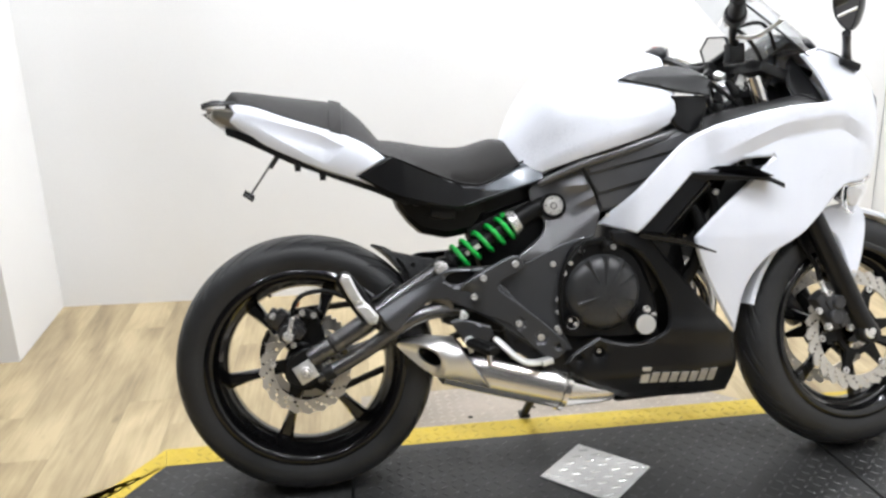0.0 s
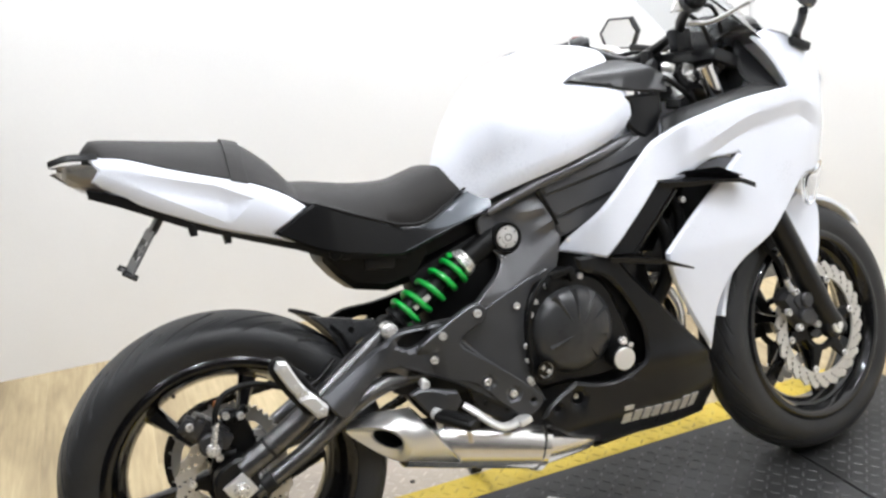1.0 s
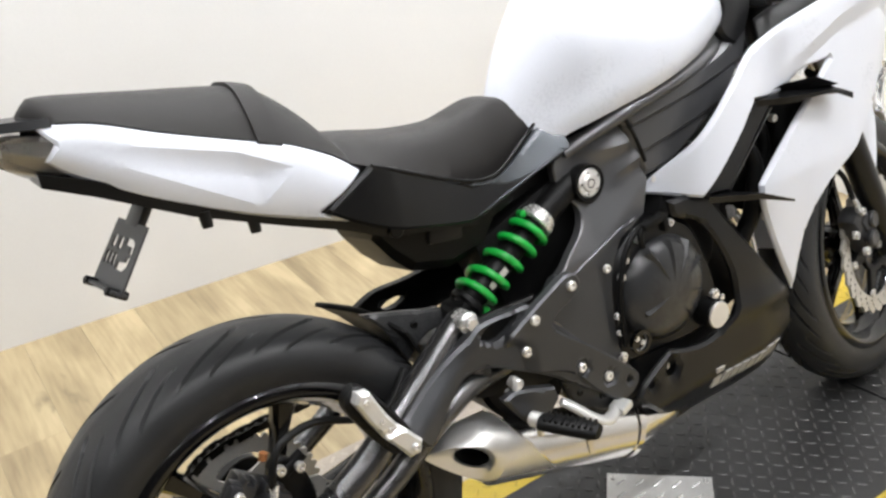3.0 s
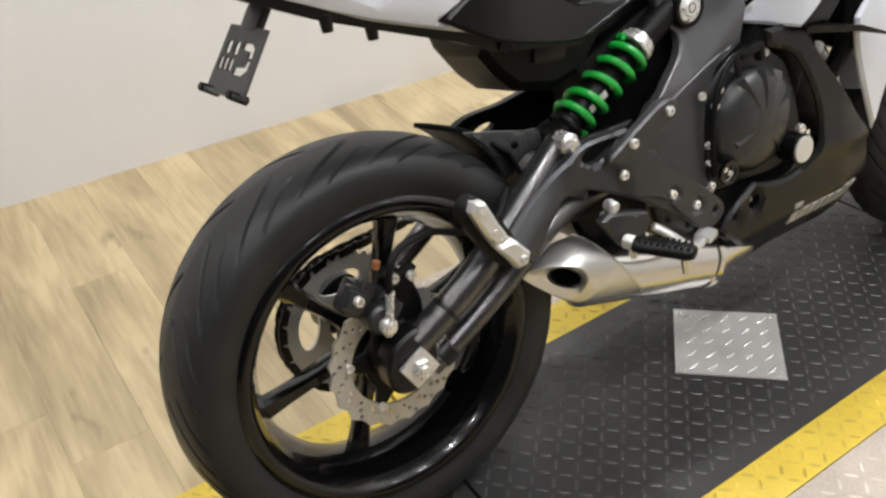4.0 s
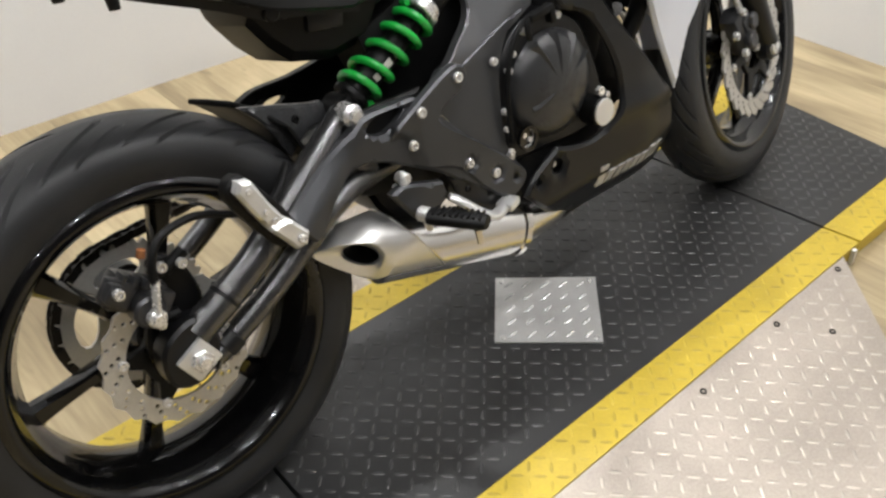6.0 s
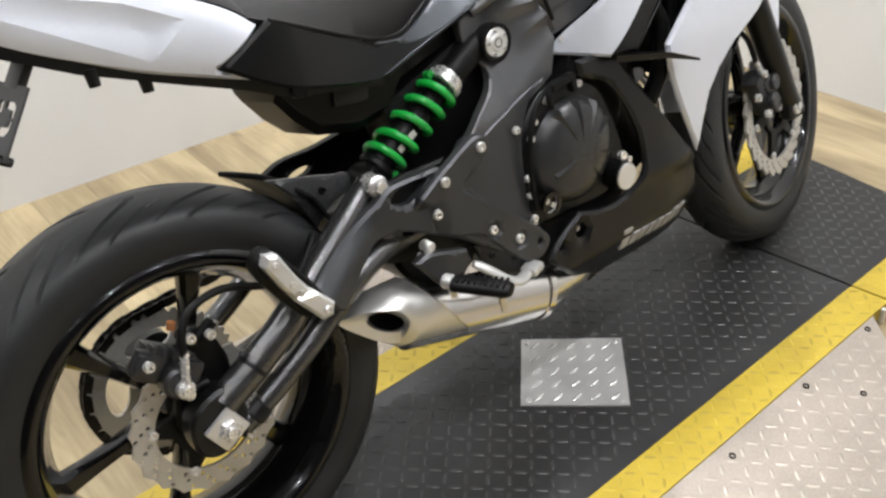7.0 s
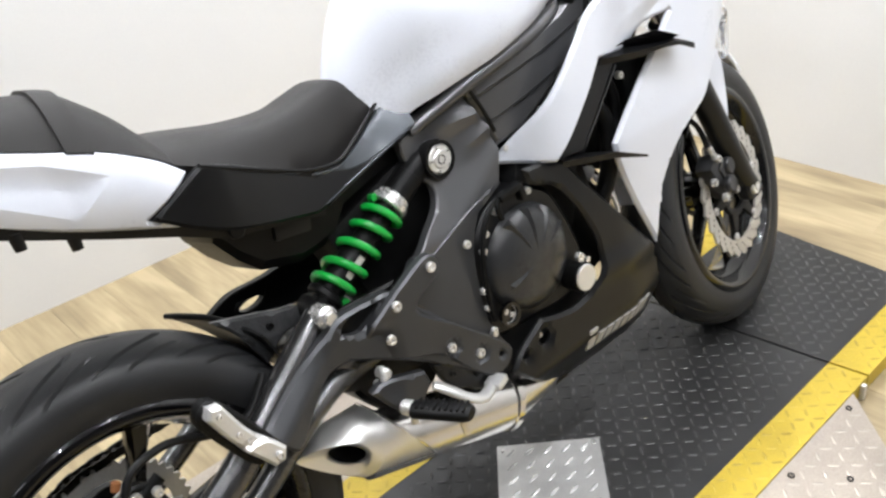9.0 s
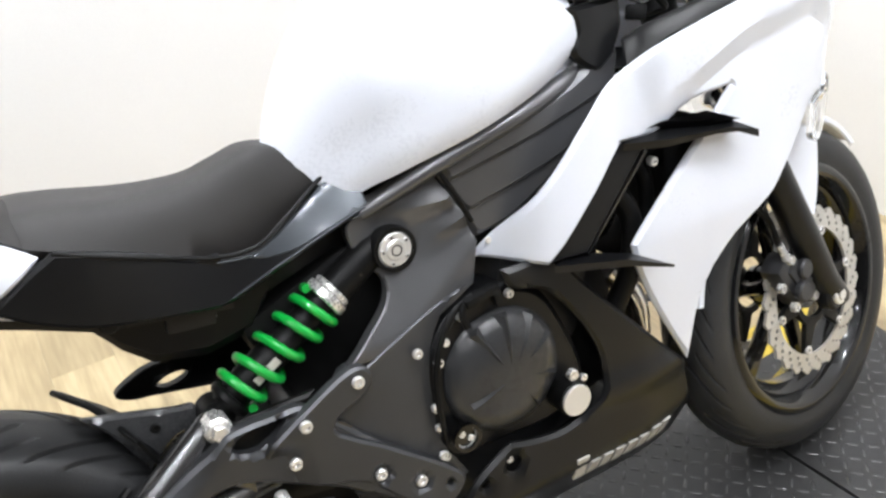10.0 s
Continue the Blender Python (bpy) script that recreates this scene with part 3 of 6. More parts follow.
def spoke_mesh(bm, r, hub, a, sw, st):
    d, t = Vector((math.cos(a), 0, math.sin(a))), Vector((-math.sin(a), 0, math.cos(a)))
    rings = []
    for q in np.linspace(0, 1, 9):
        rad = hub * 0.7 + (r - 0.040 - hub * 0.7) * q
        w = sw * (1.25 - 0.45 * math.sin(math.pi * min(q * 1.1, 1)) + (0.15 if q > 0.95 else 0)) / 2
        th = st * (1.15 - 0.35 * q) / 2
        rings.append([d * rad + t * (w * x) + Vector((0, th * y, 0)) for x, y in ((-1, -0.45), (-0.6, -1), (0.6, -1), (1, -0.45), (1, 0.45), (0.6, 1), (-0.6, 1), (-1, 0.45))])
    loft(bm, rings)


def disc_mesh(bm, R, inner, y, petals, arms, thick=0.005):
    n = petals * 10
    out = [(R * (1 - 0.048 * (0.5 - 0.5 * math.cos(2 * math.pi * i * petals / n)) ** 0.6) * math.cos(2 * math.pi * i / n), R * (1 - 0.048 * (0.5 - 0.5 * math.cos(2 * math.pi * i * petals / n)) ** 0.6) * math.sin(2 * math.pi * i / n)) for i in range(n)]
    holes = [[(inner * math.cos(2 * math.pi * i / 40), inner * math.sin(2 * math.pi * i / 40)) for i in range(40)]]
    for i in range(petals):
        for k, q in enumerate((0.26, 0.50, 0.74)):
            a = 2 * math.pi * (i + 0.28 * k - 0.2) / petals
            rr = inner + (R - inner) * q
            holes.append(circle(rr * math.cos(a), rr * math.sin(a), (R - inner) * 0.105, 8))
    sheet(bm, out, lambda x, z: -y + 0.0, thick, (R - inner) / 2.2, holes, 0, 1, lambda x, d, z: (x, -d, z))


def carrier_mesh(bm, r0, r1, y, arms, phase=0.0):
    """A star-shaped disc carrier: a ring with arms out to the disc's rivets."""
    out = []
    for i in range(arms):
        a = phase + 2 * math.pi * i / arms
        half = 0.011
        for r, t in ((r0, -1.5), (r1 - 0.006, -0.8), (r1 + 0.006, -0.6), (r1 + 0.008, 0), (r1 + 0.006, 0.6), (r1 - 0.006, 0.8), (r0, 1.5)):
            b = a + t * half / r
            out.append((r * math.cos(b), r * math.sin(b)))
        b = a + math.pi / arms
        out.append((r0 * math.cos(b), r0 * math.sin(b)))
    sheet(bm, out, lambda x, z: -y + 0.004, 0.008, 0.012, [circle(0, 0, r0 - 0.014, 28)], 0.0015, 1, lambda x, d, z: (x, -d, z))


def wheel(name, M, R, hw, bead, spokes, phase, grooves, label, st):
    bm = bmesh.new()
    rim_mesh(bm, bead + 0.006, hw * 0.92, spokes, 0.044, phase, st=st)
    w = part(name, bm, RIMM, bike, label, matrix=M)
    for s in range(spokes):
        bm = bmesh.new()
        spoke_mesh(bm, bead + 0.006, 0.044, radians(phase) + 2 * math.pi * s / spokes, 0.027, st)
        part("spoke", bm, RIMM, w)
    bm = bmesh.new()
    tyre_mesh(bm, R, hw, bead, grooves, 1.25)
    part("tyre", bm, TYRE, w, "black road tyre with slanted sipes", angle=28)
    bm = bmesh.new()
    cyl(bm, (bead * 0.80 * math.cos(2.0), -0.004, bead * 0.80 * math.sin(2.0)), (bead * 0.93 * math.cos(2.0), -0.004, bead * 0.93 * math.sin(2.0)), 0.004, n=10)
    part("valve", bm, DEEP, w)
    return w


rear = wheel("rear_wheel", Matrix.Translation((0, 0, 0.309)), 0.3145, 0.079, 0.2300, 6, 10, 17, "gloss black cast wheel with six spokes", 0.036)
bm = bmesh.new()
disc_mesh(bm, 0.110, 0.0745, -0.079, 20, 5)
part("brake_disc", bm, DISCM, rear, "drilled petal brake disc")
bm = bmesh.new()
carrier_mesh(bm, 0.052, 0.078, -0.074, 5, 0.4)
part("disc_carrier", bm, DEEP, rear)
bolts([(0.078 * math.cos(0.4 + i * 1.2566), -0.079, 0.078 * math.sin(0.4 + i * 1.2566)) for i in range(5)], rear, 0.0075, 0.004)


def sprocket_mesh(bm):
    teeth = 46
    out = []
    for i in range(teeth):
        for q, r in ((0, 0.110), (0.25, 0.116), (0.5, 0.116), (0.75, 0.110)):
            a = 2 * math.pi * (i + q) / teeth
            out.append((r * math.cos(a), r * math.sin(a)))
    holes = [circle(0, 0, 0.038, 24)]
    for i in range(5):
        a = 2 * math.pi * (i + 0.3) / 5
        holes.append([(0.072 * math.cos(a) + 0.024 * math.cos(b) * math.cos(a) * 0.75 - 0.037 * math.sin(b) * math.sin(a), 0.072 * math.sin(a) + 0.024 * math.cos(b) * math.sin(a) * 0.75 + 0.037 * math.sin(b) * math.cos(a)) for b in (2 * math.pi * k / 14 for k in range(14))])
    sheet(bm, out, lambda x, z: 0.071, 0.006, 0.02, holes, 0, 1)


bm = bmesh.new()
sprocket_mesh(bm)
part("sprocket", bm, SPROCKET, rear, "large bare steel rear sprocket")


def chain_mesh(bm):
    c0, r0, c1, r1 = Vector((0, 0, 0.309)), 0.1155, Vector((0.52, 0, 0.42)), 0.036
    d = (c1 - c0)
    L = d.length
    a0 = math.atan2(d.z, d.x)
    off = math.acos((r0 - r1) / L)
    path = []
    for k in range(60):
        a = a0 + off + (2 * math.pi - 2 * off) * k / 59
        path.append(c0 + r0 * Vector((math.cos(a), 0, math.sin(a))))
    for k in range(14):
        a = a0 - off + 2 * off * k / 13
        path.append(c1 + r1 * Vector((math.cos(a), 0, math.sin(a))))
    path.append(path[0])
    seg = [(b - a).length for a, b in zip(path, path[1:])]
    total = sum(seg)
    n = int(total / 0.0159)
    cum = np.concatenate([[0], np.cumsum(seg)])
    P = np.array([tuple(p) for p in path])
    at = lambda s: Vector([np.interp(s % total, cum, P[:, k]) for k in range(3)])
    for i in range(n):
        a, b = at(i * total / n), at((i + 1) * total / n)
        u = (b - a).normalized()
        v = Vector((-u.z, 0, u.x))
        wide = 0.0095 if i % 2 else 0.0065
        for s in (-1, 1):
            y = 0.074 + s * wide
            rings = [[a - u * 0.004 + v * (h * 0.0065) + Vector((0, y + t, 0)) for h, t in ((-1, -0.001), (1, -0.001), (1, 0.001), (-1, 0.001))], [b + u * 0.004 + v * (h * 0.0065) + Vector((0, y + t, 0)) for h, t in ((-1, -0.001), (1, -0.001), (1, 0.001), (-1, 0.001))]]
            loft(bm, rings)
        cyl(bm, a + Vector((0, 0.074 - wide - 0.002, 0)), a + Vector((0, 0.074 + wide + 0.002, 0)), 0.0042, n=6)


bm = bmesh.new()
chain_mesh(bm)
part("drive_chain", bm, CHAINM, bike, "oiled black roller chain")

# front end, steered to the left
FRONT = pose(1.3698, -0.0139, 0.2909, -7.0, 0, 10.4)
front = wheel("front_wheel", FRONT, 0.2995, 0.058, 0.2180, 6, 40, 16, "gloss black cast front wheel with six spokes", 0.026)
for s in (-1, 1):
    bm = bmesh.new()
    disc_mesh(bm, 0.152, 0.115, s * 0.066, 26, 6)
    part("brake_disc", bm, DISCM, front, "large drilled petal brake disc")
    bm = bmesh.new()
    carrier_mesh(bm, 0.062, 0.1075, s * 0.064, 6, 0.1)
    part("disc_carrier", bm, DEEP, front)
    bolts([(0.1075 * math.cos(0.1 + i * 1.0472), s * 0.066, 0.1075 * math.sin(0.1 + i * 1.0472)) for i in range(6)], front, 0.0085, 0.005, axis=(0, s, 0), name="rivet")


def fpt(x, y, z):
    return FRONT @ Vector((x, y, z))


RAKE = FRONT.to_3x3().inverted() @ Vector((-0.42, 0.02, 0.907))
for s in (-1, 1):
    bm = bmesh.new()
    foot = Vector((0.018, s * 0.096, -0.015))
    tube(bm, [FRONT @ (foot + RAKE * q + Vector((-0.012, 0, 0)) * (q > 0)) for q in (0, 0.06, 0.14, 0.46)], [0.024, 0.026, 0.027, 0.0265], 20, 3)
    tube(bm, [FRONT @ (foot + RAKE * q + Vector((-0.012, 0, 0))) for q in (0.45, 0.475)], [0.033, 0.033], 20, 1)
    cyl(bm, fpt(0.0, s * 0.082, 0.0), fpt(0.0, s * 0.112, 0.0), 0.030, n=24, chamfer=0.005)
    leg = part("fork_leg", bm, BLACK, bike, "black telescopic fork leg")
    bm = bmesh.new()
    tube(bm, [FRONT @ (foot + RAKE * q + Vector((-0.012, 0, 0))) for q in (0.46, 0.53)], 0.0215, 20, 1)
    part("fork_tube", bm, POLISH, leg, "polished inner fork tube")
    bm = bmesh.new()
    cyl(bm, fpt(0.0, s * 0.109, 0.0), fpt(0.0, s * 0.118, 0.0), 0.0185, n=20, chamfer=0.002)
    cyl(bm, fpt(0.0, s * 0.117, 0.0), fpt(0.0, s * 0.121, 0.0), 0.010, n=6)
    part("axle_nut", bm, BOLT, leg)
    # caliper behind the leg
    bm = bmesh.new()
    box(bm, fpt(-0.092, s * 0.076, 0.062), (0.050, 0.044, 0.105), FRONT.to_3x3() @ turn(0, -32, 0), 0.016)
    box(bm, fpt(-0.080, s * 0.094, 0.058), (0.034, 0.020, 0.088), FRONT.to_3x3() @ turn(0, -32, 0), 0.008)
    box(bm, fpt(-0.042, s * 0.090, 0.060), (0.070, 0.016, 0.026), FRONT.to_3x3() @ turn(0, -25, 0), 0.004)
    cyl(bm, fpt(-0.080, s * 0.098, 0.080), fpt(-0.080, s * 0.112, 0.080), 0.018, n=18, chamfer=0.003)
    cyl(bm, fpt(-0.092, s * 0.098, 0.044), fpt(-0.092, s * 0.112, 0.044), 0.018, n=18, chamfer=0.003)
    cal = part("front_caliper", bm, CALIPER, bike, "black brake caliper with bright bolts")
    bolts([fpt(-0.060, s * 0.090, 0.046), fpt(-0.060, s * 0.088, 0.097), fpt(-0.105, s * 0.094, 0.105), fpt(-0.110, s * 0.094, 0.022), fpt(-0.040, s * 0.086, 0.012), fpt(-0.128, s * 0.086, 0.062)], cal, 0.009, 0.010, axis=FRONT.to_3x3() @ Vector((0, s, 0)))
    bm = bmesh.new()
    tube(bm, [fpt(-0.112, s * 0.096, 0.108), fpt(-0.113, s * 0.094, 0.120), fpt(-0.116, s * 0.090, 0.136)], [0.008, 0.0065, 0.007], 10, 4)
    part("hose_fitting", bm, BOLT, cal)
    bm = bmesh.new()
    tube(bm, [fpt(-0.116, s * 0.090, 0.130), fpt(-0.122, s * 0.082, 0.18), FRONT @ (foot + RAKE * 0.26 + Vector((-0.055, -s * 0.03, 0))), FRONT @ (foot + RAKE * 0.36 + Vector((-0.045, -s * 0.035, 0))), FRONT @ (foot + RAKE * 0.45 + Vector((-0.03, -s * 0.03, 0)))], 0.0055, 10, 5)
    part("brake_hose", bm, DEEP, bike)


def fender_fill(bm):
    rings = []
    for q in np.linspace(0, 1, 25):
        a = radians(40 + 122 * q)
        rad = 0.3145 + 0.003 * math.cos(a * 2)
        w = 0.054 - 0.016 * max(0, 0.2 - q) / 0.2
        drop = 0.012 + 0.006 * max(0, q - 0.62) / 0.38
        c, s_ = math.cos(a), math.sin(a)
        sec = []
        for h, d in ((-1.0, 1), (-1.0, 0.35), (-0.86, 0.02), (-0.45, -0.16), (0, -0.2), (0.45, -0.16), (0.86, 0.02), (1.0, 0.35), (1.0, 1)):
            rr = rad - d * drop
            sec.append(fpt(rr * c, h * w, rr * s_))
        for h, d in ((1.0, 1), (1.0, 0.35), (0.86, 0.02), (0.45, -0.16), (0, -0.2), (-0.45, -0.16), (-0.86, 0.02), (-1.0, 0.35), (-1.0, 1)):
            rr = rad - d * drop - 0.003
            sec.append(fpt(rr * c, h * (w - 0.003), rr * s_))
        rings.append(sec)
    loft(bm, rings)


fender = mesh("front_fender", WHITE, label="white front mudguard", angle=40)(fender_fill)
for s in (-1, 1):
    bm = bmesh.new()
    sheet(bm, soften([(-0.13, 0.285), (-0.08, 0.315), (0.0, 0.320), (0.030, 0.285), (0.015, 0.20), (-0.012, 0.136), (-0.030, 0.134), (-0.042, 0.19), (-0.065, 0.245), (-0.10, 0.26)], (5, 6)), lambda x, z: 0.094 - 0.10 * max(0, z - 0.27), 0.004, 0.02, side=s, fn=None)
    bmesh.ops.transform(bm, matrix=FRONT, verts=bm.verts)
    part("fender_stay", bm, WHITE, fender)
    bolts([FRONT @ Vector((-0.021, s * 0.094, 0.150))], fender, 0.006, 0.004, axis=(0, s, 0))

# -- swingarm, caliper, shock --
@mesh("swingarm", SATIN, label="graphite painted steel swingarm")
def arm_fill(bm):
    for s in (-1, 1):
        y = s * 0.118
        if s < 0:
            tube(bm, [(0.015, y, 0.345), (0.07, y, 0.373), (0.136, y, 0.412), (0.22, s * 0.102, 0.465), (0.30, s * 0.082, 0.512), (0.342, s * 0.068, 0.533)], [0.0235, 0.0235, 0.0235, 0.022, 0.019, 0.017], 18, 5)
        tube(bm, [(0.030, y, 0.296), (0.09, y, 0.324), (0.16, y, 0.362), (0.225, y, 0.404), (0.27, s * 0.112, 0.424), (0.32, s * 0.096, 0.432), (0.38, s * 0.075, 0.425), (0.44, s * 0.07, 0.42)], [0.0165, 0.0175, 0.018, 0.019, 0.019, 0.019, 0.019, 0.019], 18, 5)
    cyl(bm, (0.455, -0.12, 0.45), (0.455, 0.12, 0.45), 0.040, n=24)
    tube(bm, [(0.33, -0.10, 0.44), (0.35, 0.0, 0.46), (0.33, 0.10, 0.44)], 0.028, 14, 6)


swingarm = arm_fill
rot = turn(0, -28, 0)
for s in (-1, 1):
    bm = bmesh.new()
    sheet(bm, soften([(-0.040, 0.300), (-0.035, 0.348), (0.005, 0.372), (0.035, 0.362), (0.042, 0.318), (0.020, 0.285), (-0.015, 0.278)], ()), lambda x, z: 0.132, 0.028, 0.014, roll=0.005, side=s)
    part("axle_carrier", bm, BLACK, swingarm)
bm = bmesh.new()
box(bm, (0.004, -0.1375, 0.318), (0.046, 0.008, 0.046), rot, 0.0025)
adj = part("chain_adjuster", bm, ALU, swingarm, "bright square axle block")
bm = bmesh.new()
cyl(bm, (0.005, -0.141, 0.318), (0.005, -0.150, 0.318), 0.0155, n=6, chamfer=0.001)
cyl(bm, (0.005, -0.149, 0.318), (0.005, -0.156, 0.318), 0.009, n=16, chamfer=0.001)
part("axle_nut", bm, BOLT, swingarm)
bm = bmesh.new()
cyl(bm, (0.030, -0.118, 0.318), (0.062, -0.118, 0.336), 0.005, n=10)
cyl(bm, (0.038, -0.118, 0.3225), (0.046, -0.118, 0.327), 0.010, n=6)
part("adjuster_bolt", bm, BOLT, swingarm)
bm = bmesh.new()
cyl(bm, (0.068, -0.118, 0.3717), (0.073, -0.118, 0.3746), 0.0245, n=24)
cyl(bm, (0.046, -0.118, 0.3035), (0.068, -0.118, 0.3138), 0.0200, n=24, chamfer=0.002)
part("weld_collar", bm, GREYPL, swingarm)


@mesh("rear_caliper", CALIPER, label="black single-piston rear brake caliper")
def cal_fill(bm):
    r = turn(0, 38, 0)
    box(bm, (-0.034, -0.088, 0.424), (0.074, 0.040, 0.050), r, 0.010)
    box(bm, (-0.010, -0.104, 0.408), (0.034, 0.022, 0.030), r, 0.005)


tilt = turn(0, 38, 0)
bm = bmesh.new()
box(bm, (-0.058, -0.112, 0.446), (0.040, 0.020, 0.036), tilt, 0.006)
part("pad_cover", bm, CALIPER, cal_fill)
bm = bmesh.new()
box(bm, (-0.066, -0.122, 0.454), (0.018, 0.022, 0.026), tilt, 0.004)
part("bleed_boss", bm, CALIPER, cal_fill)
bm = bmesh.new()
cyl(bm, (-0.032, -0.10, 0.410), (-0.032, -0.134, 0.410), 0.0215, n=24, chamfer=0.004)
part("piston_housing", bm, CALIPER, cal_fill)
for k in (-0.016, 0.0, 0.016):
    bm = bmesh.new()
    box(bm, Vector((-0.046, -0.111, 0.436)) + tilt @ Vector((k, 0, 0.020)), (0.005, 0.022, 0.012), tilt, 0.001)
    part("cooling_rib", bm, CALIPER, cal_fill)
bm = bmesh.new()
sheet(bm, soften([(-0.040, 0.318), (0.020, 0.330), (0.050, 0.372), (0.040, 0.430), (0.016, 0.456), (-0.006, 0.448), (0.004, 0.400), (-0.030, 0.372)], ()), lambda x, z: 0.094, 0.010, 0.02)
cyl(bm, (-0.022, -0.10, 0.378), (0.010, -0.10, 0.374), 0.009, n=14)
cyl(bm, (0.012, -0.095, 0.436), (0.044, -0.095, 0.452), 0.009, n=14)
part("caliper_bracket", bm, DEEP, cal_fill)
bolts([(-0.021, -0.112, 0.379), (0.030, -0.112, 0.446), (-0.062, -0.134, 0.455), (0.004, -0.110, 0.452)], cal_fill, 0.0075, 0.008)
bm = bmesh.new()
cyl(bm, (-0.030, -0.134, 0.404), (-0.030, -0.146, 0.404), 0.0125, n=16, chamfer=0.002)
cyl(bm, (-0.030, -0.146, 0.404), (-0.030, -0.152, 0.404), 0.008, n=6)
tube(bm, [(-0.030, -0.141, 0.404), (-0.024, -0.141, 0.425), (-0.016, -0.138, 0.452)], [0.007, 0.0055, 0.0065], 10, 4)
part("hose_fitting", bm, BOLT, cal_fill, "bright banjo bolt and hose end")
bm = bmesh.new()
cyl(bm, (-0.010, -0.092, 0.466), (-0.006, -0.093, 0.476), 0.006, n=10)
part("pin", bm, COPPER, cal_fill)
bm = bmesh.new()
tube(bm, [(-0.018, -0.139, 0.448), (-0.012, -0.137, 0.475), (0.010, -0.130, 0.498), (0.06, -0.125, 0.503), (0.12, -0.125, 0.480), (0.17, -0.12, 0.475), (0.22, -0.09, 0.50)], 0.0055, 10, 6)
part("brake_hose", bm, DEEP, bike, "black rubber rear brake hose")

SA, SB = Vector((0.343, -0.060, 0.531)), Vector((0.598, -0.055, 0.667))
SD = (SB - SA).normalized()


@mesh("rear_shock", DEEP, label="offset rear shock with bright green coil spring")
def shock_fill(bm):
    at = lambda q: SA + SD * q
    tube(bm, [at(0.0), at(0.014), at(0.028)], [0.016, 0.018, 0.025], 20, 2)
    cyl(bm, at(0.018), at(0.031), 0.0285, n=28, chamfer=0.003)
    lathe(bm, [(0.0195, 0.028), (0.0222, 0.040), (0.0222, 0.118), (0.0200, 0.122), (0.0200, 0.205)], SA, SD, 28)
    cyl(bm, SA + Vector((0, 0.02, 0)), SA + Vector((0, -0.012, 0)), 0.022, n=20)
    cyl(bm, at(0.195), at(0.255), 0.0235, n=28, chamfer=0.003)
    tube(bm, [at(0.25), at(0.275), at(0.30)], [0.023, 0.023, 0.018], 20, 2)


# the end coils lie close, the middle ones wide apart
bm = bmesh.new()
u, v = basis(SD)
turns = 5.6
climb = smooth_curve([(0, 0.0), (0.10, 0.045), (0.26, 0.20), (0.5, 0.51), (0.74, 0.80), (0.90, 0.955), (1, 1.0)])
tube(bm, [SA + SD * (0.035 + 0.152 * climb(q)) + 0.0295 * (math.cos(2 * math.pi * turns * q + 1.0) * u + math.sin(2 * math.pi * turns * q + 1.0) * v) for q in np.linspace(0, 1, 130)], 0.0062, 10, 1)
part("coil_spring", bm, GREEN, shock_fill, "bright green coil spring")
bm = bmesh.new()
cyl(bm, SA + SD * 0.190, SA + SD * 0.203, 0.0300, n=32, chamfer=0.002)
cyl(bm, SA + SD * 0.203, SA + SD * 0.212, 0.0265, n=32, chamfer=0.002)
part("preload_ring", bm, BOLT, shock_fill, "bright notched preload ring")
bm = bmesh.new()
cyl(bm, SA + Vector((-0.008, -0.014, 0)), SA + Vector((-0.008, -0.046, 0)), 0.0175, n=10, chamfer=0.004)
cyl(bm, SA + Vector((-0.008, -0.046, 0)), SA + Vector((-0.008, -0.054, 0)), 0.011, n=6, chamfer=0.001)
part("shock_bolt", bm, BOLT, shock_fill, "polished lower mounting nut")
bm = bmesh.new()
around = Vector((0, -1, 0)) - SD * Vector((0, -1, 0)).dot(SD)
for q, tall in ((0.066, 0.010), (0.092, 0.016), (0.112, 0.006)):
    box(bm, SA + SD * q + around.normalized() * 0.0220, (tall, 0.002, 0.011), Euler((0, -math.atan2(SD.z, SD.x), 0)).to_matrix(), 0.0004)
part("maker_label", bm, LOGO, shock_fill)

# -- frame, pivot cap --
tubey = smooth_curve([(0.50, 0.060), (0.57, 0.060), (0.62, 0.070), (0.70, 0.095), (0.80, 0.112), (0.88, 0.114), (0.96, 0.106)])


@mesh("main_frame", RAILM, label="satin black perimeter frame rails", angle=26)
def frame_fill(bm):
    for s in (-1, 1):
        # upper rail with a stepped flank
        def rail(x, z):
            upper, lower = 0.728 + 0.215 * (x - 0.691), 0.686 + 0.245 * (x - 0.71)
            return tubey(x) + 0.007 * min(1, max(0, (z - upper) / 0.007)) - 0.008 * min(1, max(0, (lower - z) / 0.007))

        sheet(bm, soften([(0.590, 0.722), (0.683, 0.754), (0.799, 0.789), (0.894, 0.814), (0.945, 0.840), (0.975, 0.835), (0.962, 0.785), (0.925, 0.742), (0.878, 0.706), (0.780, 0.650), (0.725, 0.640), (0.712, 0.684), (0.686, 0.742)], (0, 9, 10, 11, 12)), rail, 0.03, 0.010, roll=0.008, side=s, lines=[[(x, z0 + k * (x - x0)) for x in np.linspace(0.66, 0.96, 30)] for z0, k, x0 in ((0.728, 0.215, 0.691), (0.735, 0.215, 0.691), (0.686, 0.245, 0.71), (0.679, 0.245, 0.71))])
        tube(bm, [(0.585, s * 0.064, 0.715), (0.68, s * 0.098, 0.756), (0.80, s * 0.116, 0.790), (0.87, s * 0.112, 0.810), (0.915, s * 0.098, 0.822)], [0.008, 0.011, 0.012, 0.012, 0.008], 14, 5)


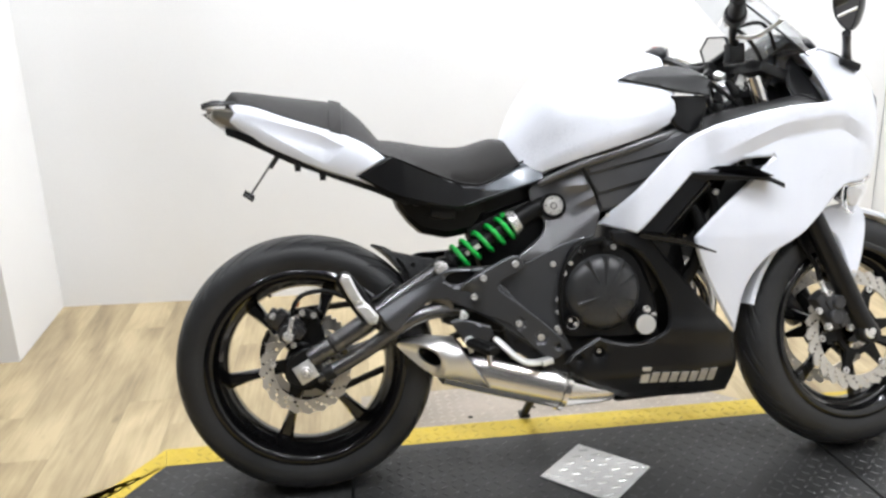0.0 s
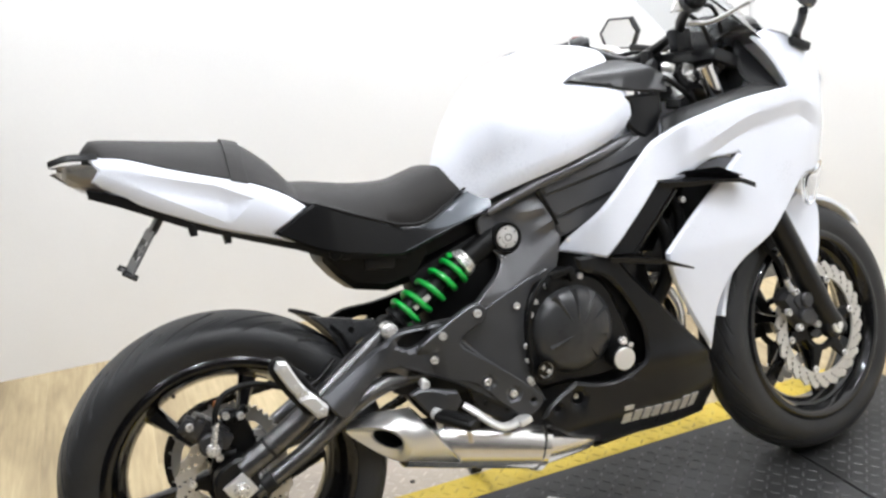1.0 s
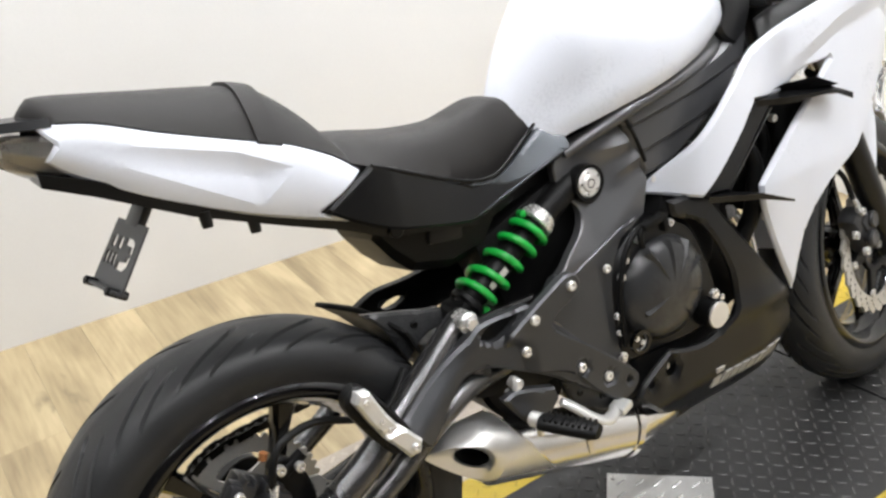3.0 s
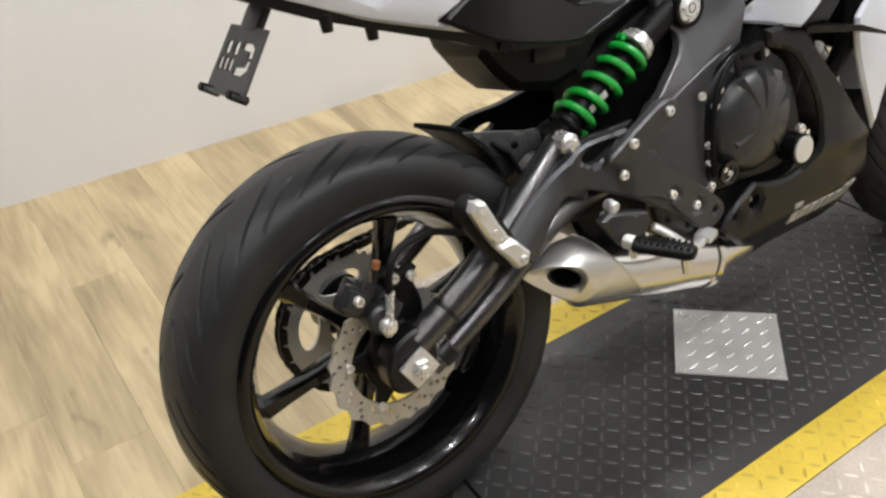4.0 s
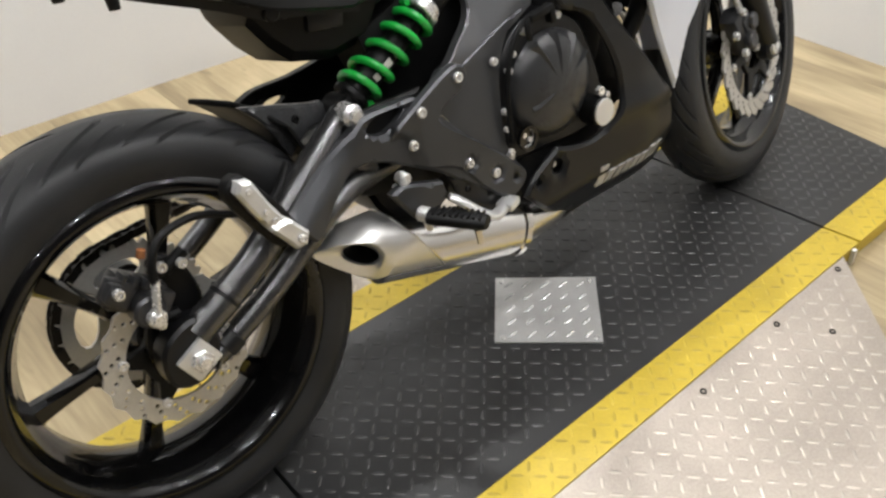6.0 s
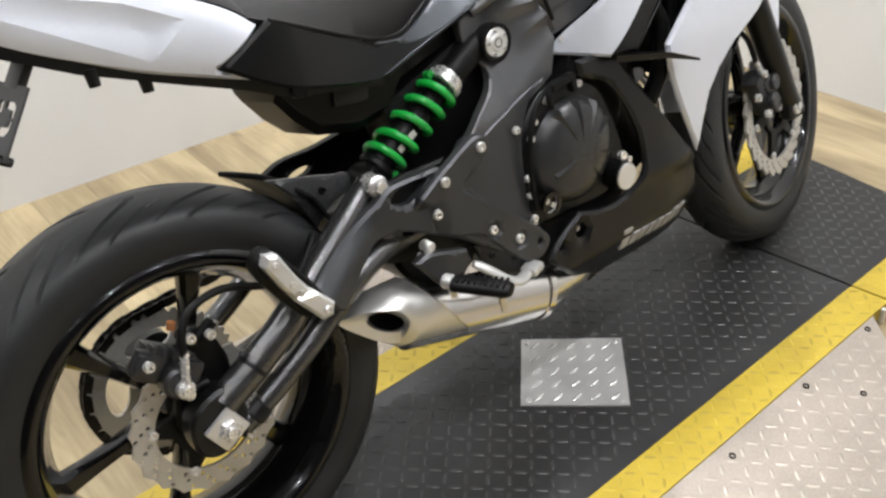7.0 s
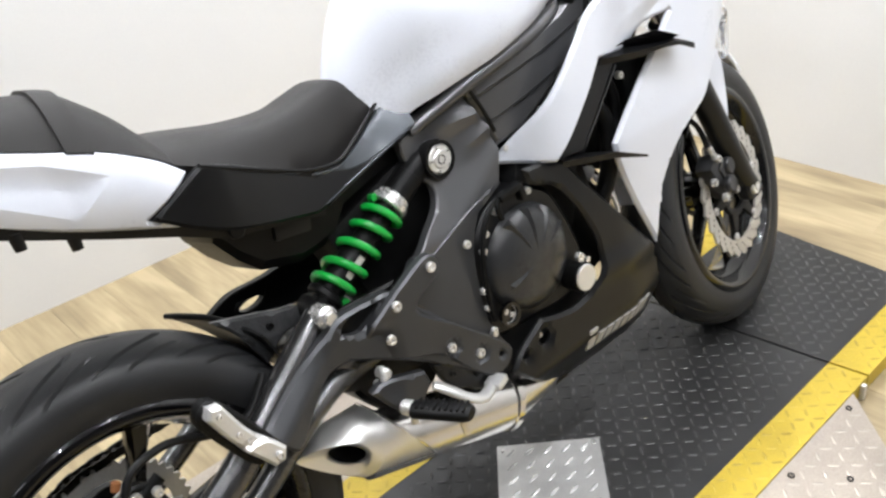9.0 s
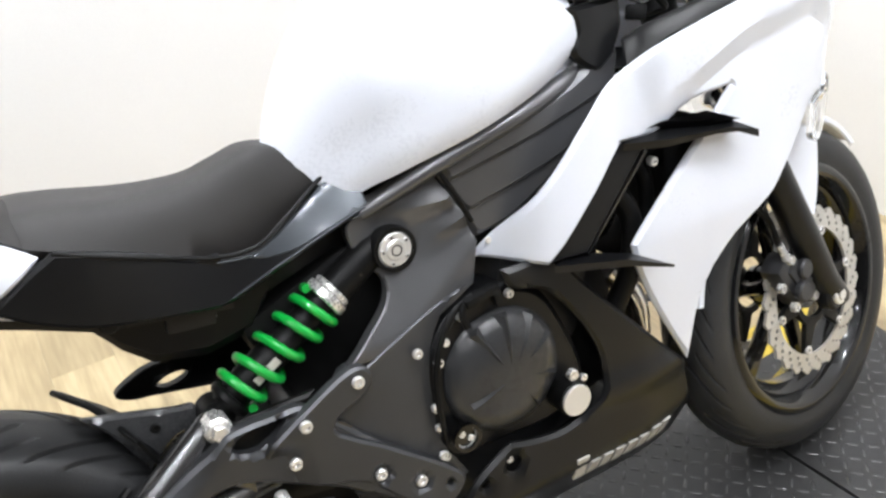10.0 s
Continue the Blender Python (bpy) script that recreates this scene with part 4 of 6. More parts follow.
@both_sides("pivot_casting", RAILM, label="satin grey cast pivot plate of the frame", angle=26)
def cast_fill(bm, s):
    # pivot casting with a ridge to the boss
    def cast(x, z):
        d = min(0.101, 0.062 + 0.26 * max(0, x - 0.60) + 0.36 * max(0, 0.66 - z))
        # two wedge-shaped ridges fan out from the boss
        for (x0, z0), (x1, z1), tall in (((0.612, 0.704), (0.690, 0.709), 0.012), ((0.640, 0.646), (0.714, 0.684), 0.014)):
            ux, uz = x1 - x0, z1 - z0
            q = min(1.0, max(0.0, ((x - x0) * ux + (z - z0) * uz) / (ux * ux + uz * uz)))
            off = math.hypot(x - x0 - q * ux, z - z0 - q * uz)
            d += tall * q * max(0, 1 - off / 0.020)
        return d

    sheet(bm, soften([(0.562, 0.705), (0.596, 0.720), (0.684, 0.742), (0.710, 0.684), (0.722, 0.640), (0.706, 0.584), (0.66, 0.562), (0.583, 0.535), (0.508, 0.536), (0.545, 0.565), (0.583, 0.595), (0.592, 0.625), (0.570, 0.655)], (1, 2, 4, 5, 7, 8)), cast, 0.014, 0.0075, roll=0.0022, side=s, lines=[[(0.612, 0.704), (0.690, 0.709)], [(0.640, 0.646), (0.714, 0.684)]])


bm = bmesh.new()
tube(bm, [(0.684, -0.104, 0.748), (0.698, -0.108, 0.715), (0.716, -0.105, 0.672)], 0.0035, 8, 4)
part("cable_seam", bm, DEEP, frame_fill)
bm = bmesh.new()
cyl(bm, (0.613, -0.070, 0.662), (0.613, -0.084, 0.662), 0.0245, n=36, chamfer=0.003)
cyl(bm, (0.613, -0.083, 0.662), (0.613, -0.087, 0.662), 0.0145, n=30, chamfer=0.002)
for k in range(5):
    a = 2 * math.pi * k / 5 + 0.5
    cyl(bm, (0.613 + 0.0185 * math.cos(a), -0.083, 0.662 + 0.0185 * math.sin(a)), (0.613 + 0.0185 * math.cos(a), -0.0863, 0.662 + 0.0185 * math.sin(a)), 0.003, n=10)
pivot_cap = part("pivot_cap", bm, ALU, frame_fill, "round cast aluminium pivot cap")
for k in range(5):
    a = 2 * math.pi * k / 5 + 0.5
    bm = bmesh.new()
    cyl(bm, (0.613 + 0.0185 * math.cos(a), -0.0840, 0.662 + 0.0185 * math.sin(a)), (0.613 + 0.0185 * math.cos(a), -0.0868, 0.662 + 0.0185 * math.sin(a)), 0.0017, n=8)
    part("socket", bm, DEEP, pivot_cap)
bm = bmesh.new()
lathe(bm, [(0.0060, -0.0868), (0.0078, -0.0868), (0.0078, -0.0874), (0.0060, -0.0874)], (0.613, 0, 0.662), n=24, closed=True)
part("centre_groove", bm, GREYPL, pivot_cap)
bm = bmesh.new()
lathe(bm, [(0.0245, -0.004), (0.030, -0.004), (0.031, 0.030), (0.0245, 0.030)], (0.613, -0.080, 0.662), n=36, closed=True)
part("cap_ring", bm, DEEP, frame_fill)

# -- engine --
@mesh("engine", GREYPL, label="matte grey parallel-twin engine")
def engine_fill(bm):
    box(bm, (0.70, 0.0, 0.40), (0.30, 0.19, 0.26), turn(0, -12, 0), 0.02)
    box(bm, (0.82, 0.0, 0.56), (0.16, 0.20, 0.22), turn(0, 20, 0), 0.02)
    cyl(bm, (0.60, -0.10, 0.45), (0.60, 0.10, 0.45), 0.05, n=24)


@mesh("engine_plate", PLATEM, label="matte grey engine side cover plate")
def cover_fill(bm):
    sheet(bm, soften([(0.694, 0.588), (0.655, 0.566), (0.632, 0.535), (0.616, 0.49), (0.611, 0.434), (0.614, 0.375), (0.640, 0.315), (0.605, 0.312), (0.53, 0.388), (0.452, 0.468), (0.497, 0.540), (0.533, 0.532), (0.572, 0.548), (0.64, 0.575)], (0, 6, 7, 9, 11)), lambda x, z: 0.104 + 0.05 * max(0, 0.52 - z), 0.012, 0.016, roll=0.002)


bolts([(0.600, -0.112, 0.526)], cover_fill, 0.007)


@mesh("clutch_case", BLACK, label="dark clutch casing with bolted rim")
def case_fill(bm):
    sheet(bm, soften([(0.606, 0.45), (0.624, 0.52), (0.672, 0.565), (0.735, 0.572), (0.80, 0.54), (0.835, 0.47), (0.855, 0.40), (0.845, 0.35), (0.79, 0.33), (0.70, 0.335), (0.62, 0.345), (0.600, 0.40)], ()), lambda x, z: 0.112, 0.045, 0.02, roll=0.010)


@mesh("clutch_cover", CLUTCHM, label="round black clutch cover with radial ribs", angle=25)
def clutch_fill(bm):
    lathe(bm, [(0.0, -0.036), (0.03, -0.0352), (0.055, -0.0325), (0.074, -0.027), (0.086, -0.018), (0.0915, -0.008), (0.093, 0.006)], (0.718, -0.108, 0.450), n=64)


for a, l0, l1, w in ((56, 0.024, 0.088, 0.019), (86, 0.018, 0.089, 0.021), (116, 0.024, 0.088, 0.019), (28, 0.034, 0.080, 0.010), (197, 0.014, 0.070, 0.013), (342, 0.036, 0.076, 0.006), (300, 0.040, 0.074, 0.006)):
    bm = bmesh.new()
    a = radians(a)
    d, t = Vector((math.cos(a), 0, math.sin(a))), Vector((-math.sin(a), 0, math.cos(a)))
    c = Vector((0.718, -0.108, 0.450))
    rings = []
    for q in np.linspace(0, 1, 7):
        r = l0 + (l1 - l0) * q
        h = -0.036 + 0.0135 * (r / 0.080) ** 3
        ww = w * (0.15 + 0.85 * q) / 2
        rings.append([c + d * r + t * ww + Vector((0, h + 0.002, 0)), c + d * r + Vector((0, h - 0.0095 * q, 0)), c + d * r - t * ww + Vector((0, h + 0.002, 0)), c + d * r + Vector((0, h + 0.006, 0))])
    loft(bm, rings)
    part("rib", bm, CLUTCHM, clutch_fill)
bolts([(0.670, -0.113, 0.553), (0.747, -0.113, 0.558), (0.625, -0.115, 0.503), (0.608, -0.115, 0.440), (0.608, -0.115, 0.362)], case_fill, 0.0065, 0.008)
bolts([(0.600, -0.128, 0.374)], case_fill, 0.0065, 0.006)
bm = bmesh.new()
lathe(bm, [(0.0, -0.1505), (0.0228, -0.1505), (0.0240, -0.1495), (0.0240, -0.147), (0.0, -0.147)], (0.811, 0, 0.371), n=36)
part("oil_filler_cap", bm, ALU, case_fill, "bright round oil filler cap")
bm = bmesh.new()
cyl(bm, (0.811, -0.105, 0.371), (0.811, -0.1475, 0.371), 0.0262, n=30, chamfer=0.003)
part("filler_boss", bm, DEEP, case_fill)
bm = bmesh.new()
cyl(bm, (0.818, -0.130, 0.405), (0.818, -0.140, 0.405), 0.009, n=16, chamfer=0.001)
cyl(bm, (0.836, -0.130, 0.392), (0.836, -0.138, 0.392), 0.006, n=12, chamfer=0.001)
part("case_plug", bm, BOLT, case_fill)
bm = bmesh.new()
lathe(bm, [(0.016, 0), (0.021, 0.0), (0.021, -0.008), (0.016, -0.008)], (0.638, -0.128, 0.385), n=24, closed=True)
cyl(bm, (0.638, -0.126, 0.385), (0.638, -0.129, 0.385), 0.016, n=24)
window = part("oil_window", bm, RIMM, case_fill, "dark round oil sight glass")
# bright ring modelled for the highlight round the sight glass
bm = bmesh.new()
lathe(bm, [(0.0145, -0.129), (0.0158, -0.129), (0.0158, -0.1305), (0.0145, -0.1305)], (0.638, 0, 0.385), n=28, closed=True)
part("retaining_ring", bm, BOLT, window)
# two bright heads inside the glass stand for its glints
bolts([(0.633, -0.129, 0.391), (0.645, -0.129, 0.380)], case_fill, 0.005, 0.003)

bm = bmesh.new()
tube(bm, [(0.690, -0.120, 0.578), (0.660, -0.120, 0.566), (0.634, -0.121, 0.535), (0.617, -0.122, 0.49), (0.611, -0.123, 0.44), (0.612, -0.124, 0.385)], 0.0048, 8, 5)
part("breather_hose", bm, DEEP, case_fill)
bm = bmesh.new()
box(bm, (0.700, -0.124, 0.576), (0.052, 0.018, 0.012), turn(0, -8, 0), 0.003)
box(bm, (0.722, -0.126, 0.566), (0.012, 0.016, 0.026), turn(0, -8, 0), 0.003)
tube(bm, [(0.675, -0.124, 0.574), (0.668, -0.126, 0.558), (0.672, -0.126, 0.540)], 0.005, 8, 4)
part("cable_bracket", bm, DEEP, case_fill, "black clutch cable bracket")
bolts([(0.642, -0.112, 0.525), (0.606, -0.117, 0.410)], cover_fill, 0.0055, 0.006)

# -- belly pan --
@mesh("belly_pan", BLACK, label="matte black lower fairing with silver maker's lettering")
def belly_fill(bm):
    for s in (-1, 1):
        sheet(bm, soften([(0.735, 0.600), (0.815, 0.590), (0.865, 0.53), (0.935, 0.445), (1.040, 0.325), (1.052, 0.24), (1.040, 0.168), (0.90, 0.172), (0.770, 0.178), (0.690, 0.215), (0.615, 0.285), (0.640, 0.312), (0.700, 0.345), (0.745, 0.330), (0.80, 0.325), (0.862, 0.350), (0.872, 0.41), (0.845, 0.48), (0.80, 0.545), (0.745, 0.57)], (0, 4, 6, 8, 10, 12)), lambda x, z: 0.138 - 0.55 * max(0, x - 0.93) ** 1.5 - 0.6 * max(0, 0.25 - z) - 0.05 * max(0, z - 0.5) + 0.008 * math.exp(-(((z - (0.36 - 0.1 * (x - 0.8))) / 0.02) ** 2)), 0.004, 0.016, holes=[circle(0.702, 0.308, 0.014, 14), circle(0.652, 0.298, 0.008, 10)], roll=0.006, side=s)
    sheet(bm, [(0.75, 0.085), (1.0, 0.06), (1.0, -0.06), (0.75, -0.085)], lambda x, z: 0.176, 0.004, 0.03, side=1, fn=lambda x, d, z: (x, z, d))


bolts([(0.702, -0.120, 0.309)], belly_fill, 0.0055, 0.004)
# lettering stands as plain slanted bars
for k in range(8):
    bm = bmesh.new()
    x0 = 0.800 + 0.0245 * k
    hgt = 0.042 if k == 0 else (0.034 if k in (6, 7) else 0.028)
    w = 0.021 if k == 0 else 0.018
    zb = 0.222 - 0.010 * k / 7
    yy = lambda x, z: -(0.138 - 0.55 * max(0, x - 0.93) ** 1.5 - 0.6 * max(0, 0.25 - z) + 0.008 * math.exp(-(((z - (0.36 - 0.1 * (x - 0.8))) / 0.02) ** 2))) - 0.004
    pts = [(x0, zb), (x0 + w, zb - 0.001), (x0 + w + 0.004, zb + hgt - 0.001), (x0 + 0.004, zb + hgt)]
    loft(bm, [[Vector((x, yy(x, z), z)) for x, z in pts], [Vector((x, yy(x, z) + 0.007, z)) for x, z in pts]])
    part("lettering_bar", bm, LOGO, belly_fill)

# -- exhaust --
MUFF_A, MUFF_B = Vector((0.335, -0.076, 0.2950)), Vector((0.612, -0.080, 0.2130))


def muffler_axis(x):
    return MUFF_A + (MUFF_B - MUFF_A) * ((x - MUFF_A.x) / (MUFF_B.x - MUFF_A.x))


def muffler_ring(x, ry, top, low, n=32, lean=0.30):
    """A rounded section of the muffler; the turn starts at the top and goes round by the outer side."""
    out = []
    for j in range(n):
        a = 2 * math.pi * j / n
        rz = top if math.cos(a) > 0 else low
        c, s = math.copysign(abs(math.cos(a)) ** 0.92, math.cos(a)), math.copysign(abs(math.sin(a)) ** 0.92, math.sin(a))
        out.append(muffler_axis(x) + Vector((lean * rz * c, -ry * s, rz * c)))
    return out


@mesh("muffler", STEEL, label="short brushed steel underslung muffler", angle=30)
def muff_fill(bm):
    loft(bm, [muffler_ring(x, r, t, w) for x, r, t, w in ((0.326, 0.034, 0.036, 0.038), (0.336, 0.047, 0.046, 0.0475), (0.42, 0.0480, 0.0465, 0.0480), (0.52, 0.0490, 0.0485, 0.0480), (0.610, 0.0500, 0.0500, 0.0470))])
    tube(bm, [(0.612, -0.080, 0.2140), (0.650, -0.080, 0.2080), (0.690, -0.079, 0.2020), (0.734, -0.078, 0.1970), (0.738, -0.077, 0.1970)], [0.0480, 0.0415, 0.0345, 0.0270, 0.020], 28, 2)


def ring_of(knots):
    """A closed soft loop of 32 points through eight knots."""
    return [Vector(p) for p in catmull(knots[-1:] + knots + knots[:2], 4)[4:36]]


def cap_front(grow=0.0):
    """The slanting front cut of the end cap: a flat-topped section in one plane."""
    knots = [(-0.072, 0.3600), (-0.110, 0.3570), (-0.137, 0.3280), (-0.1405, 0.2900), (-0.128, 0.2440), (-0.085, 0.2350), (-0.046, 0.2640), (-0.042, 0.3400)]
    mid = Vector((-0.09, 0.30))
    knots = [mid + (Vector(k) - mid) * (1 + grow) for k in knots]
    return ring_of([(0.3510 + (0.3700 - k.y) * 0.628, k.x, k.y) for k in knots])


CEN = Vector((0.2840, -0.1180, 0.3250))
RIM = ring_of([(0.266, -0.121, 0.3600), (0.303, -0.134, 0.3470), (0.3200, -0.134, 0.3200), (0.316, -0.122, 0.2930), (0.298, -0.106, 0.2815), (0.258, -0.103, 0.3130), (0.219, -0.101, 0.3550), (0.236, -0.110, 0.3625)])
SHOULDER = ring_of([(0.292, -0.080, 0.3720), (0.322, -0.117, 0.3660), (0.3360, -0.1395, 0.3250), (0.326, -0.131, 0.2860), (0.304, -0.106, 0.2740), (0.262, -0.070, 0.3080), (0.226, -0.076, 0.3560), (0.254, -0.070, 0.3690)])
hole_u, hole_v = Vector((0.905, -0.26, -0.335)), Vector((-0.33, -0.12, 0.935))
HOLE = [CEN + Vector((0.004, 0.002, 0.0)) + hole_v * (0.0215 * math.cos(2 * math.pi * j / 32)) + hole_u * (0.0275 * math.sin(2 * math.pi * j / 32)) for j in range(32)]
front = cap_front()
bm = bmesh.new()
inner = cap_front(-0.05)
mid_row = [a * 0.55 + b * 0.45 for a, b in zip(front, SHOULDER)]
wide = [a * 0.12 + b * 0.88 + (b - CEN).normalized() * 0.001 for a, b in zip(SHOULDER, RIM)]
loft(bm, [inner, front, mid_row, SHOULDER, wide, RIM, [CEN + (p - CEN) * 0.93 + Vector((0.001, 0.001, 0)) for p in RIM], [CEN + (p - CEN) * 1.16 + Vector((0.003, 0.004, 0)) for p in HOLE], [p + Vector((0.008, 0.010, -0.002)) for p in HOLE]], caps=False)
part("end_cap", bm, STAMPED, muff_fill, "angular stamped steel muffler end cap", angle=32)
bm = bmesh.new()
tube(bm, cap_front(0.004)[-4:] + cap_front(0.004)[:19], 0.0017, 8, 1)
part("rolled_rim", bm, POLISH, muff_fill)
# black ring stands for the shadow that the cap's edge throws on the body
bm = bmesh.new()
loft(bm, [[p + Vector((dx, 0, 0)) for p in cap_front(g)] for g, dx in ((-0.035, -0.008), (-0.035, 0.002), (-0.16, 0.004), (-0.16, -0.008))], caps=False)
part("joint_ring", bm, DEEP, muff_fill)
bm = bmesh.new()
throat = [[CEN + (p - CEN) * k + Vector((dx, 0.75 * dx, -0.25 * dx)) for p in HOLE] for k, dx in ((1.02, 0.008), (0.95, 0.030), (0.88, 0.055))]
bm.faces.new(loft(bm, throat, caps=False)[-1])
part("outlet", bm, DEEP, muff_fill, "dark oval exhaust outlet")
bm = bmesh.new()
loft(bm, [muffler_ring(x, 0.0505 * k, 0.0500 * k, 0.0485 * k, lean=0.42) for x, k in ((0.6115, 0.97), (0.6135, 1.03), (0.6255, 1.03), (0.6275, 0.97))])
part("muffler_band", bm, POLISH, muff_fill)

# -- footrest hanger --
@mesh("footrest_hanger", HANGM, label="satin grey cast footrest hanger with bright bolts", angle=22)
def hang_fill(bm):
    def depth(x, z):
        return 0.122 + 0.075 * max(0, 0.50 - z) * min(1, max(0, (x - 0.33) / 0.06)) + 0.30 * max(0, 0.30 - x) - 0.02 * max(0, x - 0.5) - 0.55 * max(0, z - 0.424 - 0.55 * (x - 0.19)) * min(1, max(0, (0.345 - x) / 0.09))

    slot = soften([(0.340, 0.506), (0.362, 0.523), (0.414, 0.519), (0.372, 0.493)], (), 3)
    sheet(bm, soften([(0.175, 0.448), (0.24, 0.482), (0.313, 0.512), (0.345, 0.530), (0.40, 0.529), (0.436, 0.526), (0.464, 0.496), (0.53, 0.424), (0.600, 0.360), (0.622, 0.328), (0.600, 0.306), (0.570, 0.308), (0.525, 0.342), (0.485, 0.372), (0.456, 0.396), (0.40, 0.430), (0.345, 0.458), (0.300, 0.459), (0.258, 0.432), (0.212, 0.398)], (0, 6, 20)), depth, 0.014, 0.009, holes=[slot, circle(0.600, 0.332, 0.005, 8)], roll=0.0045)


def face_depth(x, z):
    return 0.1345 + 0.03 * max(0, 0.47 - z) - 0.014 * min(1, max(0, (0.425 - x) / 0.035)) * min(1, max(0, (0.494 - z) / 0.02))


bm = bmesh.new()
sheet(bm, soften([(0.384, 0.4990), (0.440, 0.528), (0.499, 0.554), (0.524, 0.545), (0.521, 0.519), (0.464, 0.486), (0.53, 0.425), (0.600, 0.361), (0.623, 0.329), (0.601, 0.305), (0.570, 0.307), (0.528, 0.345), (0.484, 0.394), (0.430, 0.417), (0.384, 0.440), (0.374, 0.478)], (0, 14)), face_depth, 0.012, 0.007, holes=[circle(0.600, 0.332, 0.0055, 8), circle(0.508, 0.393, 0.0125, 14), circle(0.560, 0.355, 0.0125, 14)], roll=0.0035)
part("hanger_face", bm, HANGM, hang_fill, angle=24)
bm = bmesh.new()
sheet(bm, soften([(0.362, 0.440), (0.47, 0.420), (0.53, 0.36), (0.52, 0.30), (0.44, 0.29), (0.39, 0.33), (0.364, 0.385)], ()), lambda x, z: 0.050, 0.09, 0.03, roll=0.008)
part("rear_linkage", bm, DEEP, bike, "black cast rear suspension linkage")
bolts([(0.506, -0.1345, 0.536), (0.429, -0.1345, 0.508), (0.405, -0.1345, 0.465), (0.508, -0.131, 0.393), (0.560, -0.131, 0.355)], hang_fill, 0.0082, 0.006)
# black sheet added behind the slot in place of the shade there
bm = bmesh.new()
sheet(bm, soften([(0.325, 0.505), (0.345, 0.531), (0.46, 0.531), (0.43, 0.505), (0.37, 0.488)], (0, 2)), lambda x, z: 0.106, 0.006, 0.02)
part("inner_shield", bm, DEEP, hang_fill)
bm = bmesh.new()
sheet(bm, soften([(0.345, 0.411), (0.372, 0.416), (0.440, 0.394), (0.446, 0.372), (0.418, 0.345), (0.396, 0.343), (0.370, 0.372)], (0, 2, 3)), lambda x, z: 0.148, 0.012, 0.02)
part("heel_guard", bm, HANGM, hang_fill)
bm = bmesh.new()
cyl(bm, (0.379, -0.120, 0.422), (0.379, -0.142, 0.422), 0.009, n=14, chamfer=0.002)
cyl(bm, (0.368, -0.122, 0.409), (0.368, -0.146, 0.409), 0.006, n=12, chamfer=0.001)
tube(bm, [(0.376, -0.132, 0.434), (0.374, -0.138, 0.420), (0.366, -0.140, 0.402)], [0.005, 0.006, 0.005], 10, 3)
part("brake_switch", bm, ALU, hang_fill)


PEG_A, PEG_B = Vector((0.390, -0.166, 0.3640)), Vector((0.430, -0.250, 0.3600))


@mesh("rider_footpeg", DEEP, label="black ribbed rider footpeg")
def peg_fill(bm):
    a, b = PEG_A, PEG_B
    tube(bm, [a, a + (b - a) * 0.08, a + (b - a) * 0.85, b], [0.015, 0.0185, 0.0180, 0.0135], 20, 3, 0.66)


for k in range(9):
    bm = bmesh.new()
    d = (PEG_B - PEG_A).normalized()
    p = PEG_A + d * (0.012 + 0.0092 * k)
    box(bm, p + Vector((0, 0, 0.0110)), (0.004, 0.025, 0.005), turn(0, 3, -64), 0.001)
    part("tread_rib", bm, DEEP, peg_fill)
bm = bmesh.new()
cyl(bm, PEG_B + Vector((-0.010, 0.012, -0.010)), PEG_B + Vector((-0.010, 0.010, -0.034)), 0.006, 0.005, 10, 0.001)
part("feeler", bm, POLISH, peg_fill)
bm = bmesh.new()
cyl(bm, (0.384, -0.148, 0.366), (0.392, -0.168, 0.364), 0.012, n=14, chamfer=0.003)
cyl(bm, (0.386, -0.164, 0.358), (0.388, -0.164, 0.340), 0.006, n=10, chamfer=0.001)
part("peg_pivot", bm, ALU, peg_fill)


@mesh("brake_pedal", ALU, label="polished aluminium rear brake pedal")
def pedal_fill(bm):
    tube(bm, [(0.446, -0.148, 0.366), (0.456, -0.155, 0.358), (0.470, -0.164, 0.344), (0.490, -0.170, 0.324), (0.514, -0.168, 0.308), (0.540, -0.156, 0.302), (0.562, -0.142, 0.300)], [0.009, 0.011, 0.0115, 0.011, 0.0105, 0.010, 0.009], 14, 5, 0.62)
    box(bm, (0.566, -0.146, 0.301), (0.030, 0.030, 0.014), turn(0, -8, 14), 0.004)


bm = bmesh.new()
sheet(bm, soften([(0.470, 0.380), (0.492, 0.372), (0.592, 0.310), (0.576, 0.284), (0.540, 0.296), (0.490, 0.334)], (0, 2)), lambda x, z: 0.128, 0.010, 0.012, roll=0.003)
pedal_bracket = part("pedal_bracket", bm, BLACK, hang_fill)
bolts([(0.500, -0.129, 0.350), (0.545, -0.129, 0.324)], hang_fill, 0.0055, 0.003, mat=DEEP)


@mesh("passenger_peg", ALU, label="folded cast aluminium passenger footpeg")
def pass_fill(bm):
    sheet(bm, [(0.097, 0.534), (0.104, 0.547), (0.120, 0.543), (0.136, 0.505), (0.149, 0.482), (0.160, 0.470), (0.179, 0.446), (0.173, 0.429), (0.157, 0.428), (0.142, 0.450), (0.130, 0.466), (0.113, 0.498)], lambda x, z: 0.190 + 0.05 * (x - 0.13) - 0.006 * (abs(z - 0.476) < 0.006), 0.020, 0.006, roll=0.004)


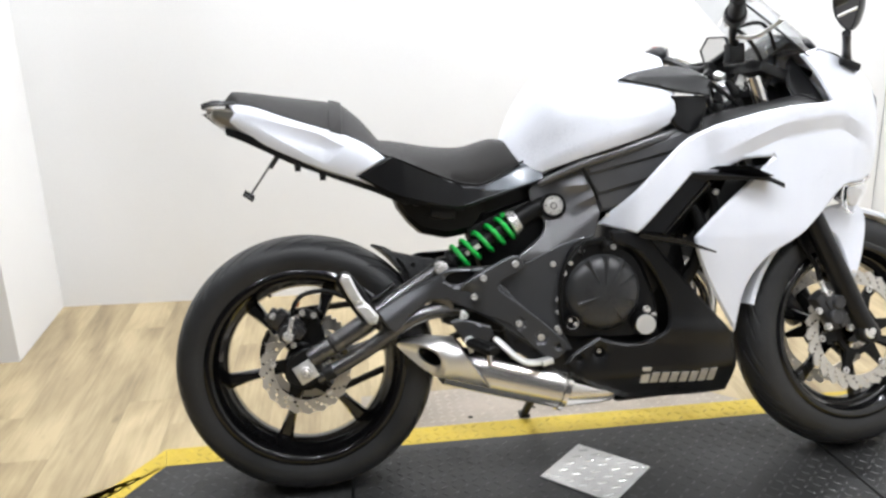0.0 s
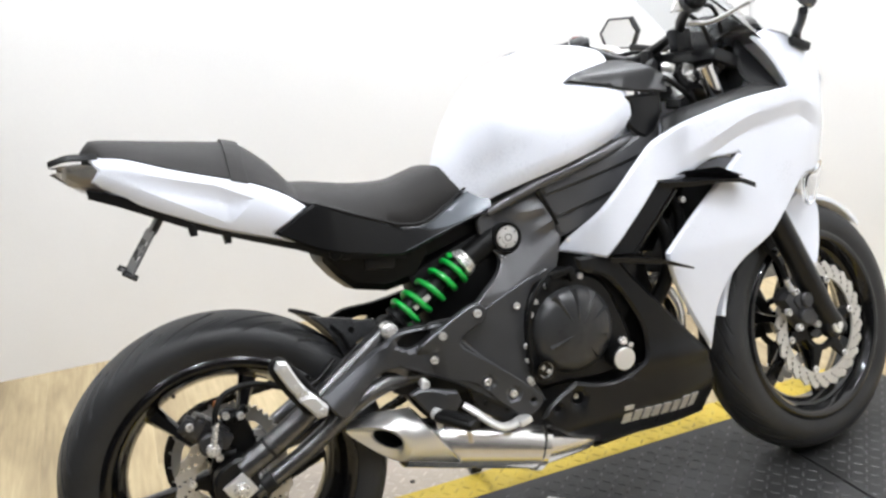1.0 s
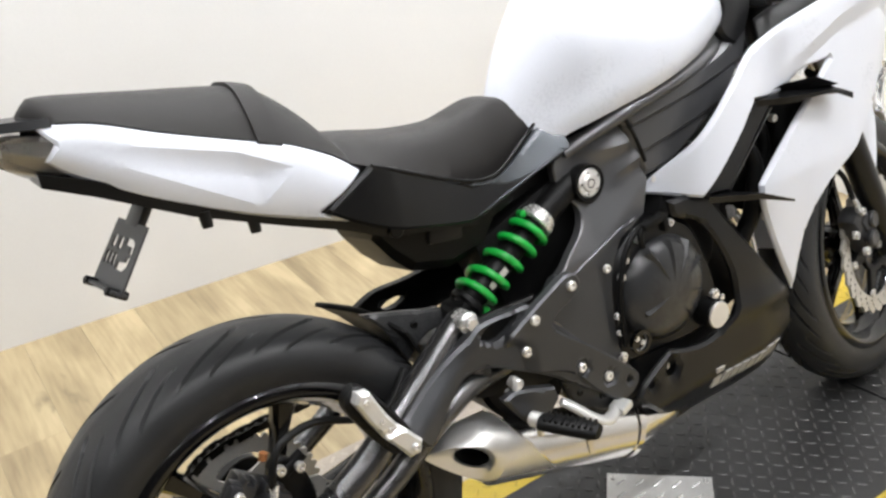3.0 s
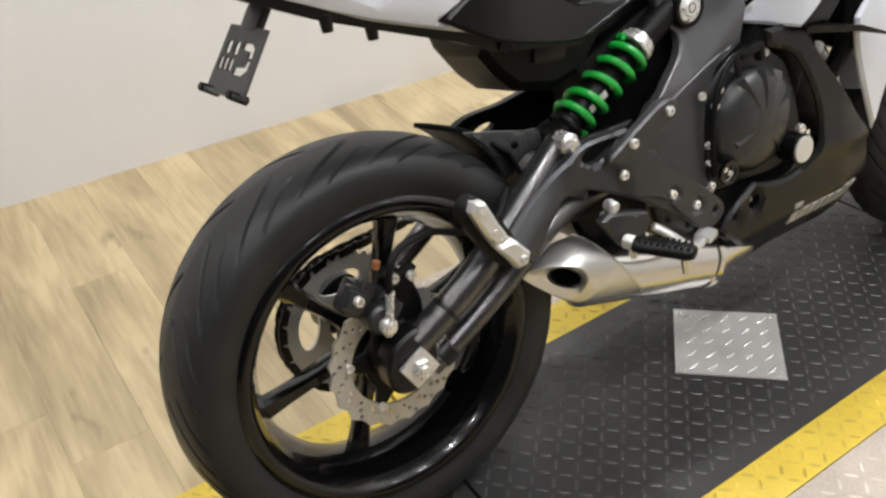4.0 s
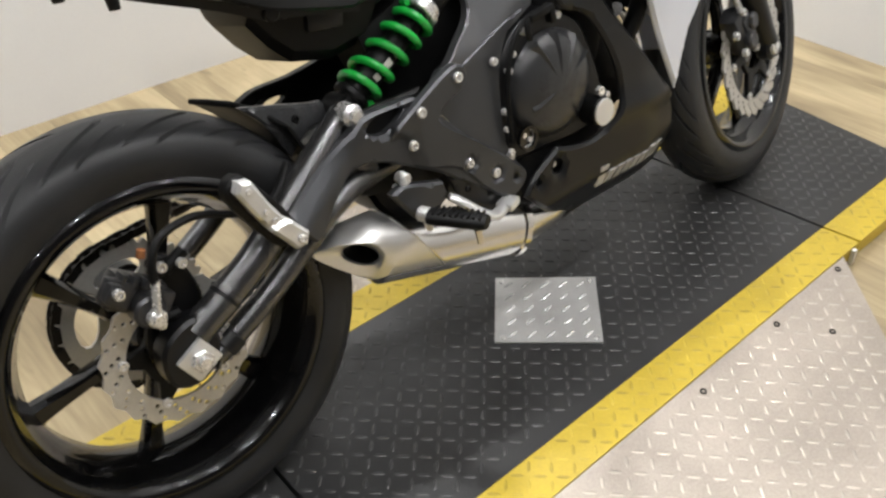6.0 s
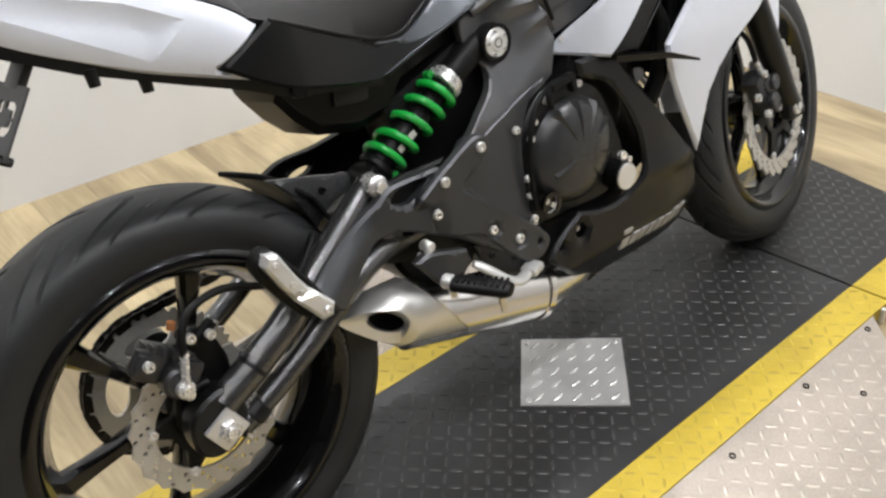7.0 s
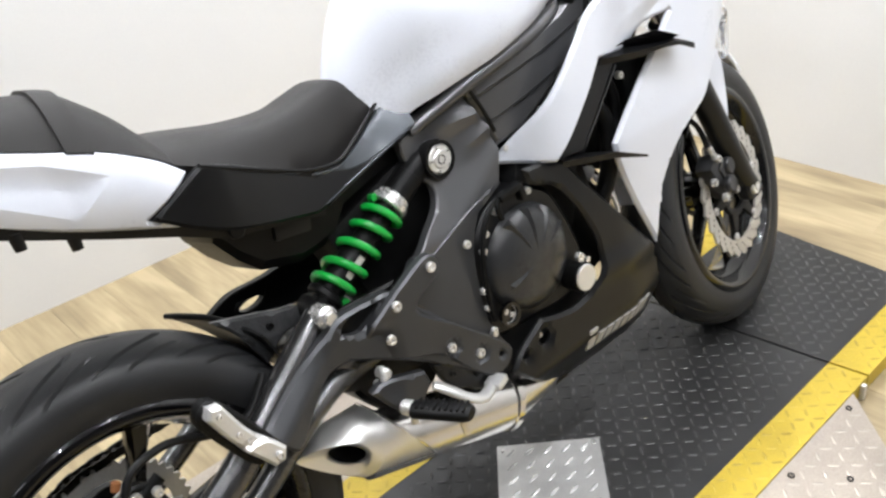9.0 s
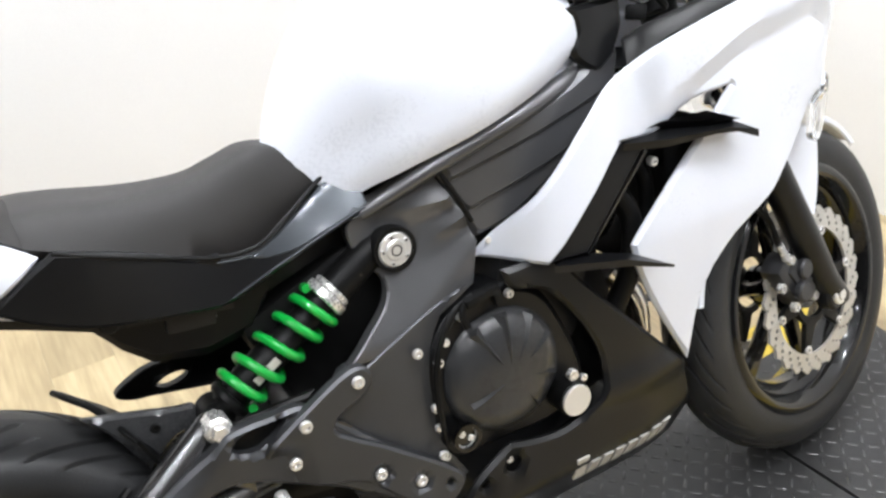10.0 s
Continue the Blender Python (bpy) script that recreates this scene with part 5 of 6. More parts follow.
bolts([(0.112, -0.1895, 0.532), (0.127, -0.1905, 0.497), (0.136, -0.191, 0.481)], pass_fill, 0.0042, 0.002)
bolts([(0.165, -0.192, 0.442)], pass_fill, 0.006, 0.005)
bm = bmesh.new()
sheet(bm, soften([(0.09, 0.535), (0.12, 0.545), (0.175, 0.455), (0.165, 0.435), (0.14, 0.435), (0.10, 0.50)], ()), lambda x, z: 0.173, 0.016, 0.015)
part("peg_rubber", bm, DEEP, pass_fill)
# -- rear hugger and under-seat box --
@mesh("rear_hugger", DEEP, label="black plastic inner mudguard")
def hug_fill(bm):
    # a shell over the tyre whose rear edge sweeps back to a raised point on the far side
    rings = []
    for h in np.linspace(-1, 1, 15):
        back = 43 + 13.5 * (0.5 + 0.5 * h) ** 0.9
        top, low = [], []
        for q in np.linspace(0, 1, 14):
            a = radians(back + (24 - back) * q)
            r = 0.3230 + 0.019 * (1 - q) ** 1.5 * (0.05 + 0.95 * min(1, 1 - h)) + 0.006 * q - 0.020 * abs(h) ** 4 * q
            y = h * (0.071 + 0.006 * q)
            top.append(Vector((r * math.cos(a), y, 0.309 + r * math.sin(a))))
            low.append(Vector(((r - 0.005) * math.cos(a), y, 0.309 + (r - 0.005) * math.sin(a))))
        rings.append(top + low[::-1])
    loft(bm, rings)
    tube(bm, [(r[0] + r[-1]) / 2 for r in rings[::2]], [0.003, 0.004, 0.005, 0.005, 0.005, 0.005, 0.005, 0.004], 10, 3)


bm = bmesh.new()
sheet(bm, soften([(0.197, 0.580), (0.250, 0.566), (0.298, 0.552), (0.325, 0.545), (0.318, 0.520), (0.290, 0.516), (0.252, 0.487), (0.226, 0.545)], (0, 6)), lambda x, z: 0.052 - 0.25 * max(0, z - 0.53), 0.006, 0.012)
part("hugger_bracket", bm, CLUTCHM, hug_fill)
bolts([(0.272, -0.050, 0.540)], hug_fill, 0.006, 0.004, mat=DEEP)
bm = bmesh.new()
sheet(bm, soften([(0.246, 0.522), (0.272, 0.537), (0.302, 0.545), (0.365, 0.546), (0.480, 0.556), (0.490, 0.500), (0.410, 0.478), (0.360, 0.486), (0.300, 0.500), (0.262, 0.508)], ()), lambda x, z: 0.126, 0.014, 0.014, holes=[soften([(0.300, 0.5135), (0.314, 0.5215), (0.334, 0.523), (0.347, 0.5165), (0.335, 0.5085), (0.314, 0.506)], (), 3)], side=1)
part("chain_guard", bm, DEEP, hug_fill)


@mesh("under_seat_tray", DEEP, label="black plastic under-seat tray", angle=16)
def tray_fill(bm):
    rings = []
    for x, zt, zb in ((0.236, 0.715, 0.690), (0.242, 0.714, 0.668), (0.268, 0.712, 0.630), (0.298, 0.710, 0.600), (0.360, 0.705, 0.584), (0.420, 0.700, 0.592), (0.450, 0.696, 0.630)):
        rings.append([Vector((x, y, z)) for y, z in ((-0.030, zb + 0.012), (-0.048, zb + 0.030), (-0.056, zt - 0.01), (-0.050, zt), (0.085, zt), (0.092, zt - 0.01), (0.088, zb + 0.010), (0.070, zb))])
    loft(bm, rings)


bm = bmesh.new()
box(bm, (0.352, -0.050, 0.668), (0.062, 0.018, 0.046), turn(0, 8, 0), 0.008)
part("fuse_box", bm, GREYPL, tray_fill)
bm = bmesh.new()
cyl(bm, (0.262, -0.05, 0.697), (0.262, -0.078, 0.697), 0.012, n=14, chamfer=0.002)
box(bm, (0.290, -0.062, 0.694), (0.024, 0.016, 0.026), None, 0.004)
part("wiring_connector", bm, GREYPL, tray_fill)

# -- tail --
TOP = smooth_curve([(-0.150, 0.945), (-0.081, 0.934), (-0.008, 0.905), (0.067, 0.878), (0.13, 0.856), (0.186, 0.826), (0.222, 0.798)])
BOT = smooth_curve([(-0.150, 0.905), (-0.117, 0.880), (-0.051, 0.837), (0.06, 0.784), (0.14, 0.756), (0.222, 0.730)])
TW = smooth_curve([(-0.19, 0.035), (-0.13, 0.052), (-0.05, 0.072), (0.06, 0.087), (0.15, 0.096), (0.24, 0.096)])


@mesh("tail_panel", WHITE, label="white tail fairing with a scooped side", angle=22)
def tail_fill(bm):
    def frame_of(x):
        return (TOP(x) + BOT(x)) / 2, max(TOP(x) - BOT(x), 0.02)

    # a wedge-shaped recess, deepest under its upper edge and at its front end
    up_x, up_z = [-0.126, 0.067, 0.129], [0.925, 0.864, 0.829]
    low_x, low_z = [-0.126, 0.081, 0.129], [0.918, 0.790, 0.829]

    def depth(x, z):
        m, h = frame_of(x)
        q = (z - m) / h
        d = TW(x) + 0.006 - 0.012 * (2 * q) ** 2
        if up_x[0] < x < up_x[2]:
            zu, zl = float(np.interp(x, up_x, up_z)), float(np.interp(x, low_x, low_z))
            if zl < z < zu:
                sink = 0.020 * min(1, (x - up_x[0]) / 0.13)
                upper = min(1, (zu - z) / 0.030)
                d -= sink * upper * (z - zl) / max(1e-3, zu - zl)
        return d

    marks = [list(zip(up_x, up_z)), [(x, z - 0.030) for x, z in zip((-0.06, 0.067, 0.098), (0.907, 0.864, 0.847))], list(zip(low_x, low_z))]
    for s in (-1, 1):
        sheet(bm, soften([(-0.142, 0.947), (-0.081, 0.935), (-0.008, 0.906), (0.067, 0.879), (0.13, 0.857), (0.186, 0.826), (0.219, 0.798), (0.152, 0.760), (0.196, 0.733), (0.06, 0.783), (-0.051, 0.836), (-0.117, 0.880), (-0.139, 0.901), (-0.124, 0.920)], (0, 6, 7, 8, 12, 13)), depth, 0.004, 0.0065, roll=0.004, side=s, lines=marks)


@mesh("tail_tray", BLACK, label="black plastic tail underside")
def tail_tray(bm):
    rings = []
    for x, zt, zb, w in ((-0.150, 0.890, 0.872, 0.042), (-0.10, 0.872, 0.850, 0.060), (0.0, 0.820, 0.797, 0.075), (0.11, 0.775, 0.752, 0.082), (0.19, 0.748, 0.720, 0.08), (0.25, 0.740, 0.690, 0.075), (0.40, 0.73, 0.66, 0.075)):
        rings.append([Vector((x, -w, zt)), Vector((x, -w * 0.96, zb)), Vector((x, w * 0.96, zb)), Vector((x, w, zt))])
    loft(bm, rings)
    for x, z in ((0.072, 0.776), (0.015, 0.800)):
        cyl(bm, (x, -0.068, z), (x, -0.068, z - 0.022), 0.009, 0.007, 12)


@mesh("tail_light", SMOKE, label="smoked clear wedge tail light", angle=30)
def light_fill(bm):
    rings = []
    for x, zt, zb, w in ((-0.208, 0.932, 0.926, 0.016), (-0.185, 0.934, 0.905, 0.034), (-0.160, 0.934, 0.885, 0.046), (-0.128, 0.926, 0.872, 0.054)):
        rings.append([Vector((x + 0.014 * (abs(y) > 0.5), y * w, z)) for y, z in ((-1, (zt + zb) / 2), (-0.85, zt), (0, zt + 0.003), (0.85, zt), (1, (zt + zb) / 2), (0.8, zb), (0, zb - 0.002), (-0.8, zb))])
    loft(bm, rings)


bm = bmesh.new()
rings = []
for x, z, w in ((-0.206, 0.944, 0.022), (-0.175, 0.951, 0.040), (-0.12, 0.946, 0.052)):
    rings.append([Vector((x, y * w, z + h)) for y, h in ((-1, -0.006), (-0.8, 0.004), (0.8, 0.004), (1, -0.006), (0.8, -0.008), (-0.8, -0.008))])
loft(bm, rings)
part("light_shroud", bm, BLACK, light_fill)
bm = bmesh.new()
rings = []
for x, zt, zb, w in ((-0.190, 0.930, 0.915, 0.024), (-0.158, 0.926, 0.892, 0.038), (-0.128, 0.920, 0.880, 0.046)):
    rings.append([Vector((x + 0.014 * (abs(y) > 0.5), y * w, z)) for y, z in ((-1, (zt + zb) / 2), (-0.85, zt), (0.85, zt), (1, (zt + zb) / 2), (0.8, zb), (-0.8, zb))])
loft(bm, rings)
part("reflector", bm, ALU, light_fill)

# plate holder hanging from the tail, with cut-out marks
PH = pose(-0.047, 0.003, 0.803, 0, 37, 6)


@mesh("plate_holder", HOLDERM, label="small black plate bracket with cut-out marks")
def holder_fill(bm):
    def slot(x0, x1, z0, z1, r=0.0032):
        return [(x0, z0 - r), (x0 - r, z0), (x1 + r, z0), (x1, z0 - r), (x1, z1 + r), (x1 + r, z1), (x0 - r, z1), (x0, z1 + r)]

    slots = [slot(a, a - w, z0, z1) for a, w, z0, z1 in ((0.038, 0.013, -0.033, -0.051), (0.016, 0.013, -0.033, -0.051), (0.044, 0.010, -0.055, -0.074), (0.030, 0.010, -0.055, -0.074), (0.016, 0.010, -0.055, -0.074))]
    slots.append([(-0.006, -0.033), (-0.028, -0.033), (-0.037, -0.039), (-0.037, -0.052), (-0.026, -0.052), (-0.024, -0.043), (-0.006, -0.042)])
    slots.append([(-0.002, -0.066), (-0.024, -0.064), (-0.026, -0.056), (-0.037, -0.056), (-0.036, -0.068), (-0.026, -0.076), (-0.002, -0.076)])
    sheet(bm, [(-0.052, -0.012), (0.048, -0.012), (0.053, -0.098), (-0.053, -0.104)], lambda x, z: 0.0, 0.003, 0.016, holes=slots, roll=0, side=1, fn=lambda x, d, z: (d, x, z))
    box(bm, (-0.004, 0, -0.103), (0.022, 0.098, 0.005), None, 0.002)
    box(bm, (0.002, 0, 0.0), (0.012, 0.044, 0.036), None, 0.004)
    bmesh.ops.transform(bm, matrix=PH, verts=bm.verts)


for y in (-0.040, 0.040):
    bm = bmesh.new()
    cyl(bm, PH @ Vector((-0.018, y, -0.103)), PH @ Vector((0.010, y, -0.103)), 0.006, n=12, chamfer=0.001)
    part("plate_stud", bm, DEEP, holder_fill)

# -- seats --
def seat_mesh(bm, xs, top, edge, width, crown, n=15, far=0.0):
    rings = []
    for x in xs:
        zt, ze, w = top(x), edge(x), width(x)
        sec = []
        for j in range(n):
            q = -1 + 2 * j / (n - 1)
            z = zt - (zt - ze) * (abs(q) ** crown)
            sec.append(Vector((x, (w if q < 0 else w + far) * math.copysign(abs(q) ** 0.85, q), z)))
        sec += [Vector((x, (w + far) * 0.92, ze - 0.012)), Vector((x, 0, ze - 0.016)), Vector((x, -w * 0.92, ze - 0.012))]
        rings.append(sec)
    loft(bm, rings)


ptop = smooth_curve([(-0.152, 0.953), (-0.140, 0.966), (-0.120, 0.973), (-0.011, 0.955), (0.09, 0.938), (0.120, 0.930), (0.135, 0.921), (0.171, 0.887), (0.203, 0.846), (0.212, 0.836)])
pseat = mesh("passenger_seat", SEATM, label="dark vinyl passenger seat pad", angle=40)(lambda bm: seat_mesh(bm, np.linspace(-0.150, 0.208, 40), ptop, lambda x: TOP(x) + 0.003, lambda x: TW(x) * 0.97 - 0.006 - 0.03 * max(0, -0.12 - x) / 0.03, 2.6, far=-0.018))
bm = bmesh.new()
seat_mesh(bm, (0.0945, 0.096, 0.110, 0.124, 0.1255), lambda x: ptop(x) + (0.0048 if 0.095 < x < 0.125 else -0.004), lambda x: TOP(x) + 0.001, lambda x: TW(x) * 0.97 - (0.0012 if 0.095 < x < 0.125 else 0.010), 2.6)
part("strap", bm, SEATM, pseat, "raised vinyl grab strap")
rtop = smooth_curve([(0.190, 0.836), (0.203, 0.840), (0.25, 0.834), (0.332, 0.817), (0.400, 0.812), (0.440, 0.820), (0.478, 0.828), (0.515, 0.821), (0.56, 0.802), (0.585, 0.790)])
redge = lambda x: float(np.interp(x, [0.190, 0.215, 0.269, 0.337, 0.389, 0.422, 0.448, 0.462, 0.570, 0.585], [0.815, 0.808, 0.783, 0.751, 0.729, 0.7215, 0.7215, 0.726, 0.778, 0.774]))
rwid = smooth_curve([(0.190, 0.078), (0.23, 0.086), (0.30, 0.080), (0.36, 0.069), (0.42, 0.060), (0.46, 0.055), (0.52, 0.045), (0.57, 0.034), (0.585, 0.028)])
rseat = mesh("rider_seat", SEATM, label="dark vinyl rider seat with a raised nose", angle=40)(lambda bm: seat_mesh(bm, np.linspace(0.196, 0.583, 46), rtop, redge, rwid, 3.6, far=0.030))


LOWL = lambda x: 0.680 + 0.262 * (x - 0.414)
SW = smooth_curve([(0.15, 0.099), (0.22, 0.103), (0.29, 0.097), (0.36, 0.086), (0.43, 0.077), (0.50, 0.073), (0.56, 0.071), (0.61, 0.070)])


def cover_depth(x, z):
    d = SW(x)
    d -= float(np.interp(x, [0.26, 0.43, 0.58], [0.0, 0.20, 0.70])) * max(0, z - LOWL(x))
    return d - 0.35 * max(0, LOWL(x) - 0.004 - z) * (x > 0.30)


@both_sides("side_cover", BLACK, label="black plastic side cover below the seat", angle=24)
def side_fill(bm, s):
    sheet(bm, soften([(0.155, 0.760), (0.222, 0.797), (0.245, 0.798), (0.318, 0.765), (0.389, 0.726), (0.425, 0.7185), (0.450, 0.7190), (0.515, 0.749), (0.566, 0.774), (0.597, 0.752), (0.596, 0.722), (0.50, 0.696), (0.414, 0.671), (0.37, 0.672), (0.26, 0.702), (0.20, 0.730)], (0, 8, 9, 10, 12)), cover_depth, 0.006, 0.007, roll=0.0045, side=s, lines=[[(0.36, LOWL(0.36)), (0.60, LOWL(0.60))]])


# the cover's upturned front is overlaid lighter, its reflection put into the colour
bm = bmesh.new()
sheet(bm, soften([(0.430, 0.7155), (0.452, 0.7165), (0.515, 0.7460), (0.565, 0.7705), (0.5945, 0.7500), (0.5940, 0.7290), (0.54, 0.7150), (0.495, 0.7050), (0.455, 0.7060)], (0, 3, 4, 5)), lambda x, z: cover_depth(x, z) + 0.002, 0.003, 0.010, roll=0.0015)
part("trim_strip", bm, SHEENM, side_fill[0], "lighter grey facet painting the sheen of the side cover")
# a dark tube paints the shaded gap under the seat, light ones the cover's edge highlights
bm = bmesh.new()
tube(bm, [(x, -(min(cover_depth(x, redge(x)), rwid(x) + 0.012) + 0.0015), redge(x) + 0.0015) for x in np.linspace(0.232, 0.572, 36)], 0.0030, 8, 1)
part("seat_welt", bm, DEEP, rseat)
bm = bmesh.new()
tube(bm, [(x, -(cover_depth(x, redge(x) - 0.005) + 0.0010), redge(x) - 0.0055) for x in np.linspace(0.395, 0.470, 14)], 0.0013, 8, 1)
part("cover_lip", bm, SHEENM, side_fill[0])
bm = bmesh.new()
tube(bm, [(x, -(cover_depth(x, LOWL(x)) + 0.0004), LOWL(x)) for x in np.linspace(0.400, 0.590, 24)], 0.0014, 8, 1)
part("cover_edge", bm, SHEENM, side_fill[0])

# -- fuel tank --
ttop = smooth_curve([(0.485, 0.775), (0.51, 0.850), (0.547, 0.918), (0.594, 0.972), (0.637, 1.000), (0.724, 1.024), (0.82, 1.026), (0.90, 1.008), (0.955, 0.965)])
tbot = smooth_curve([(0.485, 0.735), (0.549, 0.722), (0.617, 0.752), (0.725, 0.786), (0.839, 0.818), (0.894, 0.842), (0.955, 0.865)])
twid = smooth_curve([(0.485, 0.022), (0.52, 0.036), (0.56, 0.052), (0.60, 0.082), (0.64, 0.114), (0.72, 0.140), (0.80, 0.142), (0.88, 0.128), (0.955, 0.10)])


@mesh("fuel_tank", WHITE, label="pearl white sculpted fuel tank", angle=45)
def tank_fill(bm):
    rings = []
    for x in np.linspace(0.488, 0.905, 40):
        zt, zb, w = ttop(x), tbot(x), twid(x)
        sec = []
        k = min(1, max(0, (x - 0.60) / 0.18))
        k = k * k * (3 - 2 * k)
        for j in range(41):
            u = -1 + 2 * j / 40
            q = 1 - abs(u) ** 1.6
            rear_w = float(np.interp(q, [0, 0.08, 0.2, 0.4, 0.6, 0.8, 0.92, 0.98, 1], [0.80, 0.93, 1.0, 0.97, 0.86, 0.62, 0.38, 0.19, 0]))
            front_w = float(np.interp(q, [0, 0.06, 0.15, 0.3, 0.45, 0.58, 0.68, 0.8, 0.92, 0.98, 1], [0.90, 0.97, 1.0, 0.98, 0.88, 0.66, 0.51, 0.42, 0.28, 0.14, 0]))
            wq = rear_w + (front_w - rear_w) * k
            knee = 1 - 0.14 * math.exp(-(((q - 0.25) / 0.2) ** 2)) * math.exp(-(((x - 0.60) / 0.10) ** 2))
            sec.append(Vector((x, math.copysign(w * wq * knee, u), zb + (zt - zb) * q)))
        sec += [Vector((x, w * 0.4, zb + 0.01)), Vector((x, -w * 0.4, zb + 0.01))]
        rings.append(sec)
    loft(bm, rings)


@mesh("tank_cover", GREYPL, label="dark grey plastic cover on the tank front", angle=26)
def tcov_fill(bm):
    for s in (-1, 1):
        sheet(bm, soften([(0.779, 0.950), (0.830, 0.971), (0.90, 0.980), (0.955, 0.970), (0.995, 0.935), (0.985, 0.900), (0.915, 0.912), (0.86, 0.930)], (0, 4, 5)), lambda x, z: 0.088 + 0.55 * max(0, 0.955 - z) + 0.25 * max(0, x - 0.80) * 0.4 - 1.9 * max(0, z - 0.955), 0.008, 0.014, roll=0.004, side=s)
    loft(bm, [[Vector((x, y, z)) for x, y, z in ((0.80, -0.06, 0.962), (0.90, -0.055, 0.978), (0.98, -0.05, 0.955), (0.98, 0.05, 0.955), (0.90, 0.055, 0.978), (0.80, 0.06, 0.962))], [Vector((x, y, z)) for x, y, z in ((0.80, -0.06, 0.94), (0.90, -0.055, 0.95), (0.98, -0.05, 0.93), (0.98, 0.05, 0.93), (0.90, 0.055, 0.95), (0.80, 0.06, 0.94))]])


@both_sides("tank_front_cover", BLACK, label="black plastic filler panel ahead of the tank", angle=26)
def tfront_fill(bm, s):
    sheet(bm, soften([(0.895, 0.905), (0.985, 0.902), (0.985, 0.865), (0.965, 0.828), (0.93, 0.815), (0.895, 0.845), (0.905, 0.875)], (0, 1, 3)), lambda x, z: 0.122 - 0.15 * max(0, x - 0.93), 0.01, 0.014, roll=0.006, side=s)


bm = bmesh.new()
cyl(bm, (0.735, 0, 0.994), (0.737, 0, 1.014), 0.034, n=36, chamfer=0.004)
part("filler_cap", bm, ALU, tank_fill)

# -- fairing --
NOSE = smooth_curve([(0.69, 0.075), (0.74, 0.090), (0.80, 0.152), (0.87, 0.165), (0.93, 0.160), (1.00, 0.172), (1.08, 0.180), (1.16, 0.180), (1.24, 0.176), (1.32, 0.155), (1.38, 0.122), (1.43, 0.075), (1.47, 0.012)])


def crease(x):
    return 0.752 + 0.40 * (x - 0.95) - 0.55 * max(0, x - 1.12) ** 1.4 - 0.5 * max(0, x - 1.3)


def fairing_depth(x, z):
    d = NOSE(x)
    top = 0.80 + 0.20 * (x - 0.9)
    d -= 0.55 * max(0, z - top) ** 1.2
    # crease along the arm with a downward face beneath it
    line = crease(x)
    fade = min(1, max(0, (x - 0.92) / 0.14)) * min(1, max(0, (1.46 - x) / 0.12))
    d -= 0.44 * fade * min(0.036, max(0, line - z))
    d -= 0.13 * max(0, 0.57 - z)
    d -= 0.25 * max(0, 0.76 - z) * max(0, x - 1.20) * 3
    return max(d, 0.003)


@mesh("upper_fairing", WHITE, label="pearl white upper fairing with open side vents", angle=24)
def fair_fill(bm):
    out = soften([(0.722, 0.610), (0.78, 0.672), (0.85, 0.745), (0.910, 0.798), (0.960, 0.822), (1.015, 0.840), (1.134, 0.863), (1.262, 0.872), (1.235, 0.935), (1.205, 0.985), (1.255, 1.000), (1.345, 0.958), (1.418, 0.878), (1.462, 0.790), (1.438, 0.705), (1.373, 0.672), (1.315, 0.668), (1.250, 0.612), (1.190, 0.560), (1.110, 0.512), (1.060, 0.440), (1.038, 0.332), (0.985, 0.430), (0.945, 0.520), (0.932, 0.572), (1.00, 0.640), (1.07, 0.700), (1.125, 0.752), (1.05, 0.748), (0.985, 0.722), (0.93, 0.724), (0.87, 0.665), (0.798, 0.590)], (0, 7, 9, 10, 15, 21, 24, 27, 30, 32))
    for s in (-1, 1):
        sheet(bm, out, fairing_depth, 0.004, 0.0095, roll=0.005, side=s, lines=[[(x, crease(x) - k) for x in np.linspace(0.90, 1.45, 60)] for k in (0, 0.036)])
    # nose bridge between the sides
    rings = []
    for x, z in ((1.245, 0.998), (1.29, 0.985), (1.345, 0.955), (1.418, 0.875), (1.460, 0.79)):
        w = fairing_depth(x, z) + 0.004
        rings.append([Vector((x + 0.03 * (1 - q * q) * 0.5, w * q, z + 0.012 * (1 - q * q))) for q in np.linspace(-1, 1, 13)])
    loft(bm, rings, closed=False, caps=False)


bolts([(0.742, -0.092, 0.632)], fair_fill, 0.005, 0.003)


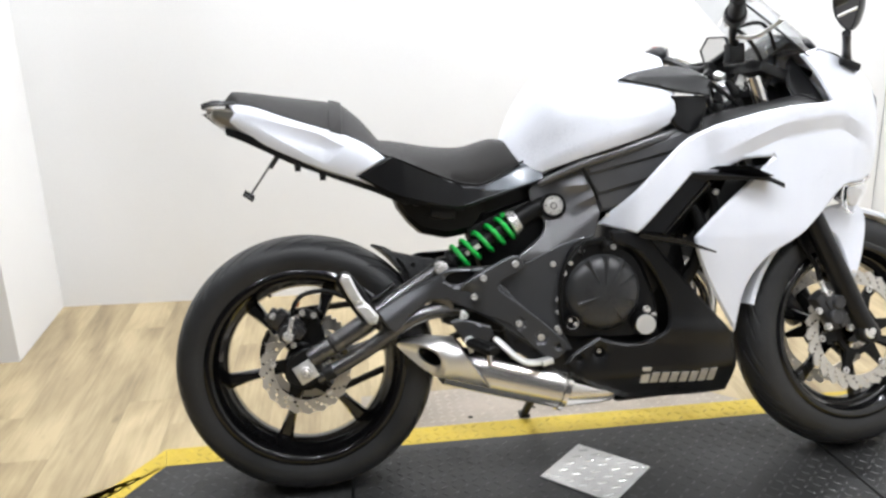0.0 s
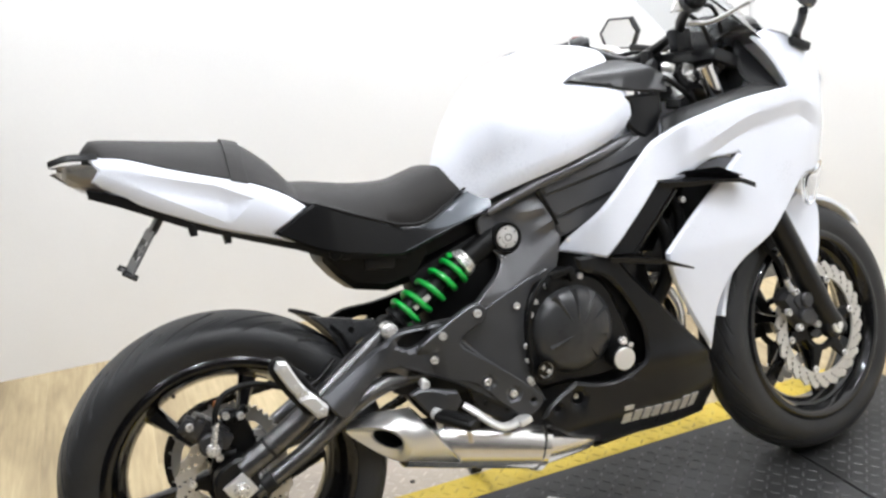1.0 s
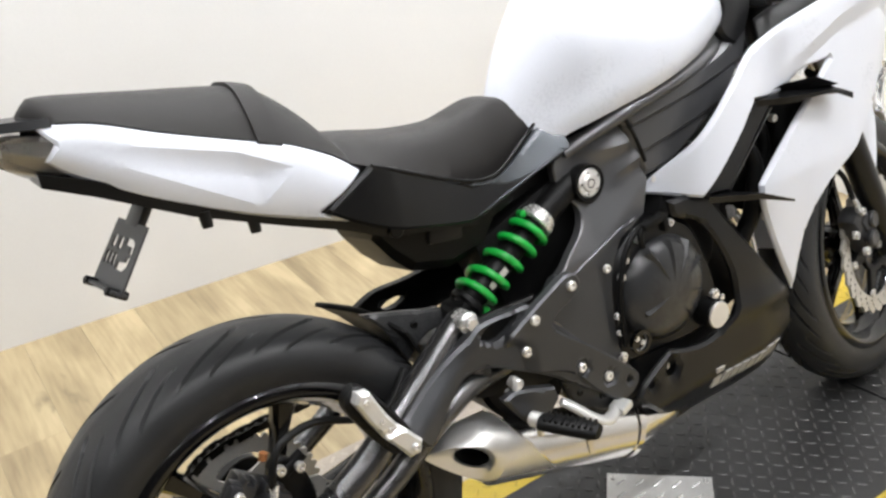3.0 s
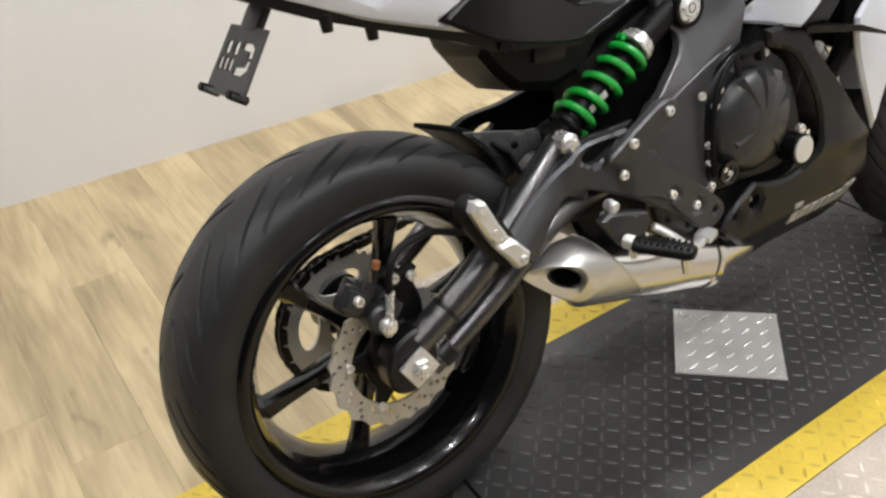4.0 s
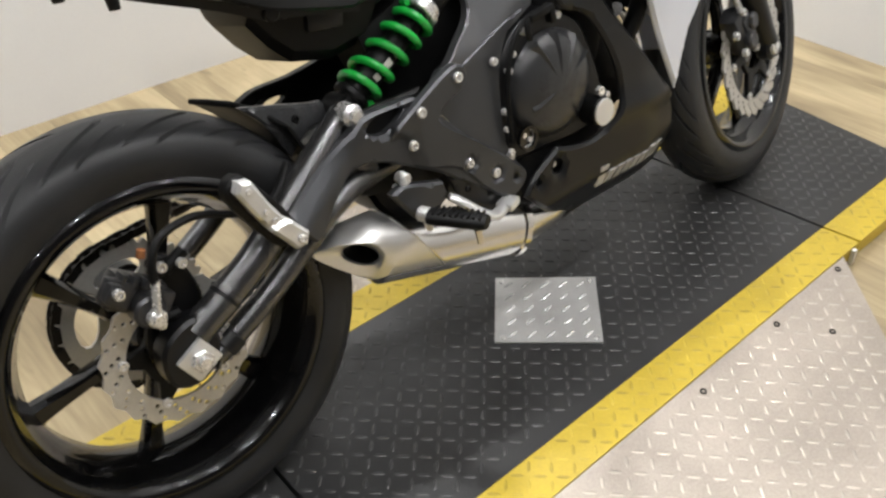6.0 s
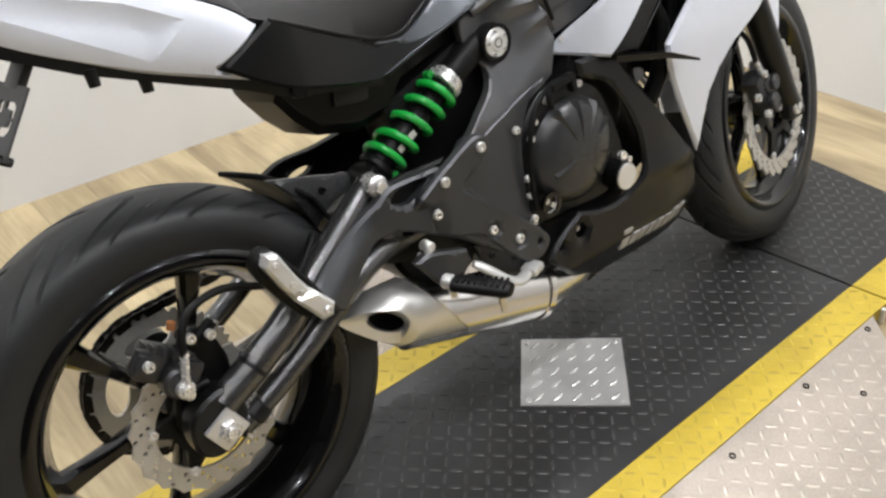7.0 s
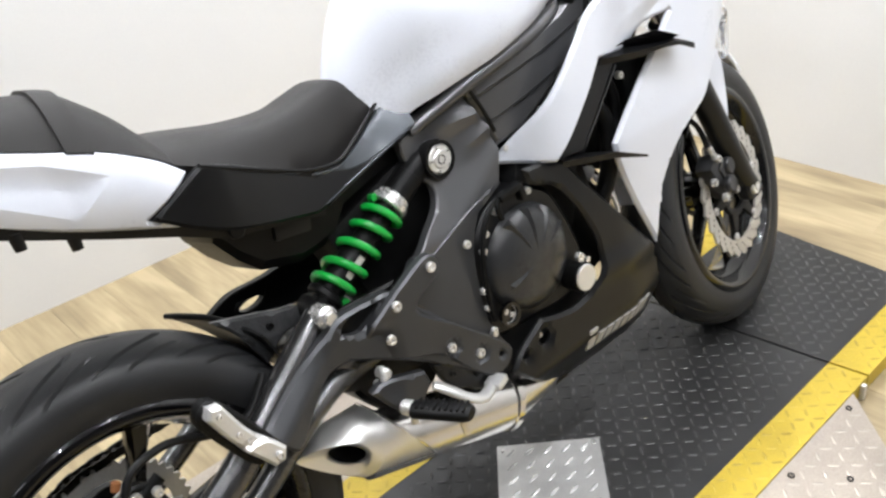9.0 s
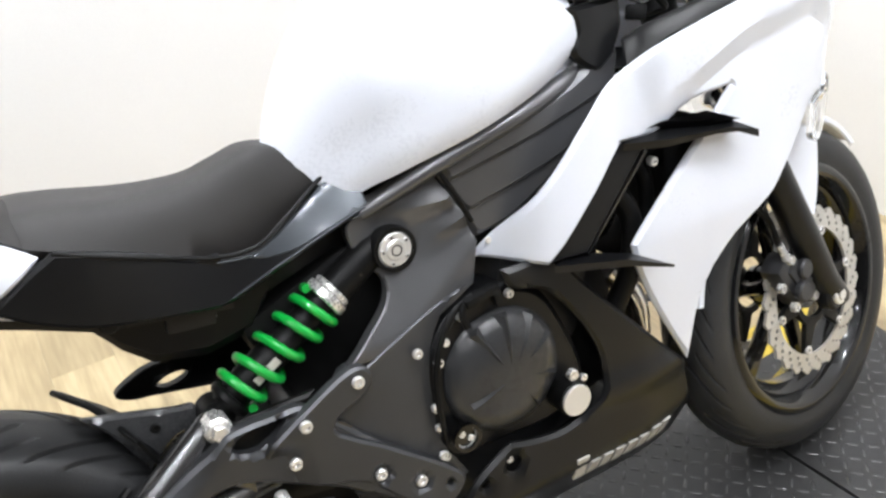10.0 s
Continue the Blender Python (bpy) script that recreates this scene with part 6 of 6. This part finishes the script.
@both_sides("vent_fin", BLACK, label="black plastic vent louvre with pointed fins")
def fin_fill(bm, s):
    f = lambda x, y, z: Vector((x, s * y, z))
    # lower and upper blades
    for pts in (((0.798, 0.160, 0.592), (0.90, 0.186, 0.572), (0.968, 0.196, 0.542), (0.93, 0.150, 0.560), (0.85, 0.12, 0.582)), ((0.930, 0.160, 0.722), (0.985, 0.185, 0.716), (1.085, 0.198, 0.706), (1.132, 0.201, 0.690), (1.10, 0.165, 0.712), (1.02, 0.14, 0.725))):
        bm2 = [[f(*p) for p in pts], [f(x, y * 0.985, z - 0.011) for x, y, z in pts[:2]] + [f(x, y * 0.995, z - 0.004) for x, y, z in pts[2:3]] + [f(x, y, z - 0.011) for x, y, z in pts[3:]]]
        loft(bm, bm2)
    # raised ridge of the upper blade
    loft(bm, [[f(0.94, 0.15, 0.722), f(0.985, 0.17, 0.738), f(1.06, 0.178, 0.734), f(1.115, 0.185, 0.708), f(1.06, 0.15, 0.712), f(0.98, 0.14, 0.715)], [f(0.94, 0.14, 0.712), f(0.985, 0.14, 0.708), f(1.06, 0.14, 0.704), f(1.10, 0.15, 0.70), f(1.06, 0.13, 0.70), f(0.98, 0.13, 0.705)]])
    # inner duct wall
    sheet(bm, [(0.798, 0.592), (0.93, 0.724), (0.985, 0.715), (0.965, 0.70), (0.86, 0.585)], lambda x, z: 0.150 + 0.10 * (x - 0.8) * 0.3, 0.004, 0.02, side=s)
    loft(bm, [[f(0.86, 0.150, 0.586), f(0.97, 0.155, 0.702), f(0.99, 0.10, 0.68), f(0.90, 0.09, 0.575)], [f(0.862, 0.148, 0.580), f(0.974, 0.153, 0.697), f(0.99, 0.098, 0.675), f(0.90, 0.088, 0.570)]])


@both_sides("duct_liner", RIMM, label="gloss black air duct wall inside the vent")
def liner_fill(bm, s):
    sheet(bm, soften([(0.855, 0.582), (0.905, 0.640), (0.968, 0.706), (1.050, 0.712), (1.015, 0.650), (0.945, 0.566)], (0, 2, 3, 5)), lambda x, z: 0.118 - 3.0 * (x - 0.85 - 0.75 * (z - 0.58)) ** 2, 0.004, 0.012, side=s)


@mesh("radiator", DEEP, label="black radiator behind the vents")
def rad_fill(bm):
    box(bm, (1.05, 0, 0.60), (0.035, 0.26, 0.24), turn(0, 22, 0), 0.004)
    tube(bm, [(0.93, -0.11, 0.66), (0.96, -0.12, 0.60), (0.95, -0.12, 0.52), (0.92, -0.11, 0.46)], 0.016, 12, 5)
    tube(bm, [(0.98, -0.09, 0.70), (1.0, -0.11, 0.64), (0.99, -0.11, 0.56)], 0.012, 12, 5)


bolts([(0.992, -0.135, 0.675), (0.958, -0.135, 0.505)], rad_fill, 0.007, 0.01, name="hose_clip")


@both_sides("inner_panel", GREYPL, label="dark grey cockpit inner panels")
def inner_fill(bm, s):
    sheet(bm, [(0.955, 0.812), (1.015, 0.838), (1.134, 0.861), (1.262, 0.870), (1.19, 0.892), (1.10, 0.878), (1.0, 0.862), (0.965, 0.850)], lambda x, z: NOSE(x) - 0.006 - 0.55 * max(0, z - 0.80 - 0.2 * (x - 0.9)), 0.004, 0.02, side=s)


@both_sides("cockpit_shroud", BLACK, label="black dash shroud beside the screen")
def shroud_fill(bm, s):
    sheet(bm, [(1.258, 0.874), (1.234, 0.935), (1.208, 0.985), (1.19, 0.97), (1.175, 0.91), (1.185, 0.885)], lambda x, z: 0.150 - 0.6 * max(0, z - 0.88), 0.004, 0.02, side=s)


@mesh("instrument_pod", CLUTCHM, label="grey instrument cowl behind the screen", angle=40)
def pod_fill(bm):
    rings = []
    for x, z, w, h in ((1.15, 0.99, 0.085, 0.05), (1.19, 1.015, 0.10, 0.06), (1.25, 1.012, 0.10, 0.055), (1.29, 0.985, 0.08, 0.03)):
        rings.append([Vector((x, w * math.cos(a), z + h * math.sin(a) * 0.5)) for a in (2 * math.pi * j / 20 for j in range(20))])
    loft(bm, rings)


@mesh("windscreen", TINT, label="lightly tinted acrylic windscreen")
def screen_fill(bm):
    rings = []
    for t in np.linspace(0, 1, 14):
        w = 0.135 * (1 - 0.35 * t * t)
        rings.append([Vector((1.325 - 0.20 * t - 0.085 * (q * q), w * q, 0.985 + 0.185 * t - 0.02 * q * q)) for q in np.linspace(-1, 1, 17)])
    a = loft(bm, rings, closed=False, caps=False)
    geom = bmesh.ops.extrude_face_region(bm, geom=list(bm.faces))
    bmesh.ops.translate(bm, verts=[v for v in geom["geom"] if isinstance(v, bmesh.types.BMVert)], vec=(-0.002, 0, -0.002))


for s in (-1,):
    bm = bmesh.new()
    tube(bm, [(1.325 - 0.20 * t - 0.085, s * 0.135 * (1 - 0.35 * t * t), 0.965 + 0.185 * t) for t in np.linspace(0, 1, 10)], 0.0028, 8, 1)
    part("screen_edge", bm, GREYPL, screen_fill)


@both_sides("headlight", CLEAR, label="clear twin headlight and side marker lens")
def head_fill(bm, s):
    sheet(bm, soften([(1.315, 0.668), (1.37, 0.674), (1.405, 0.690), (1.38, 0.64), (1.345, 0.60), (1.318, 0.615)], ()), lambda x, z: max(0.02, NOSE(x) * 0.92 - 0.10 * max(0, 0.67 - z)), 0.012, 0.012, side=s)


for s, lens in zip((-1, 1), head_fill):
    bm = bmesh.new()
    box(bm, (1.345, s * 0.09, 0.645), (0.05, 0.03, 0.05), turn(0, 30, 0), 0.01)
    part("reflector", bm, POLISH, lens)

# -- steering head, bars, mirrors --
STEER = pose(1.06, -0.01, 0.95, 0, 0, 12.8)


def spt(x, y, z):
    return STEER @ Vector((x, y, z))


@mesh("triple_clamp", BLACK, label="black fork clamp with bright fork tops")
def clamp_fill(bm):
    box(bm, spt(0.07, 0, 0.0), (0.09, 0.25, 0.028), STEER.to_3x3() @ turn(0, 20, 0), 0.008)
    box(bm, spt(0.14, 0, -0.20), (0.09, 0.25, 0.035), STEER.to_3x3() @ turn(0, 20, 0), 0.008)
    cyl(bm, spt(0.06, 0, 0.03), spt(0.13, 0, -0.22), 0.03, n=18)
    box(bm, spt(0.10, 0.0, -0.06), (0.14, 0.16, 0.06), STEER.to_3x3() @ turn(0, 25, 0), 0.02)
    box(bm, spt(0.14, -0.06, -0.05), (0.06, 0.05, 0.07), STEER.to_3x3() @ turn(10, 25, 0), 0.015)


for p0, p1 in (((1.098, -0.110, 0.942), (1.137, -0.106, 0.835)), ((1.055, 0.085, 0.945), (1.095, 0.085, 0.84))):
    bm = bmesh.new()
    cyl(bm, p0, p1, 0.0175, n=20, chamfer=0.002)
    part("fork_top", bm, POLISH, clamp_fill, "bright fork tube top")
rnd = random.Random(5)
for k in range(26):
    bm = bmesh.new()
    c = Vector((rnd.uniform(0.995, 1.15), rnd.uniform(-0.115, 0.0), rnd.uniform(0.865, 0.955)))
    turned = turn(rnd.uniform(-40, 40), rnd.uniform(-40, 40), rnd.uniform(-40, 40))
    if k % 3 == 0:
        cyl(bm, c, c + turned @ Vector((0, 0, rnd.uniform(0.02, 0.04))), rnd.uniform(0.006, 0.011), n=12, chamfer=0.0015)
    else:
        box(bm, c, [rnd.uniform(0.012, 0.036) for i in range(3)], turned, 0.003)
    part("wiring_connector" if k % 3 else "cable_fitting", bm, (DEEP, GREYPL, BOLT, BLACK, ALU)[k % 5], clamp_fill)
bm = bmesh.new()
cyl(bm, spt(0.055, 0, 0.012), spt(0.050, 0, 0.035), 0.018, n=6, chamfer=0.002)
part("stem_nut", bm, POLISH, clamp_fill)


BAR = {-1: [(1.078, -0.03, 1.015), (1.072, -0.07, 1.020), (1.050, -0.115, 1.040), (1.010, -0.22, 1.075), (0.955, -0.360, 1.094)], 1: [(1.078, -0.03, 1.008), (1.062, 0.03, 0.985), (1.035, 0.09, 0.972), (0.965, 0.195, 1.018), (0.822, 0.275, 1.014)]}


def along(s, q):
    """A point on a handlebar half, q from 0 at the grip's inner end to 1 at the bar end."""
    a, b = Vector(BAR[s][3]), Vector(BAR[s][4])
    return a + (b - a) * q


@mesh("handlebar", BLACK, label="black tubular handlebar with grips and switchgear")
def bar_fill(bm):
    for s in (-1, 1):
        tube(bm, BAR[s], 0.011, 12, 5)
        box(bm, Vector(BAR[s][1]) - Vector((0, 0, 0.02)), (0.045, 0.028, 0.05), STEER.to_3x3(), 0.008)
        d = (along(s, 1) - along(s, 0)).normalized()
        tube(bm, [along(s, -0.22), along(s, -0.12), along(s, 0.06)], [0.020, 0.027, 0.024], 14, 4)


for s in (-1, 1):
    bm = bmesh.new()
    tube(bm, [along(s, 0.08), along(s, 0.15), along(s, 0.5), along(s, 0.94)], [0.021, 0.0172, 0.0165, 0.0172], 18, 4)
    part("grip", bm, DEEP, bar_fill, "black rubber grip")
    bm = bmesh.new()
    cyl(bm, along(s, 0.94), along(s, 1.06), 0.016, 0.012, 16, 0.002)
    part("bar_end", bm, GREYPL, bar_fill)
    bm = bmesh.new()
    if s < 0:
        tube(bm, [(1.045, -0.15, 1.030), (1.070, -0.185, 1.026), (1.088, -0.24, 1.042), (1.080, -0.30, 1.052)], [0.009, 0.008, 0.006, 0.008], 10, 5, 0.6)
    else:
        tube(bm, [(1.055, 0.10, 0.967), (1.048, 0.16, 1.003), (1.0, 0.215, 1.017), (0.93, 0.265, 1.020), (0.86, 0.30, 1.022)], [0.010, 0.011, 0.009, 0.007, 0.008], 10, 5, 0.6)
    part("lever", bm, ALU, bar_fill, "bare aluminium hand lever")
    if s > 0:
        bm = bmesh.new()
        box(bm, along(s, -0.02) + Vector((0, 0, 0.024)), (0.012, 0.010, 0.007), None, 0.002)
        part("switch", bm, RED, bar_fill)
    # mirror
    base = Vector((1.324, s * 0.105 - 0.02, 0.952))
    c = Vector((1.262, -0.245, 1.062)) if s < 0 else Vector((1.25, 0.45, 1.045))
    low = c + Vector((0.010, -s * 0.030, -0.040))
    bm = bmesh.new()
    box(bm, base + Vector((0, s * 0.006, 0.004)), (0.05, 0.034, 0.020), turn(0, 25, 0), 0.006)
    tube(bm, [base, base + (low - base) * 0.25 + Vector((0, 0, 0.012)), base + (low - base) * 0.7, low], [0.012, 0.010, 0.009, 0.010], 12, 5)
    mir = part("mirror", bm, BLACK, bike, "black rear-view mirror on a stalk")
    hexo = [(-0.062, 0.0), (-0.045, 0.040), (0.030, 0.046), (0.068, 0.010), (0.055, -0.036), (-0.035, -0.042)]
    if s < 0:
        hexo = [(-0.034, 0.030), (-0.029, -0.006), (-0.006, -0.036), (0.010, -0.030), (0.030, 0.018), (0.026, 0.058), (-0.020, 0.062)]
    bm = bmesh.new()
    R3 = turn(0, -8, 28) if s < 0 else turn(0, -6, 20)
    sh = lambda k, dx: [c + R3 @ Vector((dx, s * y * k, z * k)) for y, z in soften(hexo, (0, 1, 2, 3, 4, 5) if s > 0 else (), 2 if s > 0 else 4)]
    loft(bm, [sh(0.86, -0.004), sh(0.90, -0.010), sh(0.97, -0.010), sh(1.0, -0.005), sh(1.0, 0.006), sh(0.8, 0.024), sh(0.4, 0.034)])
    part("housing", bm, BLACK, mir)
    bm = bmesh.new()
    loft(bm, [sh(0.88, -0.0075), sh(0.88, -0.0035)])
    part("mirror_glass", bm, MIRROR, mir, "silvered mirror glass")
for pts, r in (([(1.02, -0.16, 1.06), (1.08, -0.14, 1.02), (1.13, -0.10, 0.96), (1.14, -0.07, 0.88)], 0.005), ([(1.03, -0.15, 1.05), (1.12, -0.12, 1.06), (1.17, -0.08, 0.99), (1.16, -0.05, 0.90)], 0.0045), ([(1.02, 0.12, 0.985), (1.09, 0.11, 0.985), (1.13, 0.08, 0.93), (1.12, 0.05, 0.87)], 0.005), ([(0.985, -0.13, 0.93), (1.03, -0.12, 0.90), (1.07, -0.10, 0.87), (1.10, -0.06, 0.86)], 0.006)):
    bm = bmesh.new()
    tube(bm, pts, r, 8, 6)
    part("control_cable", bm, DEEP, bike)
bm = bmesh.new()
tube(bm, [(0.99, -0.17, 1.055), (1.03, -0.155, 1.10), (1.06, -0.145, 1.115), (1.09, -0.14, 1.11)], 0.003, 8, 5)
part("clutch_wire", bm, BOLT, bike)
bm = bmesh.new()
cyl(bm, (1.03, -0.155, 1.055), (1.03, -0.155, 1.085), 0.018, n=18, chamfer=0.003)
part("brake_reservoir", bm, ALU, bike, "small brake fluid reservoir")

# -- side stand on the far side --
@mesh("side_stand", BLACK, label="black steel side stand, folded down")
def stand_fill(bm):
    tube(bm, [(0.62, 0.09, 0.26), (0.60, 0.16, 0.14), (0.577, 0.235, 0.052)], [0.013, 0.012, 0.011], 12, 4)
    box(bm, (0.577, 0.238, 0.049), (0.030, 0.034, 0.008), turn(11, 0, 0), 0.002)


bm = bmesh.new()
box(bm, (0.62, 0.085, 0.27), (0.06, 0.03, 0.05), None, 0.006)
part("stand_bracket", bm, BLACK, stand_fill)
bm = bmesh.new()
box(bm, (0.80, 0.0, 0.245), (0.30, 0.18, 0.08), None, 0.02)
part("sump", bm, DEEP, bike)
for s in (-1, 1):
    bm = bmesh.new()
    tube(bm, [(0.95, s * 0.06, 0.50), (1.0, s * 0.06, 0.42), (0.98, s * 0.06, 0.30), (0.90, s * 0.05, 0.22), (0.80, -0.02, 0.205)], 0.02, 14, 5)
    part("header_pipe", bm, STEEL, bike)
# the first block is only added to blacken the gap below the side cover
for name, c, size, a, r in (("subframe", (0.485, 0.0, 0.684), (0.17, 0.075, 0.055), -15, 0.01), ("pivot_block", (0.42, 0.0, 0.425), (0.17, 0.18, 0.10), 12, 0.02), ("linkage_cover", (0.52, 0.0, 0.58), (0.20, 0.10, 0.16), -20, 0.02), ("airbox", (0.72, 0.0, 0.68), (0.24, 0.09, 0.15), -18, 0.03), ("cylinder_block", (0.87, 0.0, 0.47), (0.15, 0.16, 0.30), -12, 0.02)):
    bm = bmesh.new()
    box(bm, c, size, turn(0, a, 0), r)
    part(name, bm, DEEP, bike)

# the tail and pillion seat stand a little askew of the front
for tail in (tail_fill, tail_tray, light_fill, holder_fill, pseat):
    for ob in (tail, *tail.children):
        for vert in ob.data.vertices:
            vert.co.y += 0.11 * max(0, 0.18 - vert.co.x)

# ---- floor planks ----


def planks():
    """Strips of vinyl plank along y with staggered ends; those that show beside the lift are single pieces."""
    rnd = random.Random(4)
    wide, gap = 0.150, 0.0004
    near, far = [], []
    x = -3.9
    while x < 2.3:
        prev = -3.95
        end = prev + rnd.uniform(0.2, 0.9)
        while prev < 1.7:
            stop = min(end, 1.7)
            mid = (prev + stop) / 2
            if stop - prev > 0.02:
                (near if -1.35 < x < 2.3 and mid > -0.55 else far).append((x, prev, stop))
            prev = stop
            end = stop + rnd.choice((0.7, 0.9, 1.1, 1.2))
        x += wide
    near.sort(key=lambda p: -p[2])
    shapes = {}

    def strip(bm, x0, a, b, z):
        c = 0.0003
        xa, xb, ya, yb = x0 + gap / 2, x0 + wide - gap / 2, a + gap / 2, b - gap / 2
        for u, v, w in ((xa, xb, z - 0.006),):
            low = [Vector((xa, ya, w)), Vector((xb, ya, w)), Vector((xb, yb, w)), Vector((xa, yb, w))]
        mid = [Vector((p.x, p.y, z - c)) for p in low]
        top = [Vector((xa + c, ya + c, z)), Vector((xb - c, ya + c, z)), Vector((xb - c, yb - c, z)), Vector((xa + c, yb - c, z))]
        loft(bm, [low, mid, top])

    for x0, a, b in near[:300]:
        key = round(b - a, 3)
        if key not in shapes:
            bm = bmesh.new()
            strip(bm, 0, 0, b - a, 0)
            bmesh.ops.recalc_face_normals(bm, faces=bm.faces)
            me = bpy.data.meshes.new("plank")
            bm.to_mesh(me)
            bm.free()
            me.materials.append(WOOD)
            shapes[key] = me
        ob = new("plank", shapes[key])
        ob.location = (x0, a, FLOOR)
        ob.parent = floor
    bm = bmesh.new()
    for x0, a, b in far + near[300:]:
        strip(bm, x0, a, b, FLOOR)
    tagged(part("far_planks", bm, WOOD, floor), kind="stuff")


planks()
